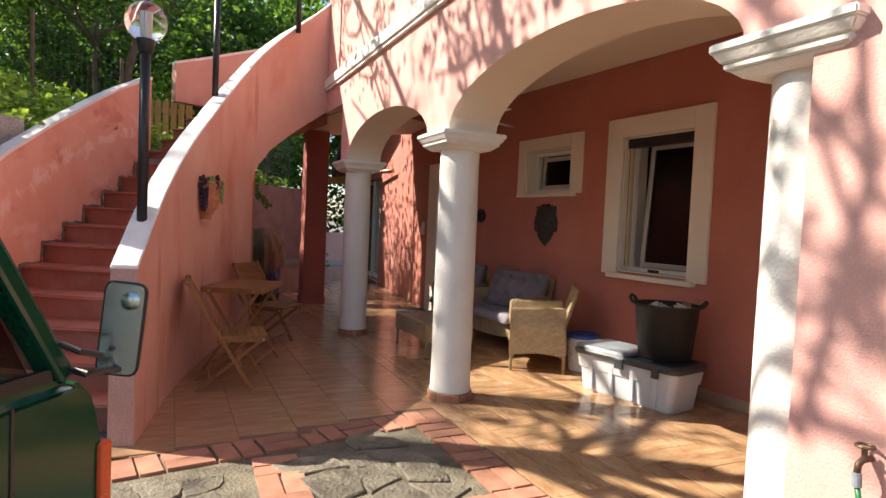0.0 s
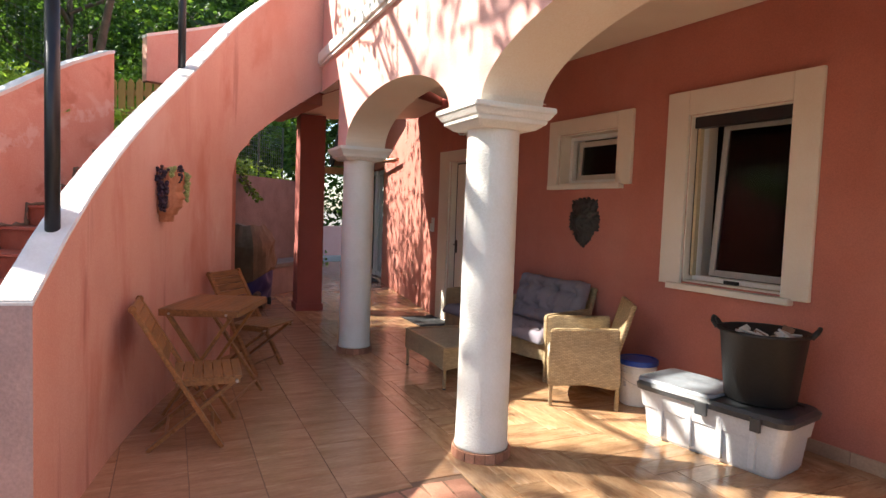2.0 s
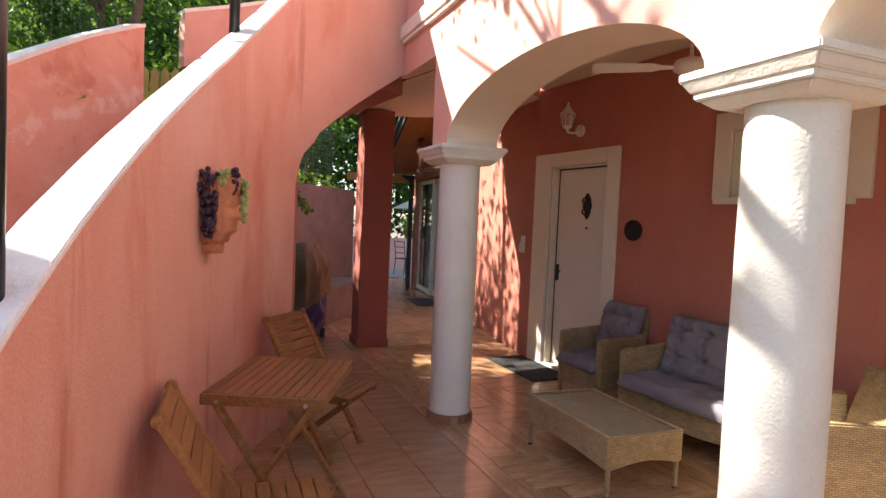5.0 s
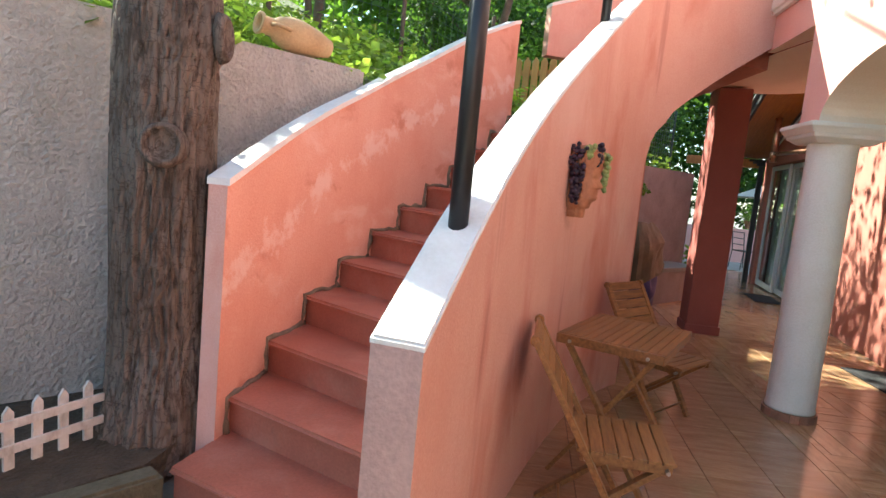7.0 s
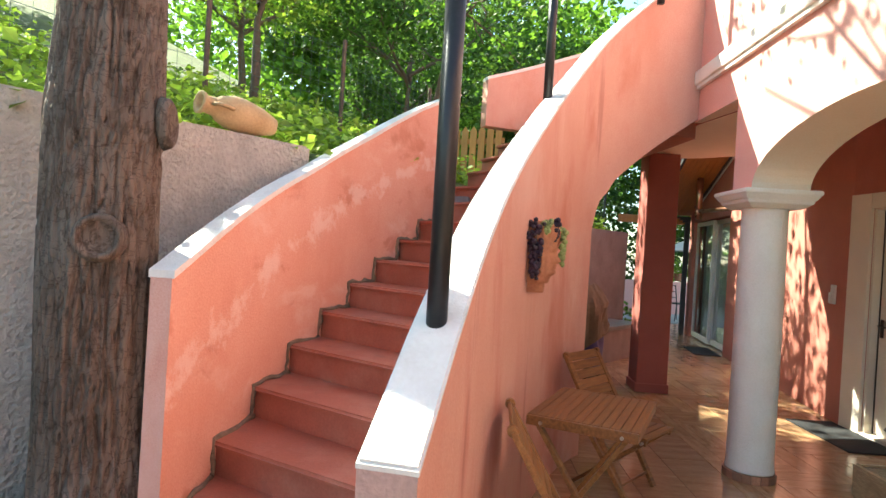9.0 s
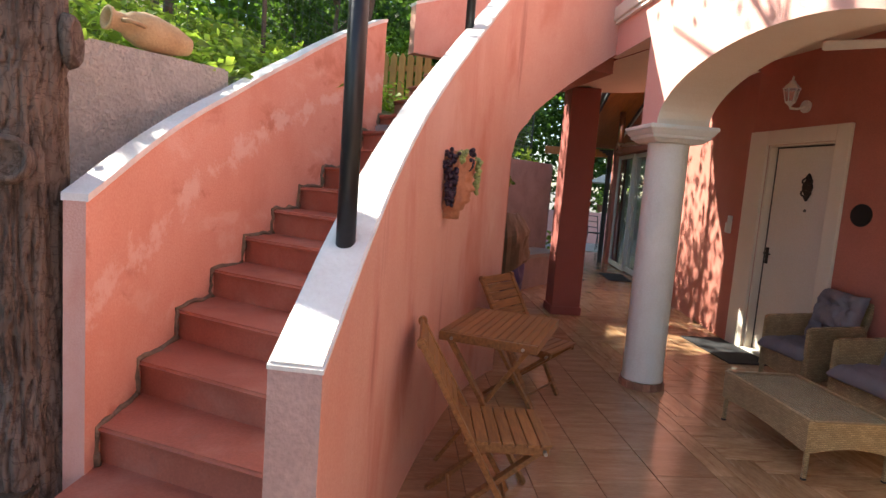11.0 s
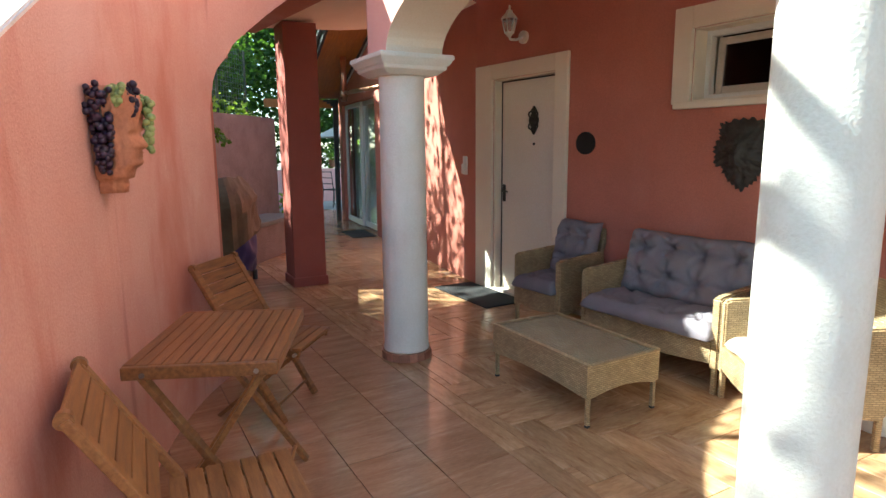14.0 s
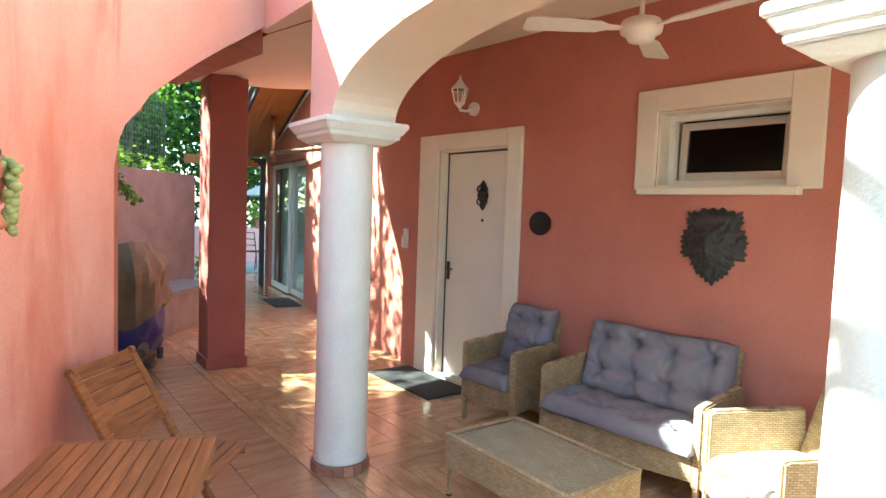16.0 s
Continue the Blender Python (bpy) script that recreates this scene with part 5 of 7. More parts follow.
def lamp_post(x, y, z, label):
    e = thing("lamp_post", label, "lamp post", pose(x, y, z), "black lamp posts on the stair wall")
    part("pole", tube(bmesh.new(), [(0, 0, -0.02), (0, 0, 1.10)], 0.031, 18), M_BLACK, e, smooth=True)
    part("collar", lathe(bmesh.new(), [(0.03, 1.06), (0.045, 1.085), (0.05, 1.12), (0.06, 1.145), (0.058, 1.155)], 20), M_BLACK, e, smooth=True)
    bm = bmesh.new()
    bmesh.ops.create_uvsphere(bm, u_segments=28, v_segments=18, radius=0.125, matrix=pose(0, 0, 1.265))
    g = part("globe", bm, M_GLOBE, e, "clear glass globe", True)
    bm = bmesh.new()
    for k in range(3):
        a = 2.1 * k
        tube(bm, [(0.016 * math.cos(a), 0.016 * math.sin(a), 1.20), (0.016 * math.cos(a), 0.016 * math.sin(a), 1.31)], 0.011, 8)
    part("bulb", bm, M_BULB, g, "opal tube bulb")
    part("socket", tube(bmesh.new(), [(0, 0, 1.145), (0, 0, 1.20)], 0.024, 14), M_BULB, g, "white socket")


lamp_post(-3.60, 0.964, 1.29, "black lamp post with a clear glass globe")
lamp_post(-5.886, 1.700, 2.52, "black lamp post higher up the stair wall")
lamp_post(-6.74, 2.76, 3.66, "black lamp post at the top of the stairs")

# ---- grape-hung terracotta head planter ----
M_TERRA = mat("weathered_terracotta", (0.52, 0.235, 0.13), (0.40, 0.16, 0.085), 0.8, scale=9, bump=0.35, fine=70)
M_TWIG = mat("branch_bark", (0.15, 0.11, 0.085), (0.09, 0.065, 0.05), 0.95, scale=9, bump=0.5, fine=30)
M_GRAPE = mat("dark_purple_grapes", (0.035, 0.015, 0.04), (0.02, 0.01, 0.025), 0.4, scale=20, bump=0.0, obj=0.3)
M_GRAPEG = mat("pale_green_grapes", (0.30, 0.36, 0.13), (0.22, 0.28, 0.09), 0.4, scale=20, bump=0.0, obj=0.25)
HS = 2.02
ha = along(OUT, OS, HS)
hb = (along(OUT, OS, HS + 0.1) - along(OUT, OS, HS - 0.1)).normalized()
hp = thing("wall_planter", "terracotta head-shaped wall planter hung with purple and green grapes", "wall planter", Matrix.Translation((ha.x, ha.y, 1.315)) @ Matrix.Rotation(math.atan2(hb.y, hb.x), 4, "Z"))
bm = bmesh.new()
# height, half width, reach from the wall
HEAD = [(0.0, 0.052, 0.105), (0.03, 0.058, 0.112), (0.05, 0.056, 0.110), (0.056, 0.082, 0.135), (0.075, 0.086, 0.142), (0.092, 0.088, 0.150), (0.105, 0.09, 0.176), (0.115, 0.091, 0.186), (0.124, 0.092, 0.185), (0.132, 0.092, 0.178),
        (0.140, 0.093, 0.187), (0.147, 0.093, 0.183), (0.154, 0.094, 0.190), (0.163, 0.094, 0.182), (0.172, 0.095, 0.188), (0.182, 0.096, 0.190), (0.195, 0.097, 0.187), (0.21, 0.098, 0.183), (0.222, 0.099, 0.179), (0.235, 0.10, 0.184), (0.247, 0.101, 0.192),
        (0.27, 0.103, 0.193), (0.29, 0.105, 0.190), (0.30, 0.107, 0.200), (0.32, 0.109, 0.205), (0.345, 0.111, 0.200), (0.37, 0.112, 0.195), (0.40, 0.10, 0.175)]
NOSE = [(0.165, 0.0), (0.174, 0.030), (0.182, 0.034), (0.20, 0.024), (0.22, 0.013), (0.24, 0.004), (0.26, 0.0)]
NR = 48
rings = []
for z, hw, dp in HEAD:
    rowv = []
    for k in range(NR + 1):
        f = abs(2 * k / NR - 1)                      # 1 at the wall, 0 at the middle of the face
        sgn = 1 if k < NR / 2 else -1
        if f > 0.5:                                  # flat side slab with a hair ridge at its front
            y = dp * 0.62 * (1 - f) / 0.5
            x = hw + (0.007 * math.sin(z * 170) + 0.008) * max(0, 1 - abs(f - 0.54) / 0.06) * (z > 0.056)
        else:
            a = f / 0.5 * math.pi / 2
            x = hw * 0.86 * math.sin(a) ** 0.75
            y = dp * (0.60 + 0.40 * max(0.0, math.cos(a)) ** 0.7)
            if f < 0.09:
                y += float(np.interp(z, [q[0] for q in NOSE], [q[1] for q in NOSE])) * (1 - f / 0.09) ** 0.8
            y -= 0.014 * math.exp(-((z - 0.222) / 0.013) ** 2 - ((f - 0.2) / 0.08) ** 2)     # eye hollow
            y += 0.006 * math.exp(-((z - 0.218) / 0.006) ** 2 - ((f - 0.2) / 0.05) ** 2)     # lid
            y += 0.008 * math.exp(-((z - 0.243) / 0.008) ** 2 - ((f - 0.2) / 0.10) ** 2)     # brow
            if z > 0.285:
                y += 0.012 * math.sin(k * 1.3 + z * 60)
        rowv.append(bm.verts.new((sgn * x, -0.002 - 0.74 * y, 0.95 * z)))
    rings.append(rowv)
for a, b in zip(rings, rings[1:]):
    for k in range(NR):
        bm.faces.new((a[k], b[k], b[k + 1], a[k + 1]))
    bm.faces.new((a[NR], b[NR], b[0], a[0]))
bm.faces.new(rings[0]); bm.faces.new(rings[-1][::-1])
bmesh.ops.recalc_face_normals(bm, faces=bm.faces)
part("head_pot", bm, M_TERRA, hp, "weathered terracotta face", True)
rg = random.Random(11)
GRAPE_MESH = bpy.data.meshes.new("grape")
gb_ = bmesh.new()
bmesh.ops.create_icosphere(gb_, subdivisions=2, radius=1.0)
for f in gb_.faces:
    f.smooth = True
gb_.to_mesh(GRAPE_MESH)
gb_.free()
for cx, cy, zt, zb_, w_, n_, mt in ((-0.115, -0.045, 0.375, 0.085, 0.045, 110, M_GRAPE), (-0.055, -0.135, 0.385, 0.285, 0.022, 26, M_GRAPE), (-0.095, -0.095, 0.38, 0.315, 0.026, 24, M_GRAPEG), (0.02, -0.168, 0.355, 0.16, 0.02, 40, M_GRAPEG)):
    bunch = part("grape_bunch", tube(bmesh.new(), [(cx, cy, zt), (cx + 0.004, cy - 0.004, (zt + zb_) / 2), (cx, cy, zb_)], 0.004, 6), M_TWIG, hp, "hanging bunch of grapes")
    gm = GRAPE_MESH.copy()
    gm.materials.append(mt)
    for k in range(n_):
        f = k / n_
        ww = w_ * (1 - 0.6 * f)
        g = new("grape", gm)
        g.parent = bunch
        g.matrix_basis = pose(cx + rg.uniform(-ww, ww) * 0.7, cy + rg.uniform(-ww, ww), zt + (zb_ - zt) * f + rg.uniform(-0.012, 0.012)) @ Matrix.Scale(rg.uniform(0.011, 0.0148), 4)

# ---- garden: retaining wall, trunk, picket fence, hill, woods ----
M_BARK = mat("furrowed_grey_brown_bark", (0.19, 0.145, 0.115), (0.11, 0.083, 0.065), 0.95, scale=6, bump=0.8, fine=45, stretch=(1, 1, 0.3), bump_dist=0.02, fine_amt=0.4, extra=[((0.20, 0.172, 0.152), 0.7, 1.1, (1, 1, 0.8), 0.46, 0.62)])
bn_, bl_ = M_BARK.node_tree.nodes, M_BARK.node_tree.links
pb = bn_["Principled BSDF"]
src_ = pb.inputs["Base Color"].links[0].from_socket
for size, pull, wide in ((9.0, (1, 1, 0.2), 0.035), (16.0, (1, 1, 0.35), 0.03), (14.0, (0.5, 0.5, 1.4), 0.018)):
    tc_, mp_, cn_ = bn_.new("ShaderNodeTexCoord"), bn_.new("ShaderNodeMapping"), bn_.new("ShaderNodeTexNoise")
    mp_.inputs["Scale"].default_value = pull
    cn_.inputs["Scale"].default_value, cn_.inputs["Detail"].default_value, cn_.inputs["Distortion"].default_value = size, 3, 0.6
    bl_.new(tc_.outputs["Object"], mp_.inputs[0]); bl_.new(mp_.outputs[0], cn_.inputs[0])
    sb_, ab_, mr_, mx_ = bn_.new("ShaderNodeMath"), bn_.new("ShaderNodeMath"), bn_.new("ShaderNodeMapRange"), bn_.new("ShaderNodeMix")
    sb_.operation, ab_.operation, mx_.data_type = "SUBTRACT", "ABSOLUTE", "RGBA"
    sb_.inputs[1].default_value = 0.5
    mr_.inputs[1].default_value, mr_.inputs[2].default_value, mr_.inputs[3].default_value, mr_.inputs[4].default_value = 0.0, wide, 0.6, 0.0
    bl_.new(cn_.outputs[0], sb_.inputs[0]); bl_.new(sb_.outputs[0], ab_.inputs[0]); bl_.new(ab_.outputs[0], mr_.inputs[0])
    bl_.new(mr_.outputs[0], mx_.inputs[0]); bl_.new(src_, mx_.inputs[6])
    mx_.inputs[7].default_value = (0.045, 0.027, 0.018, 1)
    src_ = mx_.outputs[2]
bl_.new(src_, pb.inputs["Base Color"])
M_PICKET = mat("flaking_white_fence_paint", (0.76, 0.74, 0.70), (0.62, 0.59, 0.54), 0.8, scale=14, bump=0.3, fine=60, stain=(0.2, 0.16, 0.12), stain_amt=0.5, stain_scale=16)
M_VASE = mat("ochre_clay_amphora", (0.60, 0.44, 0.24), (0.48, 0.33, 0.17), 0.85, scale=6, bump=0.3, fine=60)
M_YWOOD = mat("yellow_stained_fence_wood", (0.55, 0.32, 0.11), (0.44, 0.24, 0.08), 0.7, scale=6, bump=0.2, stretch=(6, 6, 1), obj=0.1)
M_WIRE = mat("green_wire", (0.10, 0.14, 0.12), (0.07, 0.1, 0.09), 0.5, metal=0.5)


def leaf_mat(name, c, c2):
    m = mat(name, c, c2, 0.55, scale=0.8, bump=0.0, fine=8, island=0.45, spec=0.35)
    n, l = m.node_tree.nodes, m.node_tree.links
    b, out = n["Principled BSDF"], n["Material Output"]
    tr = n.new("ShaderNodeBsdfTranslucent")
    src = b.inputs["Base Color"].links[0].from_socket
    g = n.new("ShaderNodeMix")
    g.data_type, g.blend_type = "RGBA", "MULTIPLY"
    g.inputs[0].default_value = 1.0
    g.inputs[7].default_value = (1.9, 2.0, 0.9, 1)
    l.new(src, g.inputs[6])
    l.new(g.outputs[2], tr.inputs[0])
    mx = n.new("ShaderNodeMixShader")
    mx.inputs[0].default_value = 0.42
    l.new(b.outputs[0], mx.inputs[1]); l.new(tr.outputs[0], mx.inputs[2])
    l.new(mx.outputs[0], out.inputs[0])
    return m


M_LEAF = leaf_mat("broad_green_leaves", (0.13, 0.23, 0.045), (0.085, 0.155, 0.03))
M_LEAFB = leaf_mat("bright_young_leaves", (0.27, 0.36, 0.085), (0.19, 0.27, 0.055))
M_LEAFD = leaf_mat("dark_green_leaves", (0.07, 0.13, 0.032), (0.045, 0.085, 0.022))


def leaf_mesh(pts, size, seed, up=0.3):
    """Many single folded leaves, one at each point."""
    r = np.random.RandomState(seed)
    n = len(pts)
    P = np.array(pts, float)
    d = r.normal(size=(n, 3)); d[:, 2] = d[:, 2] * 0.6 - 0.25
    d /= np.linalg.norm(d, axis=1)[:, None]
    q = r.normal(size=(n, 3)); q[:, 2] += up
    s = np.cross(d, q); s /= np.linalg.norm(s, axis=1)[:, None] + 1e-9
    nn = np.cross(s, d)
    L = size * r.uniform(0.6, 1.35, (n, 1)); Wd = L * r.uniform(0.32, 0.5, (n, 1))
    v = np.empty((n, 6, 3))
    v[:, 0] = P
    v[:, 1] = P + d * L * 0.45 + s * Wd + nn * L * 0.12
    v[:, 2] = P + d * L
    v[:, 3] = P + d * L * 0.45 - s * Wd + nn * L * 0.12
    v[:, 4] = P + d * L * 0.5
    v[:, 5] = P
    verts = v[:, :5].reshape(-1, 3)
    b = np.arange(n) * 5
    faces = np.stack([np.stack([b, b + 1, b + 2, b + 4], 1), np.stack([b, b + 4, b + 2, b + 3], 1)], 1).reshape(-1, 4)
    me = bpy.data.meshes.new("crown")
    me.from_pydata(verts.tolist(), [], faces.tolist())
    return me


def grow(base, height, spread, seed, levels=3, lean=(0, 0), first=0.35, kids=4):
    """Limbs of a tree as polylines with radii; returns limbs and the places for leaves."""
    r = random.Random(seed)
    limbs, tips = [], []

    def limb(p, d, length, rad, lev):
        pts, rs = [Vector(p)], [rad]
        n = 6
        for k in range(n):
            d = (d + Vector((r.uniform(-1, 1), r.uniform(-1, 1), r.uniform(-0.5, 0.7))) * 0.22).normalized()
            pts.append(pts[-1] + d * length / n)
            rs.append(rad * (1 - 0.75 * (k + 1) / n))
        limbs.append((pts, rs))
        if lev == 0:
            tips.extend(pts[2:])
            return
        for k in range(kids):
            i = r.randint(2, n)
            a = r.uniform(0, 2 * math.pi)
            nd = (d * 0.5 + Vector((math.cos(a), math.sin(a), r.uniform(-0.1, 0.7))) * 0.9).normalized()
            limb(pts[i], nd, length * r.uniform(0.5, 0.75), rs[i] * 0.65, lev - 1)
        tips.extend(pts[4:])

    for k in range(max(3, kids)):
        a = 2 * math.pi * k / max(3, kids) + r.uniform(-0.4, 0.4)
        z0 = height * (first + 0.3 * r.random())
        p = Vector(base) + Vector((lean[0] * z0 / height, lean[1] * z0 / height, z0))
        limb(p, Vector((math.cos(a), math.sin(a), r.uniform(0.3, 1.0))).normalized(), spread * r.uniform(0.8, 1.1), 0.035 * height / 4 + 0.02, levels - 1)
    return limbs, tips


def tree(name, label, base, height, spread, seed, leaves, size, material, trunk_r, per=14, blob=0.35, levels=3, lean=(0, 0), crown_fill=0):
    e = thing(name, label, "tree", pose(*base))
    limbs, tips = grow((0, 0, 0), height, spread, seed, levels, lean)
    bm = bmesh.new()
    r = random.Random(seed)
    tr = [(lean[0] * k / 6 + r.uniform(-0.06, 0.06), lean[1] * k / 6 + r.uniform(-0.06, 0.06), height * 0.72 * k / 6) for k in range(7)]
    tr[0] = (0, 0, -0.3)
    tube(bm, tr, [trunk_r * (1 - 0.1 * k) for k in range(7)], 10)
    part("trunk", bm, M_TWIG, e, smooth=True)
    bm = bmesh.new()
    for pts, rs in limbs:
        tube(bm, pts, [max(x, 0.006) for x in rs], 5, False)
    part("bough_tangle", bm, M_TWIG, e, smooth=True)
    rs = np.random.RandomState(seed)
    T = np.array([tuple(t) for t in tips])
    idx = rs.randint(0, len(T), leaves)
    P = T[idx] + rs.normal(size=(leaves, 3)) * blob
    if crown_fill:
        c = T.mean(0); q = rs.normal(size=(crown_fill, 3)); q /= np.linalg.norm(q, axis=1)[:, None]
        q = q * rs.uniform(0.3, 1, (crown_fill, 1)) ** 0.5 * np.array([spread * 1.1, spread * 1.1, height * 0.4])
        P = np.vstack([P, c + q])
    me = leaf_mesh(P, size, seed)
    me.materials.append(material)
    c = new("crown", me)
    c.parent = e
    return e


M_MOSS = mat("mossy_dark_concrete", (0.15, 0.135, 0.09), (0.09, 0.085, 0.05), 0.95, scale=6, bump=0.8, fine=40, bump_dist=0.02)


def line_wall(name, label, a, b, th, z0, z1, material):
    a, b = Vector(a), Vector(b)
    n = Vector((-(b - a).y, (b - a).x)).normalized() * th
    bm = prism(bmesh.new(), [tuple(a), tuple(b), tuple(b + n), tuple(a + n)], z0, z1)
    bmesh.ops.bevel(bm, geom=[e for e in bm.edges if all(v.co.z > z1 - 0.001 for v in e.verts)], offset=0.015, segments=2, affect="EDGES")
    return tagged(part(name, bm, material), label, "wall", kind="structure")


GW0, GW1 = Vector((-6.22, 0.06)), Vector((-2.6, -3.2))
line_wall("wall_garden", "rough grey rendered retaining wall", GW1, GW0, 0.2, -0.1, 2.19, M_ROUGH)
# soil bed with a low kerb, between the wall and the stairs
bm = prism(bmesh.new(), [(-6.0, -0.1), (-4.52, -0.30), (-4.20, -0.34), (-3.75, -0.66), (-2.3, -1.9), (-2.6, -3.2)], -0.09, 0.07)
bmesh.ops.subdivide_edges(bm, edges=bm.edges, cuts=5, use_grid_fill=True)
for v in bm.verts:
    if v.co.z > 0:
        v.co.z += 0.03 * noise.noise(v.co * 4)
tagged(part("ground_bed", bm, M_SOIL), "dark soil bed at the foot of the wall", "soil", kind="structure")
line_wall("kerb", "low mossy concrete kerb of the soil bed", (-4.22, -0.31), (-2.2, -1.88), 0.12, -0.09, 0.075, M_MOSS)

# the big trunk by the stairs
bigtree = thing("tree", "large furrowed trunk beside the stairs under a sparse crown", "tree", pose(-4.62, -0.50, 0.0))
bm = bmesh.new()
prof = [(-0.05, 0.34), (0.05, 0.29), (0.2, 0.255), (0.5, 0.238), (0.9, 0.232), (1.3, 0.232), (1.7, 0.225), (2.0, 0.228), (2.3, 0.215), (2.8, 0.195), (3.4, 0.175), (4.2, 0.15), (5.0, 0.12)]
zs = [-0.05 + 2.6 * k / 230 for k in range(231)] + [2.55 + 2.45 * k / 60 for k in range(1, 61)]
ring_n = 190
rings = []
for z in zs:
    r0 = float(np.interp(z, [p[0] for p in prof], [p[1] for p in prof]))
    cx, cy = 0.02 * math.sin(z * 1.3) - 0.035 * max(0, z - 2) ** 1.3, 0.02 * math.cos(z * 1.1) - 0.02
    rowv = []
    for k in range(ring_n):
        a = 2 * math.pi * k / ring_n
        w = noise.noise(Vector((math.cos(a) * 5.5, math.sin(a) * 5.5, z * 0.9)))
        wv = 0.35 * noise.noise(Vector((math.cos(a) * 2, math.sin(a) * 2, z * 2.5)))
        n1 = noise.noise(Vector((math.cos(a + 0.25 * wv) * 7.5 + 7, math.sin(a + 0.25 * wv) * 7.5, z * 1.25)))
        n2 = noise.noise(Vector((math.cos(a + 0.3 * wv) * 15 + 3, math.sin(a + 0.3 * wv) * 15, z * 3.2)))
        n3 = noise.noise(Vector((math.cos(a) * 9, math.sin(a) * 9 + 5, z * 9.0)))
        deep = 0.5 + 0.5 * noise.noise(Vector((math.cos(a) * 1.5, math.sin(a) * 1.5 + 2, z * 1.1)))
        cr_ = 0.05 * deep * max(0, 1 - abs(n1) / 0.12) + 0.022 * max(0, 1 - abs(n2) / 0.13) + 0.010 * (1 - deep) * max(0, 1 - abs(n3) / 0.1)
        burl = 0.03 * math.exp(-((z - 1.46) / 0.16) ** 2 - ((a - radians(20)) / 0.5) ** 2) + 0.02 * math.exp(-((z - 1.98) / 0.16) ** 2 - ((a - radians(82)) / 0.45) ** 2)
        rr_ = r0 + 0.016 * w - cr_ + 0.006 + burl + 0.03 * max(0, 0.25 - z) * math.sin(5 * a)
        rowv.append(bm.verts.new((cx + rr_ * math.cos(a), cy + rr_ * math.sin(a), z)))
    rings.append(rowv)
for a, b in zip(rings, rings[1:]):
    for k in range(ring_n):
        bm.faces.new((a[k], a[(k + 1) % ring_n], b[(k + 1) % ring_n], b[k]))
bm.faces.new(rings[-1])
part("trunk", bm, M_BARK, bigtree, "furrowed grey-brown bark", True)
for ang, z, r_ in ((20, 1.46, 0.095), (82, 1.98, 0.07)):
    bm = bmesh.new()
    d_ = Vector((math.cos(radians(ang)), math.sin(radians(ang)), 0.08))
    mm = Matrix.Translation(Vector((0, 0, z)) + d_ * 0.262) @ d_.to_track_quat("Z", "Y").to_matrix().to_4x4()
    lathe(bm, [(r_ * 1.15, -0.06), (r_ * 1.05, 0.005), (r_ * 0.92, 0.03), (r_ * 0.78, 0.028), (r_ * 0.66, -0.004), (r_ * 0.5, 0.006), (r_ * 0.38, -0.01), (r_ * 0.2, 0.0), (r_ * 0.05, -0.012)], 22)
    bmesh.ops.transform(bm, matrix=mm @ Matrix.Diagonal((1.0, 1.0, 1.0, 1.0) if ang < 50 else (0.75, 1.5, 0.5, 1.0)), verts=bm.verts)
    part("knot", bm, M_BARK, bigtree, "healed branch scar", True)
# limbs and sparse leaves high above, through which the sun falls
rl = random.Random(21)
limbs, leafpts = [], []


def bough(p, d, length, rad, lev):
    pts, rs = [Vector(p)], [rad]
    for k in range(7):
        d = (d + Vector((rl.uniform(-1, 1), rl.uniform(-1, 1), rl.uniform(-0.6, 0.6))) * 0.24).normalized()
        pts.append(pts[-1] + d * length / 7)
        rs.append(max(rad * (1 - 0.8 * (k + 1) / 7), 0.006))
    limbs.append((pts, rs))
    if lev == 0:
        leafpts.extend(pts[2:])
        return
    for k in range(4):
        a = rl.uniform(0, 2 * math.pi)
        bough(pts[rl.randint(2, 7)], (d * 0.7 + Vector((math.cos(a), math.sin(a), rl.uniform(-0.4, 0.5))) * 0.75).normalized(), length * rl.uniform(0.45, 0.7), rad * 0.5, lev - 1)


n_first = 0
for k_, (tx, ty, tz) in enumerate(((-8.0, -0.9, 6.6), (-6.6, 0.2, 7.0), (-5.2, -0.6, 6.6), (-3.8, -0.2, 7.2), (-9.2, 0.0, 7.2), (-6.2, -1.3, 6.0), (-4.6, -1.4, 5.9), (-3.0, -1.3, 6.1), (-1.9, -1.1, 6.0), (-2.7, -1.3, 6.8), (-2.1, -1.6, 6.6), (-3.3, -1.0, 6.5), (-1.5, -1.5, 6.4))):
    if k_ == 9:
        n_first = len(limbs)
    p0 = Vector((-4.62 + rl.uniform(-0.1, 0.1), -0.5, rl.uniform(3.9, 4.9)))
    v = Vector((tx, ty, tz)) - p0
    bough(p0, v.normalized(), v.length * 1.05, 0.06, 2)
rs_ = np.random.RandomState(5)
off = Vector((4.62, 0.50, 0))
T_ = np.array([tuple(p + off) for p in leafpts])
N_LEAF = 4200
P_ = T_[rs_.randint(0, len(T_), N_LEAF)] + rs_.normal(size=(N_LEAF, 3)) * 0.11


def clear_of_stairs(p):
    """Whether a place in the crown, in the tree's own axes, throws its shadow clear above the stair coping."""
    x, y, z = p[0] - 4.62, p[1] - 0.50, p[2]
    t = 3.1 - y
    xf, zf = x + 0.751 * t, z - 1.157 * t
    return zf > np.interp(xf, [-6.9, -6.55, -5.8, -5.03, -4.13, -2.94, -1.57, -0.5], [3.9, 3.3, 2.25, 1.35, 0.6, -0.2, -0.6, -0.6]) + 0.08


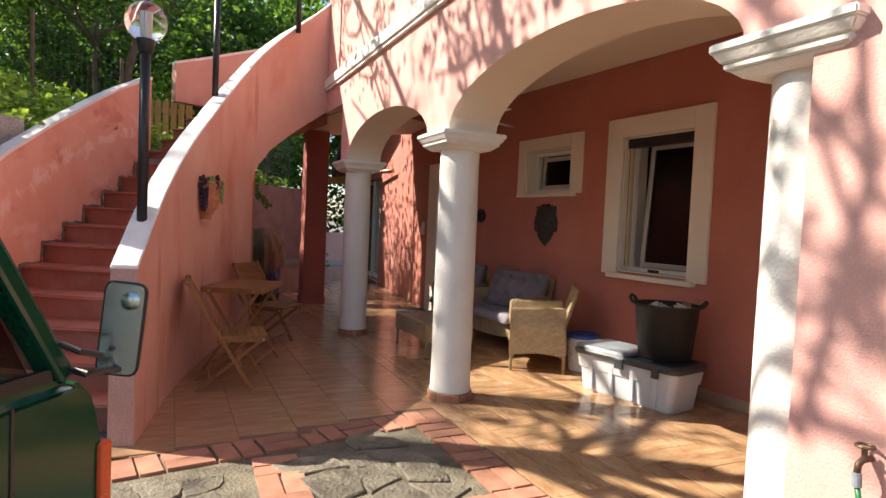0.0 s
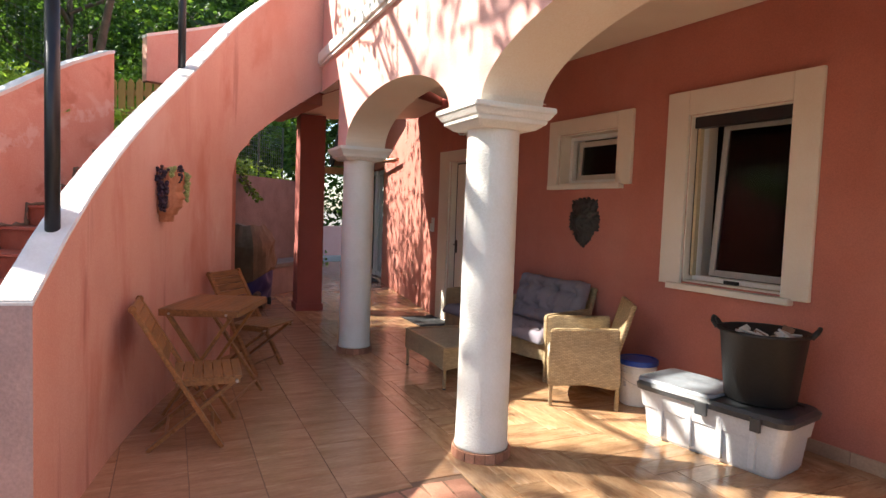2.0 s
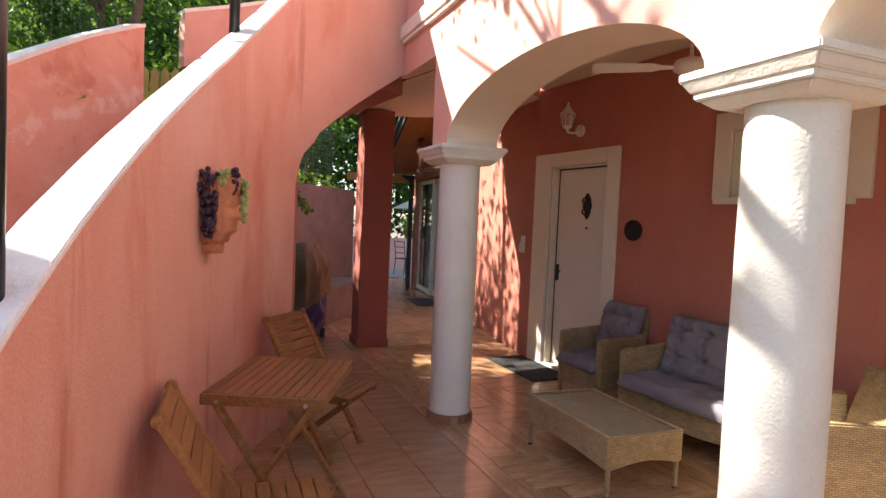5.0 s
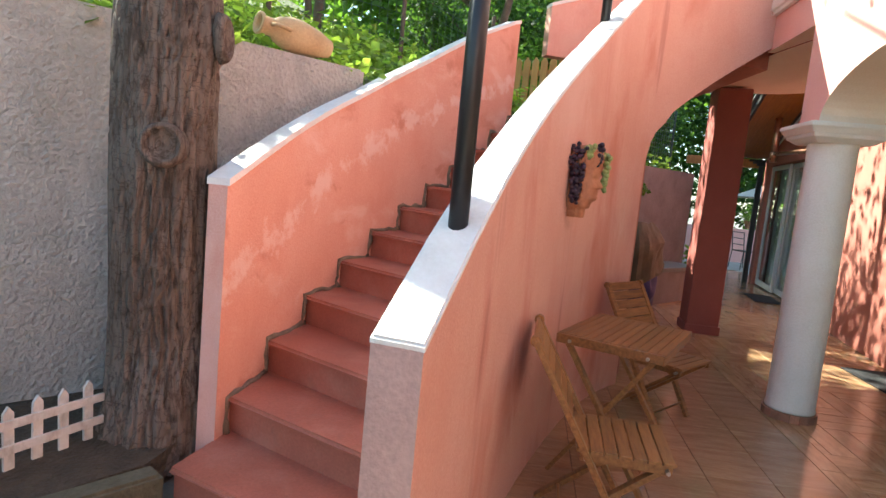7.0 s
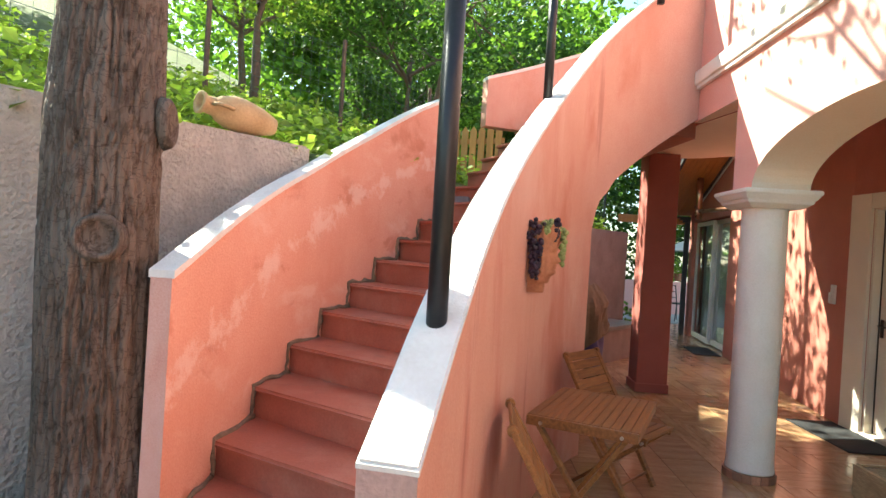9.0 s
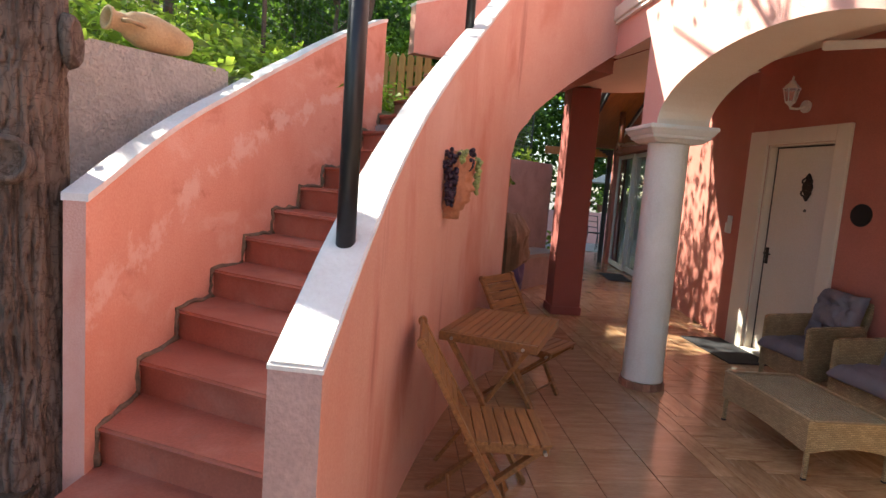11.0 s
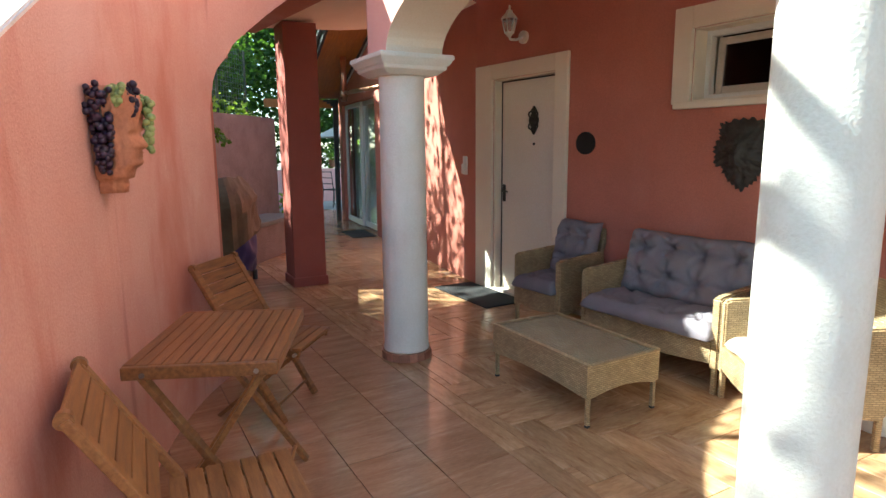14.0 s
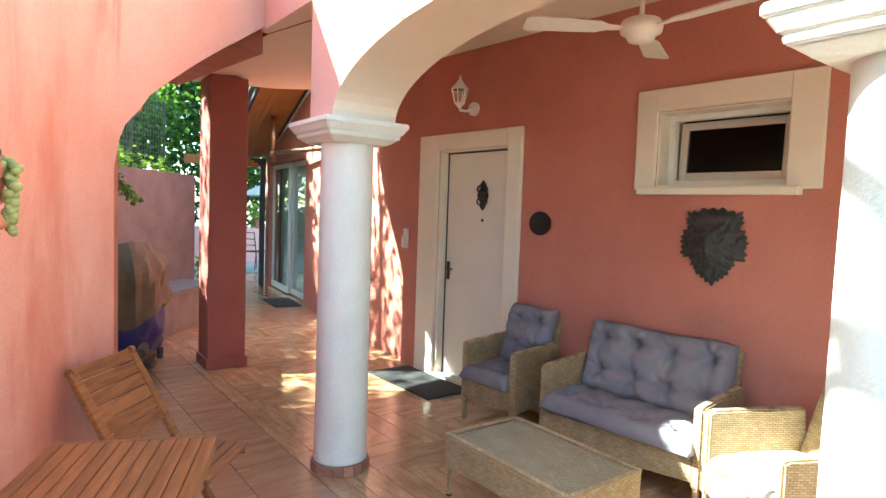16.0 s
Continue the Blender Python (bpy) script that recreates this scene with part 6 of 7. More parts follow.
def over_floor(p):
    """Whether its shadow falls through the arches on to the patio floor."""
    x, y, z = p[0] - 4.62, p[1] - 0.50, p[2]
    t = 3.1 - y
    return -4.2 < x + 0.751 * t < -0.6 and z - 1.157 * t < 2.1


thin = rs_.rand(N_LEAF)
keep = np.array([p[2] > 4.6 and clear_of_stairs(p) and (not over_floor(p) or thin[i] < 0.05) for i, p in enumerate(P_)])
bm = bmesh.new()
for k_, (pts, rs) in enumerate(limbs):
    q = [p + off for p in pts]
    if k_ >= n_first and any(over_floor(p) for p in q):
        continue
    if rs[0] > 0.055 or all(clear_of_stairs(p) for p in q):
        tube(bm, q, rs, 6, False)
part("bough_tangle", bm, M_TWIG, bigtree, smooth=True)
me = leaf_mesh(P_[keep], 0.088, 6)
me.materials.append(M_LEAF)
cr = new("crown", me)
cr.parent = bigtree

# white picket fence in the bed
fe = thing("picket_fence", "low flaking white picket fence in the soil bed", "fence", pose(-4.38, -0.70, 0.075, 0, 0, -21.0))
for k in range(9):
    x = 0.02 + 0.115 * k
    bm = slab_y(bmesh.new(), [(x - 0.021, 0), (x - 0.021, 0.255), (x, 0.285), (x + 0.021, 0.255), (x + 0.021, 0)], -0.007, 0.007, pose(0, 0, 0, rl.uniform(-2, 2), rl.uniform(-2.5, 2.5), 0))
    part("picket", bm, M_PICKET, fe)
for z in (0.085, 0.195):
    part("rail", boxbm(-0.045, 1.02, 0.008, 0.02, z - 0.02, z + 0.02, bevel=0.002), M_PICKET, fe)

# amphora lying on the wall
va_ = thing("amphora", "ochre clay amphora lying on the garden wall", "jar", pose(-5.90, -0.36, 2.195 + 0.125, 0, 0, -42) @ pose(0, 0, 0, 0, 84, 0) @ pose(0, 0, -0.08))
part("jar_body", lathe(bmesh.new(), [(0.03, -0.20), (0.06, -0.19), (0.095, -0.08), (0.115, 0.06), (0.112, 0.14), (0.085, 0.22), (0.06, 0.25), (0.055, 0.32), (0.07, 0.335), (0.075, 0.355), (0.06, 0.36), (0.045, 0.34), (0.045, 0.26)], 30), M_VASE, va_, smooth=True)
for s in (-1, 1):
    part("handle", tube(bmesh.new(), [(0, s * 0.06, 0.29), (0, s * 0.105, 0.27), (0, s * 0.115, 0.22), (0, s * 0.095, 0.17)], 0.014, 8), M_VASE, va_, smooth=True)

# hill behind the retaining walls
EDGE = [((0.5, -6.0), 2.0), ((-2.6, -3.2), 2.12), ((-4.4, -1.6), 2.14), ((-6.25, 0.0), 2.12), ((-7.9, 1.10), 2.2), ((-9.4, 1.75), 2.35), ((-10.6, 2.6), 2.0), ((-11.3, 3.35), 1.9), ((-12.5, 4.5), 1.75), ((-15.0, 4.7), 1.2), ((-21.0, 5.2), 0.8), ((-40, 9), 0.5)]
OUTW = Vector((-0.667, -0.745))
bm = bmesh.new()
DST = (0.12, 0.6, 1.4, 2.5, 4, 6, 9, 13, 20, 40, 120)
rows = []
for i, (p, z) in enumerate(EDGE):
    rowv = []
    for dd in DST:
        h = z + (0.30 * dd if dd < 6 else 1.8 + 0.42 * (min(dd, 20) - 6)) * (1.0 if i < 9 else 0.6)
        x, y = p[0] + OUTW.x * dd, p[1] + OUTW.y * dd
        rowv.append(bm.verts.new((x, y, h - 0.1 + 0.12 * noise.noise(Vector((x * 0.7, y * 0.7, 0))) * min(1, dd))))
    rows.append(rowv)
for a, b in zip(rows, rows[1:]):
    for k in range(len(DST) - 1):
        bm.faces.new((a[k], a[k + 1], b[k + 1], b[k]))
bmesh.ops.subdivide_edges(bm, edges=bm.edges, cuts=2, use_grid_fill=True)
bmesh.ops.recalc_face_normals(bm, faces=bm.faces)
tagged(part("ground_hill", bm, M_GRASS, smooth=True), "green overgrown hillside", "ground", kind="structure")


def hill_z(x, y):
    best = None
    for (p, z), (q, w) in zip(EDGE, EDGE[1:]):
        ab = Vector(q) - Vector(p)
        den = ab.x * OUTW.y - ab.y * OUTW.x
        if abs(den) < 1e-6:
            continue
        rx, ry = x - p[0], y - p[1]
        t = (rx * OUTW.y - ry * OUTW.x) / den
        dd = (ab.x * ry - ab.y * rx) / den
        if -0.001 <= t <= 1.001 and dd >= 0:
            zz = z + (w - z) * t
            best = zz + (0.30 * dd if dd < 6 else 1.8 + 0.42 * (min(dd, 20) - 6)) - 0.1
    return best if best is not None else 2.0


# low plants: one stuff object
rs_ = np.random.RandomState(9)
pts = []
for _ in range(900):
    i = rs_.randint(0, 8)
    (p, z), (q, w) = EDGE[i], EDGE[i + 1]
    f, dd = rs_.rand(), 0.25 + 5.5 * rs_.rand() ** 1.6
    x, y = p[0] + (q[0] - p[0]) * f + OUTW.x * dd, p[1] + (q[1] - p[1]) * f + OUTW.y * dd
    if abs(x + 8.4) < 0.9 and dd < 1.2:
        continue
    z0 = hill_z(x, y)
    hgt = 0.12 + 0.38 * rs_.rand() ** 2
    nl = int(14 + 60 * hgt)
    pp = rs_.normal(size=(nl, 3)) * np.array([0.13, 0.13, 0.0]) + np.array([x, y, z0]) + np.stack([np.zeros(nl), np.zeros(nl), rs_.rand(nl) * hgt], 1)
    pts.append(pp)
me = leaf_mesh(np.vstack(pts), 0.095, 3, up=2.0)
me.materials.append(M_LEAFB)
tagged(new("undergrowth", me), "bright green undergrowth along the slope", "undergrowth", kind="stuff")

# trees on the slope
for k, (x, y, h, sp, lv, sz, mt, lab) in enumerate((
        (-9.8, -1.4, 2.7, 1.5, 4000, 0.085, M_LEAFB, "bushy light green fig tree on the slope"),
        (-12.9, -2.6, 3.3, 2.3, 5000, 0.10, M_LEAF, "broad-leaved tree on the slope"),
        (-9.6, -5.2, 3.0, 1.7, 4000, 0.10, M_LEAF, "twisted broad-leaved tree behind the fence"),
        (-15.2, 0.4, 3.4, 2.6, 7000, 0.11, M_LEAFD, "dark green tree behind the stairs"),
        (-6.4, -6.6, 2.6, 1.5, 3500, 0.10, M_LEAFB, "light green tree uphill"),
        (-22.0, -5.0, 6.0, 3.2, 7000, 0.13, M_LEAFD, "tall dark tree at the wood's edge"),
        (-14.5, -9.0, 3.6, 3.2, 7000, 0.13, M_LEAF, "tall tree at the wood's edge"),
        (-8.5, -11.5, 4.6, 3.2, 6000, 0.13, M_LEAFD, "tall dark tree uphill"),
        (-2.5, -10.0, 6.0, 3.0, 5000, 0.13, M_LEAF, "tall tree uphill beside the wall"),
        (-17.0, 3.0, 2.6, 1.8, 6000, 0.11, M_LEAF, "leafy tree over the barbecue corner"),
        (-22.5, 3.2, 2.4, 1.6, 4500, 0.12, M_LEAFD, "dark leafy tree beyond the terrace"),
        (-25.0, 10.5, 6.5, 3.2, 7000, 0.14, M_LEAF, "leafy tree beyond the terrace wall"),
        (-27.0, 15.0, 7.0, 3.4, 6000, 0.15, M_LEAFD, "leafy tree far beyond the terrace"),
        (-23.5, 0.0, 4.6, 2.6, 6000, 0.15, M_LEAFD, "tall dark tree far uphill"))):
    tree("tree", lab, (x, y, hill_z(x, y)), h, sp, 40 + k, lv, sz, mt, 0.04 + 0.011 * h, blob=0.30, crown_fill=lv // 3)
# unseen slender tree above the upper path, added to dapple the entrance wall
st = thing("tree", "unseen slender tree added to dapple the entrance wall", "tree", pose(-11.7, 0.9, hill_z(-11.7, 0.9)))
part("trunk", tube(bmesh.new(), [(0, 0, -0.3), (0.05, 0.1, 1.2), (0.1, 0.3, 2.3), (0.3, 0.6, 3.2)], [0.08, 0.07, 0.055, 0.03], 9), M_TWIG, st, smooth=True)
bm = bmesh.new()
cen = np.array([0.45, 0.85, 5.75 - hill_z(-11.7, 0.9)])
ends = rs_.normal(size=(16, 3)) * np.array([0.75, 0.6, 0.55]) + cen
for q in ends:
    a = Vector((0.1, 0.3, 2.3)).lerp(Vector((0.3, 0.6, 3.2)), rs_.rand())
    m_ = a.lerp(Vector(q), 0.5) + Vector(rs_.normal(size=3) * 0.12)
    tube(bm, [a, m_, Vector(q)], [0.02, 0.012, 0.006], 5, False)
part("bough_tangle", bm, M_TWIG, st, smooth=True)
me = leaf_mesh(ends[rs_.randint(0, 16, 760)] + rs_.normal(size=(760, 3)) * 0.42, 0.11, 31)
me.materials.append(M_LEAF)
c_ = new("crown", me)
c_.parent = st

# far woods, one stuff object
pts = []
for k in range(210):
    a = rs_.uniform(radians(120), radians(285))
    d_ = rs_.uniform(24, 46)
    low = radians(208) < a < radians(258)               # woods towards the sun kept low and far, so they cast no shade
    d_ = max(d_, 34) if low else d_
    x, y = -6 + d_ * math.cos(a), d_ * math.sin(a)
    z = hill_z(x, y) + 2
    h = rs_.uniform(5, 9) + (6.0 if a < radians(205) else 1.0)
    h = min(h, 5.5) if low else h
    q = rs_.normal(size=(560, 3)); q /= np.linalg.norm(q, axis=1)[:, None]
    lump = 1 + 0.35 * np.sin(q[:, :1] * 5 + k) * np.cos(q[:, 2:] * 6)
    pts.append(q * rs_.uniform(0.45, 1, (560, 1)) * lump * np.array([2.8, 2.8, h * 0.6]) + np.array([x, y, z + h * 0.45]))
me = leaf_mesh(np.vstack(pts), 0.5, 8)
me.materials.append(M_LEAF)
tagged(new("far_woods", me), "dense green woods up the hillside", "woods", kind="stuff")

# dense hedge bank beyond the barbecue corner and the terrace
hp_ = []
for _ in range(52000):
    f = rs_.rand()
    x, y = (-12.8 - 14.0 * f, 3.9 + 1.6 * f) if f < 0.6 else (-23.0 - 2.0 * (f - 0.6), 4.5 + 28 * (f - 0.6))
    o = abs(rs_.normal()) * 0.9
    x, y = x + OUTW.x * (0.4 + o) + rs_.normal() * 0.2, y + OUTW.y * (0.4 + o) + rs_.normal() * 0.2
    top = (4.3 if f < 0.6 else 8.5) + 1.0 * noise.noise(Vector((x * 0.6, y * 0.6, 2))) + 0.8 * o
    hp_.append((x, y, 0.3 + top * rs_.rand() ** 0.7))
me = leaf_mesh(np.array(hp_), 0.19, 17)
me.materials.append(M_LEAFD)
tagged(new("hedge", me), "dense dark green hedge along the terrace", "hedge", kind="stuff")

# wire fence on the slope
wf = thing("wire_fence", "sagging green wire fence along the slope", "wire fence")
FP = [(-4.2, -4.2), (-6.2, -2.6), (-7.8, -1.3), (-9.4, -0.2), (-11.0, 0.9)]
FP = [Vector((x, y, hill_z(x, y))) for x, y in FP]
for p in FP:
    part("fence_post", tube(bmesh.new(), [p - Vector((0, 0, 0.2)), p + Vector((0, 0, 1.35))], 0.028, 8), M_TWIG, wf)
for k in range(8):
    bm = bmesh.new()
    for a, b in zip(FP, FP[1:]):
        z = Vector((0, 0, 0.12 + 0.16 * k))
        tube(bm, [a + z, a.lerp(b, 0.5) + z - Vector((0, 0, 0.03)), b + z], 0.003, 4, False)
    part("strand", bm, M_WIRE, wf)
bm = bmesh.new()
for a, b in zip(FP, FP[1:]):
    for k in range(14):
        q = a.lerp(b, k / 14)
        tube(bm, [q + Vector((0, 0, 0.1)), q + Vector((0, 0, 1.26))], 0.002, 4, False)
part("mesh_wire", bm, M_WIRE, wf)

# yellow picket gate at the gap in the stair wall
yf = thing("timber_fence", "yellow-stained timber picket fence by the upper path", "fence", pose(-10.2, 1.20, 2.42, 0, 0, 62))
for k in range(13):
    x = -0.75 + 0.125 * k
    part("picket", slab_y(bmesh.new(), [(x - 0.045, 0), (x - 0.045, 0.72), (x, 0.78), (x + 0.045, 0.72), (x + 0.045, 0)], -0.01, 0.01), M_YWOOD, yf)
for z in (0.18, 0.58):
    part("rail", boxbm(-0.82, 0.82, 0.011, 0.04, z - 0.035, z + 0.035), M_YWOOD, yf)

# ---- barbecue corner beyond the arch ----
M_MAUVE = mat("mauve_grey_render", (0.30, 0.262, 0.265), (0.22, 0.19, 0.195), 0.92, scale=4, bump=0.6, fine=50, bump_dist=0.02, stain=(0.15, 0.13, 0.125), stain_amt=0.4)
line_wall("wall_bbq", "grey rendered garden wall behind the barbecue", (-12.55, 4.45), (-10.5, 2.45), 0.2, -0.1, 1.98, M_MAUVE)
line_wall("wall_bbq_end", "grey rendered garden wall under the stairs", (-10.45, 2.5), (-7.6, 1.15), 0.2, -0.1, 2.02, M_MAUVE)
M_COVER = mat("olive_brown_tarpaulin", (0.17, 0.135, 0.085), (0.11, 0.085, 0.052), 0.55, scale=5, bump=0.5, fine=16)
M_NAVY = mat("dark_blue_plastic", (0.045, 0.05, 0.20), (0.03, 0.033, 0.13), 0.45, scale=6, bump=0.1)
M_COUNTER = mat("grey_green_stone_slab", (0.22, 0.24, 0.23), (0.15, 0.17, 0.16), 0.35, scale=6, bump=0.1)
cn = thing("stone_bench", "low masonry bench with a grey-green stone slab", "bench", pose(-10.62, 3.42, 0, 0, 0, 136.5))
part("bench_base", boxbm(-1.75, 1.1, -0.36, 0.12, 0, 0.46), M_MAUVE, cn)
part("slab", boxbm(-1.78, 1.12, -0.40, 0.14, 0.461, 0.52, bevel=0.008), M_COUNTER, cn, "grey-green stone slab")
bq = thing("covered_barbecue", "barbecue under a creased olive tarpaulin", "barbecue", pose(-9.44, 2.90, 0, 0, 0, 40))
bm = bmesh.new()
ns, nz = 34, 13
rows = []
for j in range(nz + 1):
    f = j / nz
    rowv = []
    for i in range(ns):
        a = 2 * math.pi * i / ns
        ca, sa = math.cos(a), math.sin(a)
        sq = 1 / max(abs(ca), abs(sa)) ** 0.55
        w = 0.43 * (1 - 0.06 * f - 1.25 * max(0, f - 0.62) ** 1.25)
        fold = 0.13 * abs(noise.noise(Vector((ca * 2.1, sa * 2.1, f * 1.8)))) + 0.06 * noise.noise(Vector((ca * 5, sa * 5, f * 4)))
        hem = 0.47 + 0.10 * math.sin(2 * a + 0.6) + 0.05 * noise.noise(Vector((ca * 3, sa * 3, 5)))
        rr_ = w * sq * (1.02 - fold)
        rowv.append(bm.verts.new((rr_ * ca, rr_ * 0.80 * sa, hem + (1.17 - hem) * f + 0.05 * f * noise.noise(Vector((ca * 1.6, sa * 1.6, 7))))))
    rows.append(rowv)
for a, b in zip(rows, rows[1:]):
    for k in range(ns):
        bm.faces.new((a[k], a[(k + 1) % ns], b[(k + 1) % ns]))
        bm.faces.new((a[k], b[(k + 1) % ns], b[k]))
bm.faces.new(rows[-1]); bm.faces.new(rows[0][::-1])
part("tarpaulin", bm, M_COVER, bq, "creased olive tarpaulin")
bm = bmesh.new()
rows = []
for j in range(15):
    f = j / 14
    rowv = []
    for i in range(48):
        a = 2 * math.pi * i / 48
        ca, sa = math.cos(a), math.sin(a)
        rr_ = 0.37 / max(abs(ca), abs(sa)) ** 0.6 * (0.90 + 0.12 * math.sin(math.pi * f) + 0.10 * noise.noise(Vector((ca * 3.5, sa * 3.5, f * 3))))
        rowv.append(bm.verts.new((rr_ * ca, rr_ * 0.78 * sa, 0.10 + 0.50 * f)))
    rows.append(rowv)
for a, b in zip(rows, rows[1:]):
    for k in range(48):
        bm.faces.new((a[k], a[(k + 1) % 48], b[(k + 1) % 48], b[k]))
bm.faces.new(rows[-1]); bm.faces.new(rows[0][::-1])
part("plastic_wrap", bm, M_NAVY, bq, "rumpled dark blue plastic wrap", True)
for s in (-1, 1):
    for t in (-1, 1):
        part("foot", tube(bmesh.new(), [(0.3 * s, 0.2 * t, 0), (0.3 * s, 0.2 * t, 0.11)], 0.03, 10), M_BLACK, bq)
lg = thing("firewood", "small heap of dark firewood beside the barbecue", "firewood", pose(-8.98, 2.97, 0))
for k in range(7):
    a = rl.uniform(0, 3.1)
    z = 0.05 + 0.075 * (k // 3)
    part("log", tube(bmesh.new(), [(0.03 * k - 0.1 - 0.14 * math.cos(a), -0.14 * math.sin(a), z), (0.03 * k - 0.1, 0.01, z + 0.012), (0.03 * k - 0.1 + 0.14 * math.cos(a), 0.14 * math.sin(a), z)], [0.045, 0.05, 0.042], 9), M_TWIG, lg)
mf = thing("mesh_fence", "pale wire mesh fence above the grey garden wall", "wire fence")
ma_, mb_ = Vector((-12.6, 4.2, 1.9)), Vector((-10.75, 2.4, 1.9))
for k in range(4):
    q = ma_.lerp(mb_, k / 3)
    part("fence_post", tube(bmesh.new(), [q - Vector((0, 0, 0.3)), q + Vector((0, 0, 1.15))], 0.02, 8), M_WIRE, mf)
bm = bmesh.new()
for k in range(15):
    z = Vector((0, 0, 0.08 + 0.075 * k))
    tube(bm, [ma_ + z, mb_ + z], 0.0022, 4, False)
for k in range(36):
    q = ma_.lerp(mb_, k / 35)
    tube(bm, [q + Vector((0, 0, 0.05)), q + Vector((0, 0, 1.14))], 0.0022, 4, False)
part("mesh_wire", bm, M_LEADG, mf)
# trailing plant on that wall
tp = thing("trailing_plant", "wispy plant trailing over the grey wall", "plant", pose(-11.0, 2.98, 1.98))
bm = bmesh.new()
lp = []
for k in range(7):
    pts_ = [Vector((0.04 * k + rl.uniform(-0.05, 0.05), 0.0, 0.02))]
    for j in range(6):
        pts_.append(pts_[-1] + Vector((0.05 + rl.uniform(-0.05, 0.05), 0.04 + rl.uniform(-0.02, 0.04), 0.03 if j == 0 else -0.085)))
    tube(bm, pts_, 0.005, 5, False)
    lp += pts_[1:] * 4
part("stems", bm, M_TWIG, tp)
me = leaf_mesh(np.array([tuple(p) for p in lp]) + rs_.normal(size=(len(lp), 3)) * 0.03, 0.06, 12)
me.materials.append(M_LEAF)
c_ = new("leaves", me)
c_.parent = tp

# far terrace: low pink wall, chair, pots, parasol
line_wall("wall_terrace", "low pink terrace wall", (-19.6, 13.5), (-18.6, 6.4), 0.2, -0.09, 0.92, M_FACADE)
M_PALE = mat("pale_terrace_paving", (0.46, 0.43, 0.38), (0.36, 0.335, 0.29), 0.85, scale=2.5, bump=0.4, fine=60)
bm = boxbm(-22, -16.4, 3.5, 14.5, -0.088, -0.004)
tagged(part("floor_terrace", bm, M_PALE), "sunlit pale terrace paving", "floor", kind="structure")
mc = thing("metal_chair", "slim dark metal terrace chair", "chair", pose(-16.9, 7.55, 0, 0, 0, 110))
for s in (-1, 1):
    part("leg", tube(bmesh.new(), [(0.2, 0.2 * s, 0), (0.18, 0.19 * s, 0.44)], 0.012, 8), M_BLACK, mc)
    part("back_leg", tube(bmesh.new(), [(-0.24, 0.2 * s, 0), (-0.19, 0.19 * s, 0.44), (-0.26, 0.19 * s, 0.92)], 0.012, 8), M_BLACK, mc)
part("seat", boxbm(-0.2, 0.2, -0.2, 0.2, 0.43, 0.455, bevel=0.008), M_BRASS, mc)
for k in range(3):
    part("back_rail", tube(bmesh.new(), [(-0.21 - 0.02 * k, -0.19, 0.6 + 0.15 * k), (-0.21 - 0.02 * k, 0.19, 0.6 + 0.15 * k)], 0.01, 6), M_BLACK, mc)
um = thing("parasol", "faded pink parasol far out on the terrace", "parasol", pose(-21.0, 10.0, 0))
part("pole", tube(bmesh.new(), [(0, 0, 0), (0, 0, 2.35)], 0.025, 8), M_TEAK, um)
part("canopy", lathe(bmesh.new(), [(1.25, 1.85), (1.26, 1.87), (0.65, 2.15), (0.05, 2.38), (0.02, 2.36), (0.6, 2.1)], 8), M_CUSHW, um, "faded fabric canopy")
for k, (x, y) in enumerate(((-19.3, 8.6), (-19.25, 9.3), (-12.75, 4.95))):
    z = 0.93 if k < 2 else 0.0
    pt = thing("flower_pot", "terracotta pot with a leafy plant", "flower pot", pose(x, y, z), "terracotta pots")
    part("pot", lathe(bmesh.new(), [(0.09, 0), (0.13, 0.2), (0.145, 0.2), (0.145, 0.24), (0.12, 0.24), (0.11, 0.2)], 20), M_TERRA, pt)
    me = leaf_mesh(rs_.normal(size=(160, 3)) * 0.13 + np.array([0, 0, 0.38]), 0.10, 20 + k)
    me.materials.append(M_LEAFB)
    c_ = new("foliage", me)
    c_.parent = pt

# ---- tap and hose on the pink wall ----
M_TAP = mat("tarnished_tap_brass", (0.20, 0.13, 0.075), (0.13, 0.085, 0.05), 0.5, metal=0.7, scale=12, bump=0.1)
M_HOSE = mat("green_garden_hose", (0.03, 0.20, 0.07), (0.02, 0.15, 0.05), 0.4, scale=12, bump=0.05)
tm = FM @ pose(5.935, -0.202, 0.75) @ Matrix.Scale(0.72, 4)
tp_ = thing("garden_tap", "old brass tap with a green hose on the pink wall", "tap", tm)
part("spout", tube(bmesh.new(), [(0, 0.0, 0.0), (0, -0.06, 0.0), (0, -0.085, -0.012), (0, -0.092, -0.05)], 0.013, 10), M_TAP, tp_, smooth=True)
part("valve", tube(bmesh.new(), [(0, -0.05, 0.0), (0, -0.05, 0.05)], 0.011, 10), M_TAP, tp_)
part("wheel", tube(bmesh.new(), [(0.032 * math.cos(a), -0.05 + 0.032 * math.sin(a), 0.055) for a in [2 * math.pi * k / 14 for k in range(15)]], 0.006, 6, False), M_TAP, tp_)
part("connector", tube(bmesh.new(), [(0, -0.092, -0.045), (0.004, -0.094, -0.10)], 0.018, 12), M_LIDL, tp_, "grey hose connector")
part("hose", tube(bmesh.new(), [(0.004, -0.094, -0.09), (0.02, -0.10, -0.15), (0.07, -0.11, -0.20), (0.16, -0.11, -0.23), (0.28, -0.10, -0.30), (0.36, -0.09, -0.45), (0.38, -0.10, -0.72)], 0.011, 10), M_HOSE, tp_, "green rubber hose", True)
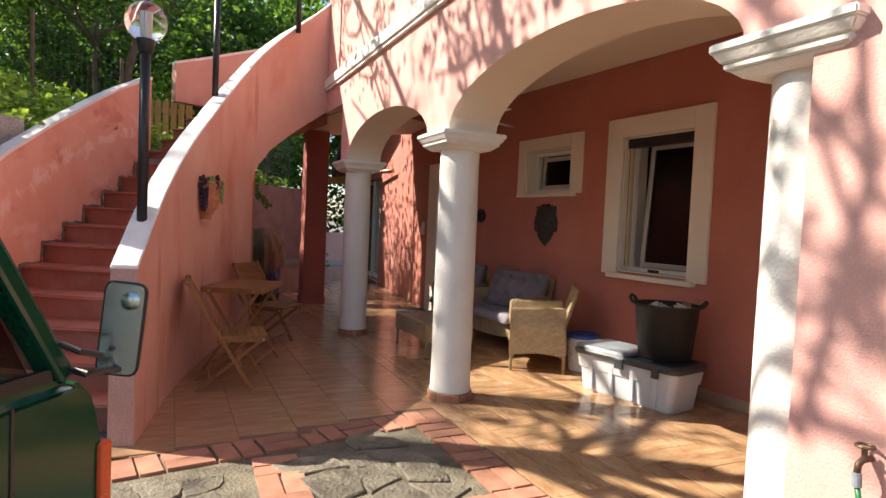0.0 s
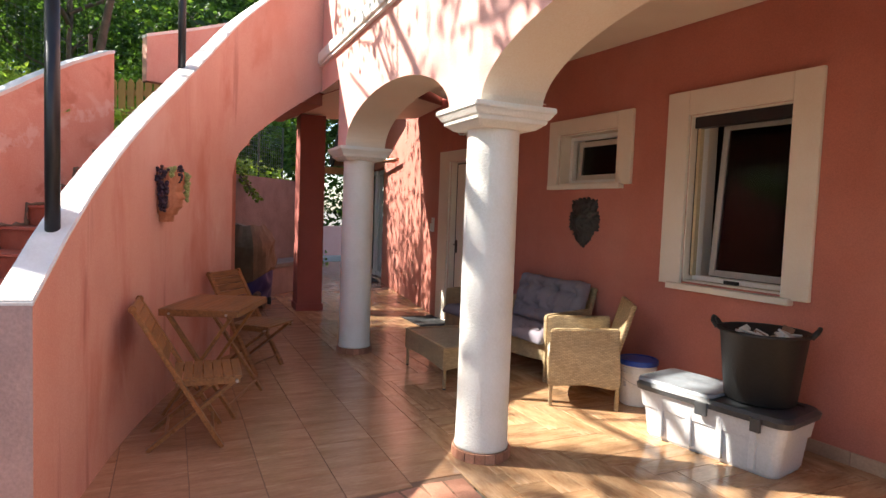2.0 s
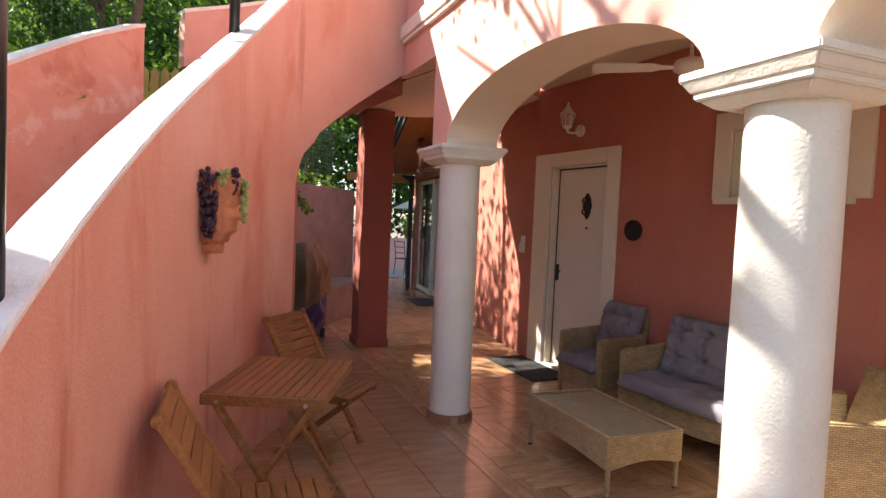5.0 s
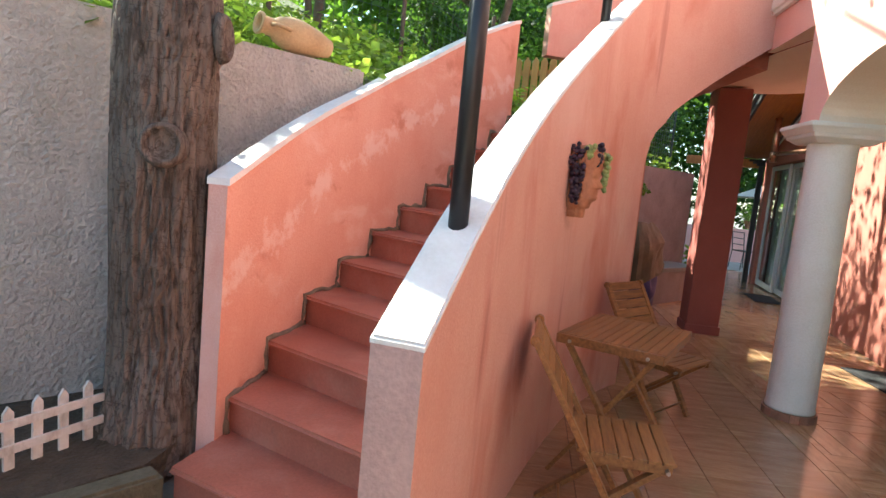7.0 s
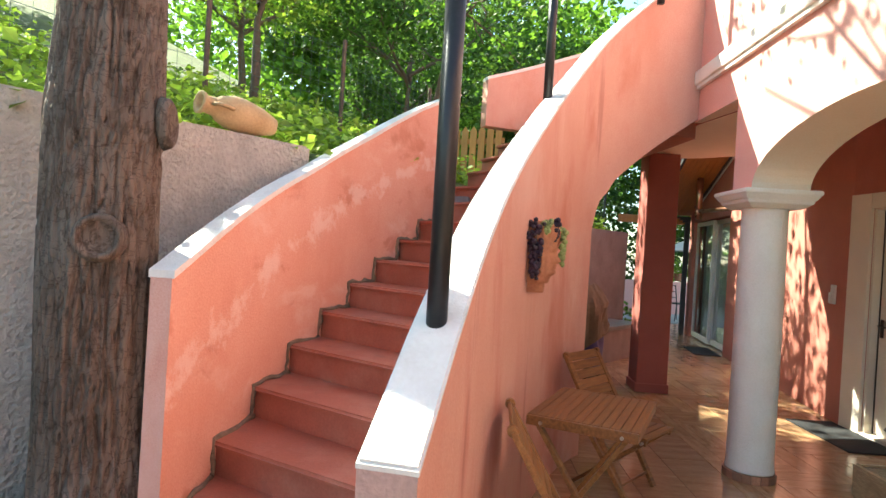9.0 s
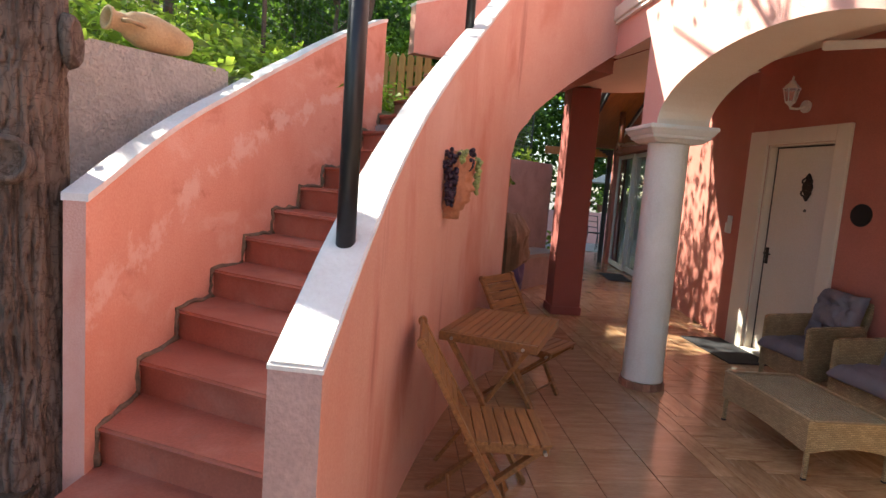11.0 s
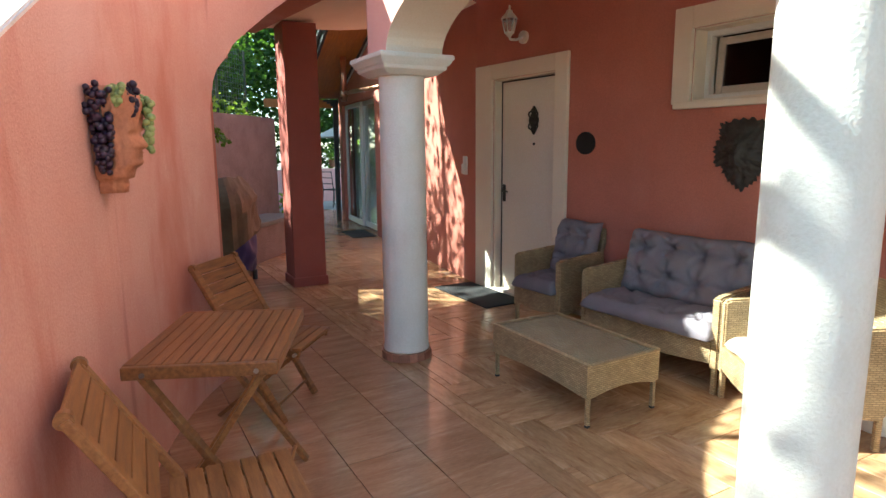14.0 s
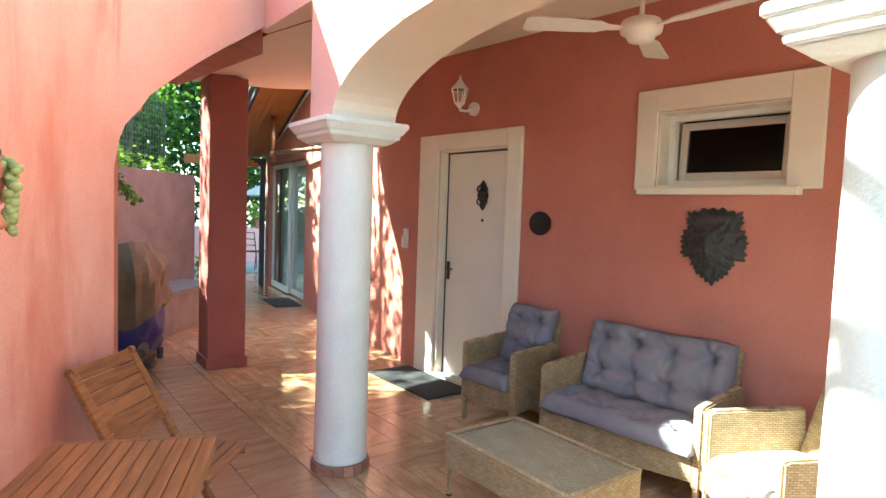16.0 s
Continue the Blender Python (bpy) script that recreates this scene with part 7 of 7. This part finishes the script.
M_RED = mat("red_plastic", (0.42, 0.025, 0.02), (0.34, 0.02, 0.016), 0.35, scale=6, bump=0.04)
bs = thing("basin", "red plastic basin standing by the column", "basin", pose(-0.78, 2.33, -0.01))
part("shell", lathe(bmesh.new(), [(0.13, 0), (0.135, 0.01), (0.17, 0.14), (0.185, 0.15), (0.185, 0.158), (0.165, 0.155), (0.125, 0.02)], 30), M_RED, bs, smooth=True)

# ---- green vehicle at the start ----
M_GREEN = mat("dark_green_car_paint", (0.003, 0.05, 0.026), (0.003, 0.04, 0.021), 0.14, scale=3, bump=0.0, spec=0.4)
M_ORANGE = mat("orange_indicator_lens", (0.50, 0.085, 0.02), (0.42, 0.07, 0.016), 0.25, scale=9, bump=0.0)
M_MIRROR = mat("mirror_glass", (0.55, 0.60, 0.60), (0.40, 0.45, 0.45), 0.2, metal=1.0, bump=0.02, fine=160)
CARM = Matrix(((-0.80, -0.60, 0, -1.13), (0.60, -0.80, 0, 0.80), (0, 0, 1, -0.02), (0, 0, 0, 1)))   # x forward, y to its left
van = thing("utility_van", "small dark green utility van with a square cab", "van", CARM)


def side_loft(poly, y0, y1, bev=0.0):
    bm = slab_y(bmesh.new(), poly, y0, y1)
    if bev:
        bmesh.ops.bevel(bm, geom=[e for e in bm.edges if e.calc_face_angle(0) > 0.6], offset=bev, segments=3, affect="EDGES")
    return bm


part("body", side_loft([(0.0, 0.28), (0.03, 0.45), (0.02, 0.70), (-0.03, 0.90), (-0.10, 0.97), (-1.9, 0.97), (-1.9, 0.28)], 0.0, 1.25, 0.03), M_GREEN, van, "dark green lower body")
for y in (0.02, 1.17):
    part("pillar", bar(bmesh.new(), (-0.12, y + 0.03, 0.965), (-0.50, y + 0.07, 1.62), 0.05, 0.07, (0, 1, 0), 0.012), M_GREEN, van)
    part("rear_pillar", bar(bmesh.new(), (-1.15, y + 0.03, 0.965), (-1.15, y + 0.07, 1.62), 0.06, 0.08, (0, 1, 0), 0.012), M_GREEN, van)
part("cab_roof", boxbm(-1.22, -0.48, 0.05, 1.20, 1.60, 1.66, bevel=0.025), M_GREEN, van)
part("side_window", side_loft([(-0.20, 0.985), (-0.53, 1.59), (-1.11, 1.59), (-1.11, 0.985)], 0.055, 0.062), M_GLASSD, van, "dark side window")
part("window_rubber", bar(bmesh.new(), (-0.16, 0.04, 0.985), (-1.12, 0.04, 0.985), 0.02, 0.03), M_BLACK, van, "black window rubber")
part("windscreen", side_loft([(-0.125, 0.985), (-0.50, 1.60), (-0.51, 1.60), (-0.135, 0.985)], 0.11, 1.14), M_GLASSD, van)
part("seat", boxbm(-1.05, -0.62, 0.2, 1.05, 0.975, 1.30, bevel=0.04), M_BLACK, van, "black seat back")
part("door_seam", boxbm(-0.31, -0.302, -0.003, 0.002, 0.34, 0.95), M_BLACK, van)
part("indicator", boxbm(-0.045, 0.0, -0.012, 0.03, 0.58, 0.78, bevel=0.008), M_ORANGE, van, "orange indicator lens")
for x in (-0.35, -1.55):
    wv = part("wheel", tube(bmesh.new(), [(x, 0.03, 0.25), (x, 0.16, 0.25)], 0.24, 24), M_RUBBER, van, "black tyre")
    part("rim", tube(bmesh.new(), [(x, 0.02, 0.25), (x, 0.06, 0.25)], 0.13, 20), M_LIDL, wv)
VI = CARM.inverted()
mp_ = VI @ Vector((-1.07, 0.825, 1.062))
arm = bmesh.new()
tube(arm, [(-0.12, 0.02, 0.99), (-0.13, -0.035, 0.985), mp_ + Vector((-0.05, 0.02, -0.10)), mp_ + Vector((0.0, 0.0, -0.105))], 0.009, 8)
tube(arm, [(-0.15, 0.02, 1.06), (-0.15, -0.03, 1.045), mp_ + Vector((-0.05, 0.02, -0.06))], 0.008, 8)
ma = part("mirror_arm", arm, M_BLACK, van, "black tubular mirror arm")
vd = (VI.to_3x3() @ Vector((0.93, -0.36, -0.02))).normalized()     # way the glass faces
mm = Matrix.Translation(mp_) @ vd.to_track_quat("Z", "Y").to_matrix().to_4x4() @ pose(0, 0, 0, 0, 0, -6)
bm = bmesh.new()
loft(bm, [(rounded(0.038, 0.105, 0.022), -0.032), (rounded(0.050, 0.121, 0.025), -0.01), (rounded(0.052, 0.123, 0.025), 0.006), (rounded(0.048, 0.119, 0.023), 0.007)])
bmesh.ops.transform(bm, matrix=mm, verts=bm.verts)
mh = part("mirror_housing", bm, M_BLACK, van, "black mirror housing")
bm = loft(bmesh.new(), [(rounded(0.047, 0.118, 0.021), 0.0075), (rounded(0.046, 0.117, 0.021), 0.011)])
bmesh.ops.transform(bm, matrix=mm, verts=bm.verts)
part("mirror_glass", bm, M_MIRROR, mh, "dusty mirror glass")
bm = lathe(bmesh.new(), [(0.024, 0.0115), (0.023, 0.018), (0.012, 0.022), (0.002, 0.023)], 20, (0.016, 0.075, 0))
bmesh.ops.transform(bm, matrix=mm, verts=bm.verts)
part("spot_mirror", bm, M_MIRROR, mh, "small round blind-spot mirror")

# ---- floor pieces, last in the file ----
_piece = {}


def piece(name, w, h, t, material, parent, m, key=None):
    """A bevelled rectangular piece on shared mesh data."""
    k = (name, round(w, 3), round(h, 3))
    if k not in _piece:
        bm = bmesh.new()
        e = 0.0015
        lo = [bm.verts.new((sx * w / 2, sy * h / 2, -t)) for sx, sy in ((-1, -1), (1, -1), (1, 1), (-1, 1))]
        mid = [bm.verts.new((sx * w / 2, sy * h / 2, -e)) for sx, sy in ((-1, -1), (1, -1), (1, 1), (-1, 1))]
        hi = [bm.verts.new((sx * (w / 2 - e), sy * (h / 2 - e), 0)) for sx, sy in ((-1, -1), (1, -1), (1, 1), (-1, 1))]
        bm.faces.new(hi)
        for A, B in ((lo, mid), (mid, hi)):
            for i in range(4):
                bm.faces.new((A[i], A[(i + 1) % 4], B[(i + 1) % 4], B[i]))
        me = bpy.data.meshes.new(name)
        bm.to_mesh(me)
        bm.free()
        me.materials.append(material)
        _piece[k] = me
    ob = new(name, _piece[k])
    ob.parent = parent
    ob.matrix_basis = m
    return ob


rng = random.Random(7)
# square tiles between stair wall and columns, and on past the pillar
T = 0.36
V0 = -0.185


def brick_edge(v):
    """Where the tiles end against the brick edging, which runs a little askew."""
    return 2.95 + (-0.176 - v) * 0.165


def inside_wall(x, y):
    """On the patio side of the stair wall."""
    if x < -6.5:
        return y > 2.2
    return y > float(np.interp(-x, [-c.x for c in OUT], [c.y for c in OUT])) - 0.25


UL, UR, VB, VT = -4.5, 6.0, V0 + 0.13, 2.6
for j in range(0, 12):
    v = V0 - T * (j + 0.5)
    for i in range(0, 34):
        u = brick_edge(v) - 0.02 - T * (i + 0.5)
        c = uv(u, v)
        if not inside_wall(c.x, c.y) or c.y < 0.8:
            continue
        piece("tile", T - 0.0038, T - 0.001, 0.012, M_TILE, floor_ob, FM @ pose(u, v, rng.uniform(-0.0008, 0.0008), 0, 0, 90 + 180 * rng.choice((0, 1))))
for i in range(0, 16):
    for j in range(0, 9):
        u, v = UL - T * (i + 0.5), V0 + T * (j + 0.5)
        c = uv(u, v)
        if c.y > WALL_Y + (-7.6 - c.x) * 0.215 + 0.3:
            continue
        piece("tile", T - 0.0038, T - 0.001, 0.012, M_TILE, floor_ob, FM @ pose(u, v, rng.uniform(-0.0008, 0.0008), 0, 0, 90 + 180 * rng.choice((0, 1))))
# plank border, then planks in herringbone up to the house wall
u = UL
while u < UR:
    wide = 0.05 if u > 2.6 else 0.0                     # wider against the brick edging
    piece("border_plank", 0.597, 0.127 + wide, 0.012, M_PLANK, floor_ob, FM @ pose(u + 0.3, V0 + 0.065 - wide / 2, 0.001))
    u += 0.6
W, N = 0.16, 4


def plank(u0, u1, v0, v1, turn):
    u0, u1, v0, v1 = max(u0, UL), min(u1, UR), max(v0, VB), min(v1, VT)
    if u1 - u0 < 0.02 or v1 - v0 < 0.02:
        return
    c = uv((u0 + u1) / 2, (v0 + v1) / 2)
    if c.y > WALL_Y + 0.02 + max(0.0, -7.6 - c.x) * 0.215:
        return
    w, h = (u1 - u0 - 0.003, v1 - v0 - 0.003)
    m = FM @ pose((u0 + u1) / 2, (v0 + v1) / 2, rng.uniform(0, 0.0012), 0, 0, 90 if turn else 0)
    piece("floor_plank", h if turn else w, w if turn else h, 0.012, M_PLANK, floor_ob, m)


for a in range(-70, 90):
    for b in range(-12, 12):
        ou, ov = (a + 2 * N * b) * W, a * W
        if ov > VT + 1 or ov < VB - 1 or ou > UR + 1 or ou < UL - 1:
            continue
        plank(ou, ou + N * W, ov, ov + W, False)
        plank(ou, ou + W, ov + W, ov + W + N * W, True)
M_MORTAR = mat("rough_grey_mortar", (0.22, 0.185, 0.13), (0.10, 0.085, 0.055), 0.95, scale=8, bump=0.8, fine=50, bump_dist=0.02)
# brick edging: pairs laid in turn along the patio's edge
paving = tagged(part("pavement", prism(bmesh.new(), [(-3.4, -0.4), (2.5, -0.4), tuple(uv(9.0, -0.3).xy), (-3.0, 2.93), (-3.06, 0.75), (-3.4, 0.7)], -0.085, -0.020), M_MORTAR), "crazy paving of grey stones and red bricks", "pavement", kind="structure")
BL, BW = 0.263, 0.128


def brick(x, y, turn):
    piece("brick", BL - 0.014, BW - 0.014, 0.03, M_BRICK, paving, pose(x, y, rng.uniform(-0.006, -0.001), rng.uniform(-0.6, 0.6), rng.uniform(-0.6, 0.6), turn + rng.uniform(-1.5, 1.5)))


def pair(cx, cy, ang, flip):
    d = Vector((math.cos(radians(ang)), math.sin(radians(ang))))
    n = Vector((-d.y, d.x))
    for k in (-0.5, 0.5):
        if flip:
            c = Vector((cx, cy)) + n * BW * k
            brick(c.x, c.y, ang)
        else:
            c = Vector((cx, cy)) + d * BW * k
            brick(c.x, c.y, ang + 90)


fa = math.degrees(FA)
for k in range(8):
    q = Vector((brick_edge(-0.50), -0.50)) + Vector((0.1627, -0.9867)) * (0.135 + 0.265 * k) + Vector((0.9867, 0.1627)) * 0.135
    c = uv(q.x, q.y)
    pair(c.x, c.y, fa - 80.6, k % 2)
for k in range(10):
    c = uv(3.13 + 0.265 * k, -0.37)
    pair(c.x, c.y, fa, (k + 1) % 2)
for k in range(7):
    pair(-2.60 + 0.25 * k, 1.62 - 0.03 * k, -6, k % 2)
for k in range(4):
    pair(-1.72 + 0.01 * k, 1.84 + 0.25 * k, 88, k % 2)
# irregular stones filling the rest
cells = []
G = 0.255
for i in range(-1, 20):
    for j in range(0, 13):
        cells.append((-2.70 + G * i, -0.25 + G * j, i, j))
jit = {}


def corner(i, j):
    if (i, j) not in jit:
        jit[i, j] = (-2.85 + G * i + rng.uniform(-0.095, 0.095), -0.40 + G * j + rng.uniform(-0.10, 0.10))
    return jit[i, j]


def near_bricks(c):
    pl = FM.inverted() @ Vector((c[0], c[1], 0))
    if pl.y > -0.58 and pl.x > 3.0 or pl.x < brick_edge(pl.y) + 0.36:
        return True
    if -2.75 < c[0] < -0.95 and abs(c[1] - (1.62 - 0.12 * (c[0] + 2.6))) < 0.17:
        return True
    return abs(c[0] + 1.70) < 0.16 and 1.7 < c[1] < 2.7


for _, _, i, j in cells:
    ps = [corner(i, j), corner(i + 1, j), corner(i + 1, j + 1), corner(i, j + 1)]
    c = (sum(p[0] for p in ps) / 4, sum(p[1] for p in ps) / 4)
    if near_bricks(c) or c[1] > 2.6:
        continue
    ring = []
    for a, b in zip(ps, ps[1:] + ps[:1]):
        ring.append((a[0] + 0.28 * (b[0] - a[0]) * 0.4, a[1] + 0.28 * (b[1] - a[1]) * 0.4))
        ring.append(((a[0] + b[0]) / 2 + rng.uniform(-0.02, 0.02), (a[1] + b[1]) / 2 + rng.uniform(-0.02, 0.02)))
    ring = [(c[0] + (x - c[0]) * 0.985, c[1] + (y - c[1]) * 0.985) for x, y in ring]
    bm = bmesh.new()
    h = rng.uniform(-0.012, 0.002)
    lo = [bm.verts.new((x, y, -0.05)) for x, y in ring]
    mid = [bm.verts.new((x, y, h - 0.008)) for x, y in ring]
    hi = [bm.verts.new((c[0] + (x - c[0]) * 0.93, c[1] + (y - c[1]) * 0.93, h)) for x, y in ring]
    bm.faces.new(hi)
    for A, B in ((lo, mid), (mid, hi)):
        for k in range(8):
            bm.faces.new((A[k], A[(k + 1) % 8], B[(k + 1) % 8], B[k]))
    part("paving_stone", bm, M_STONE, paving)
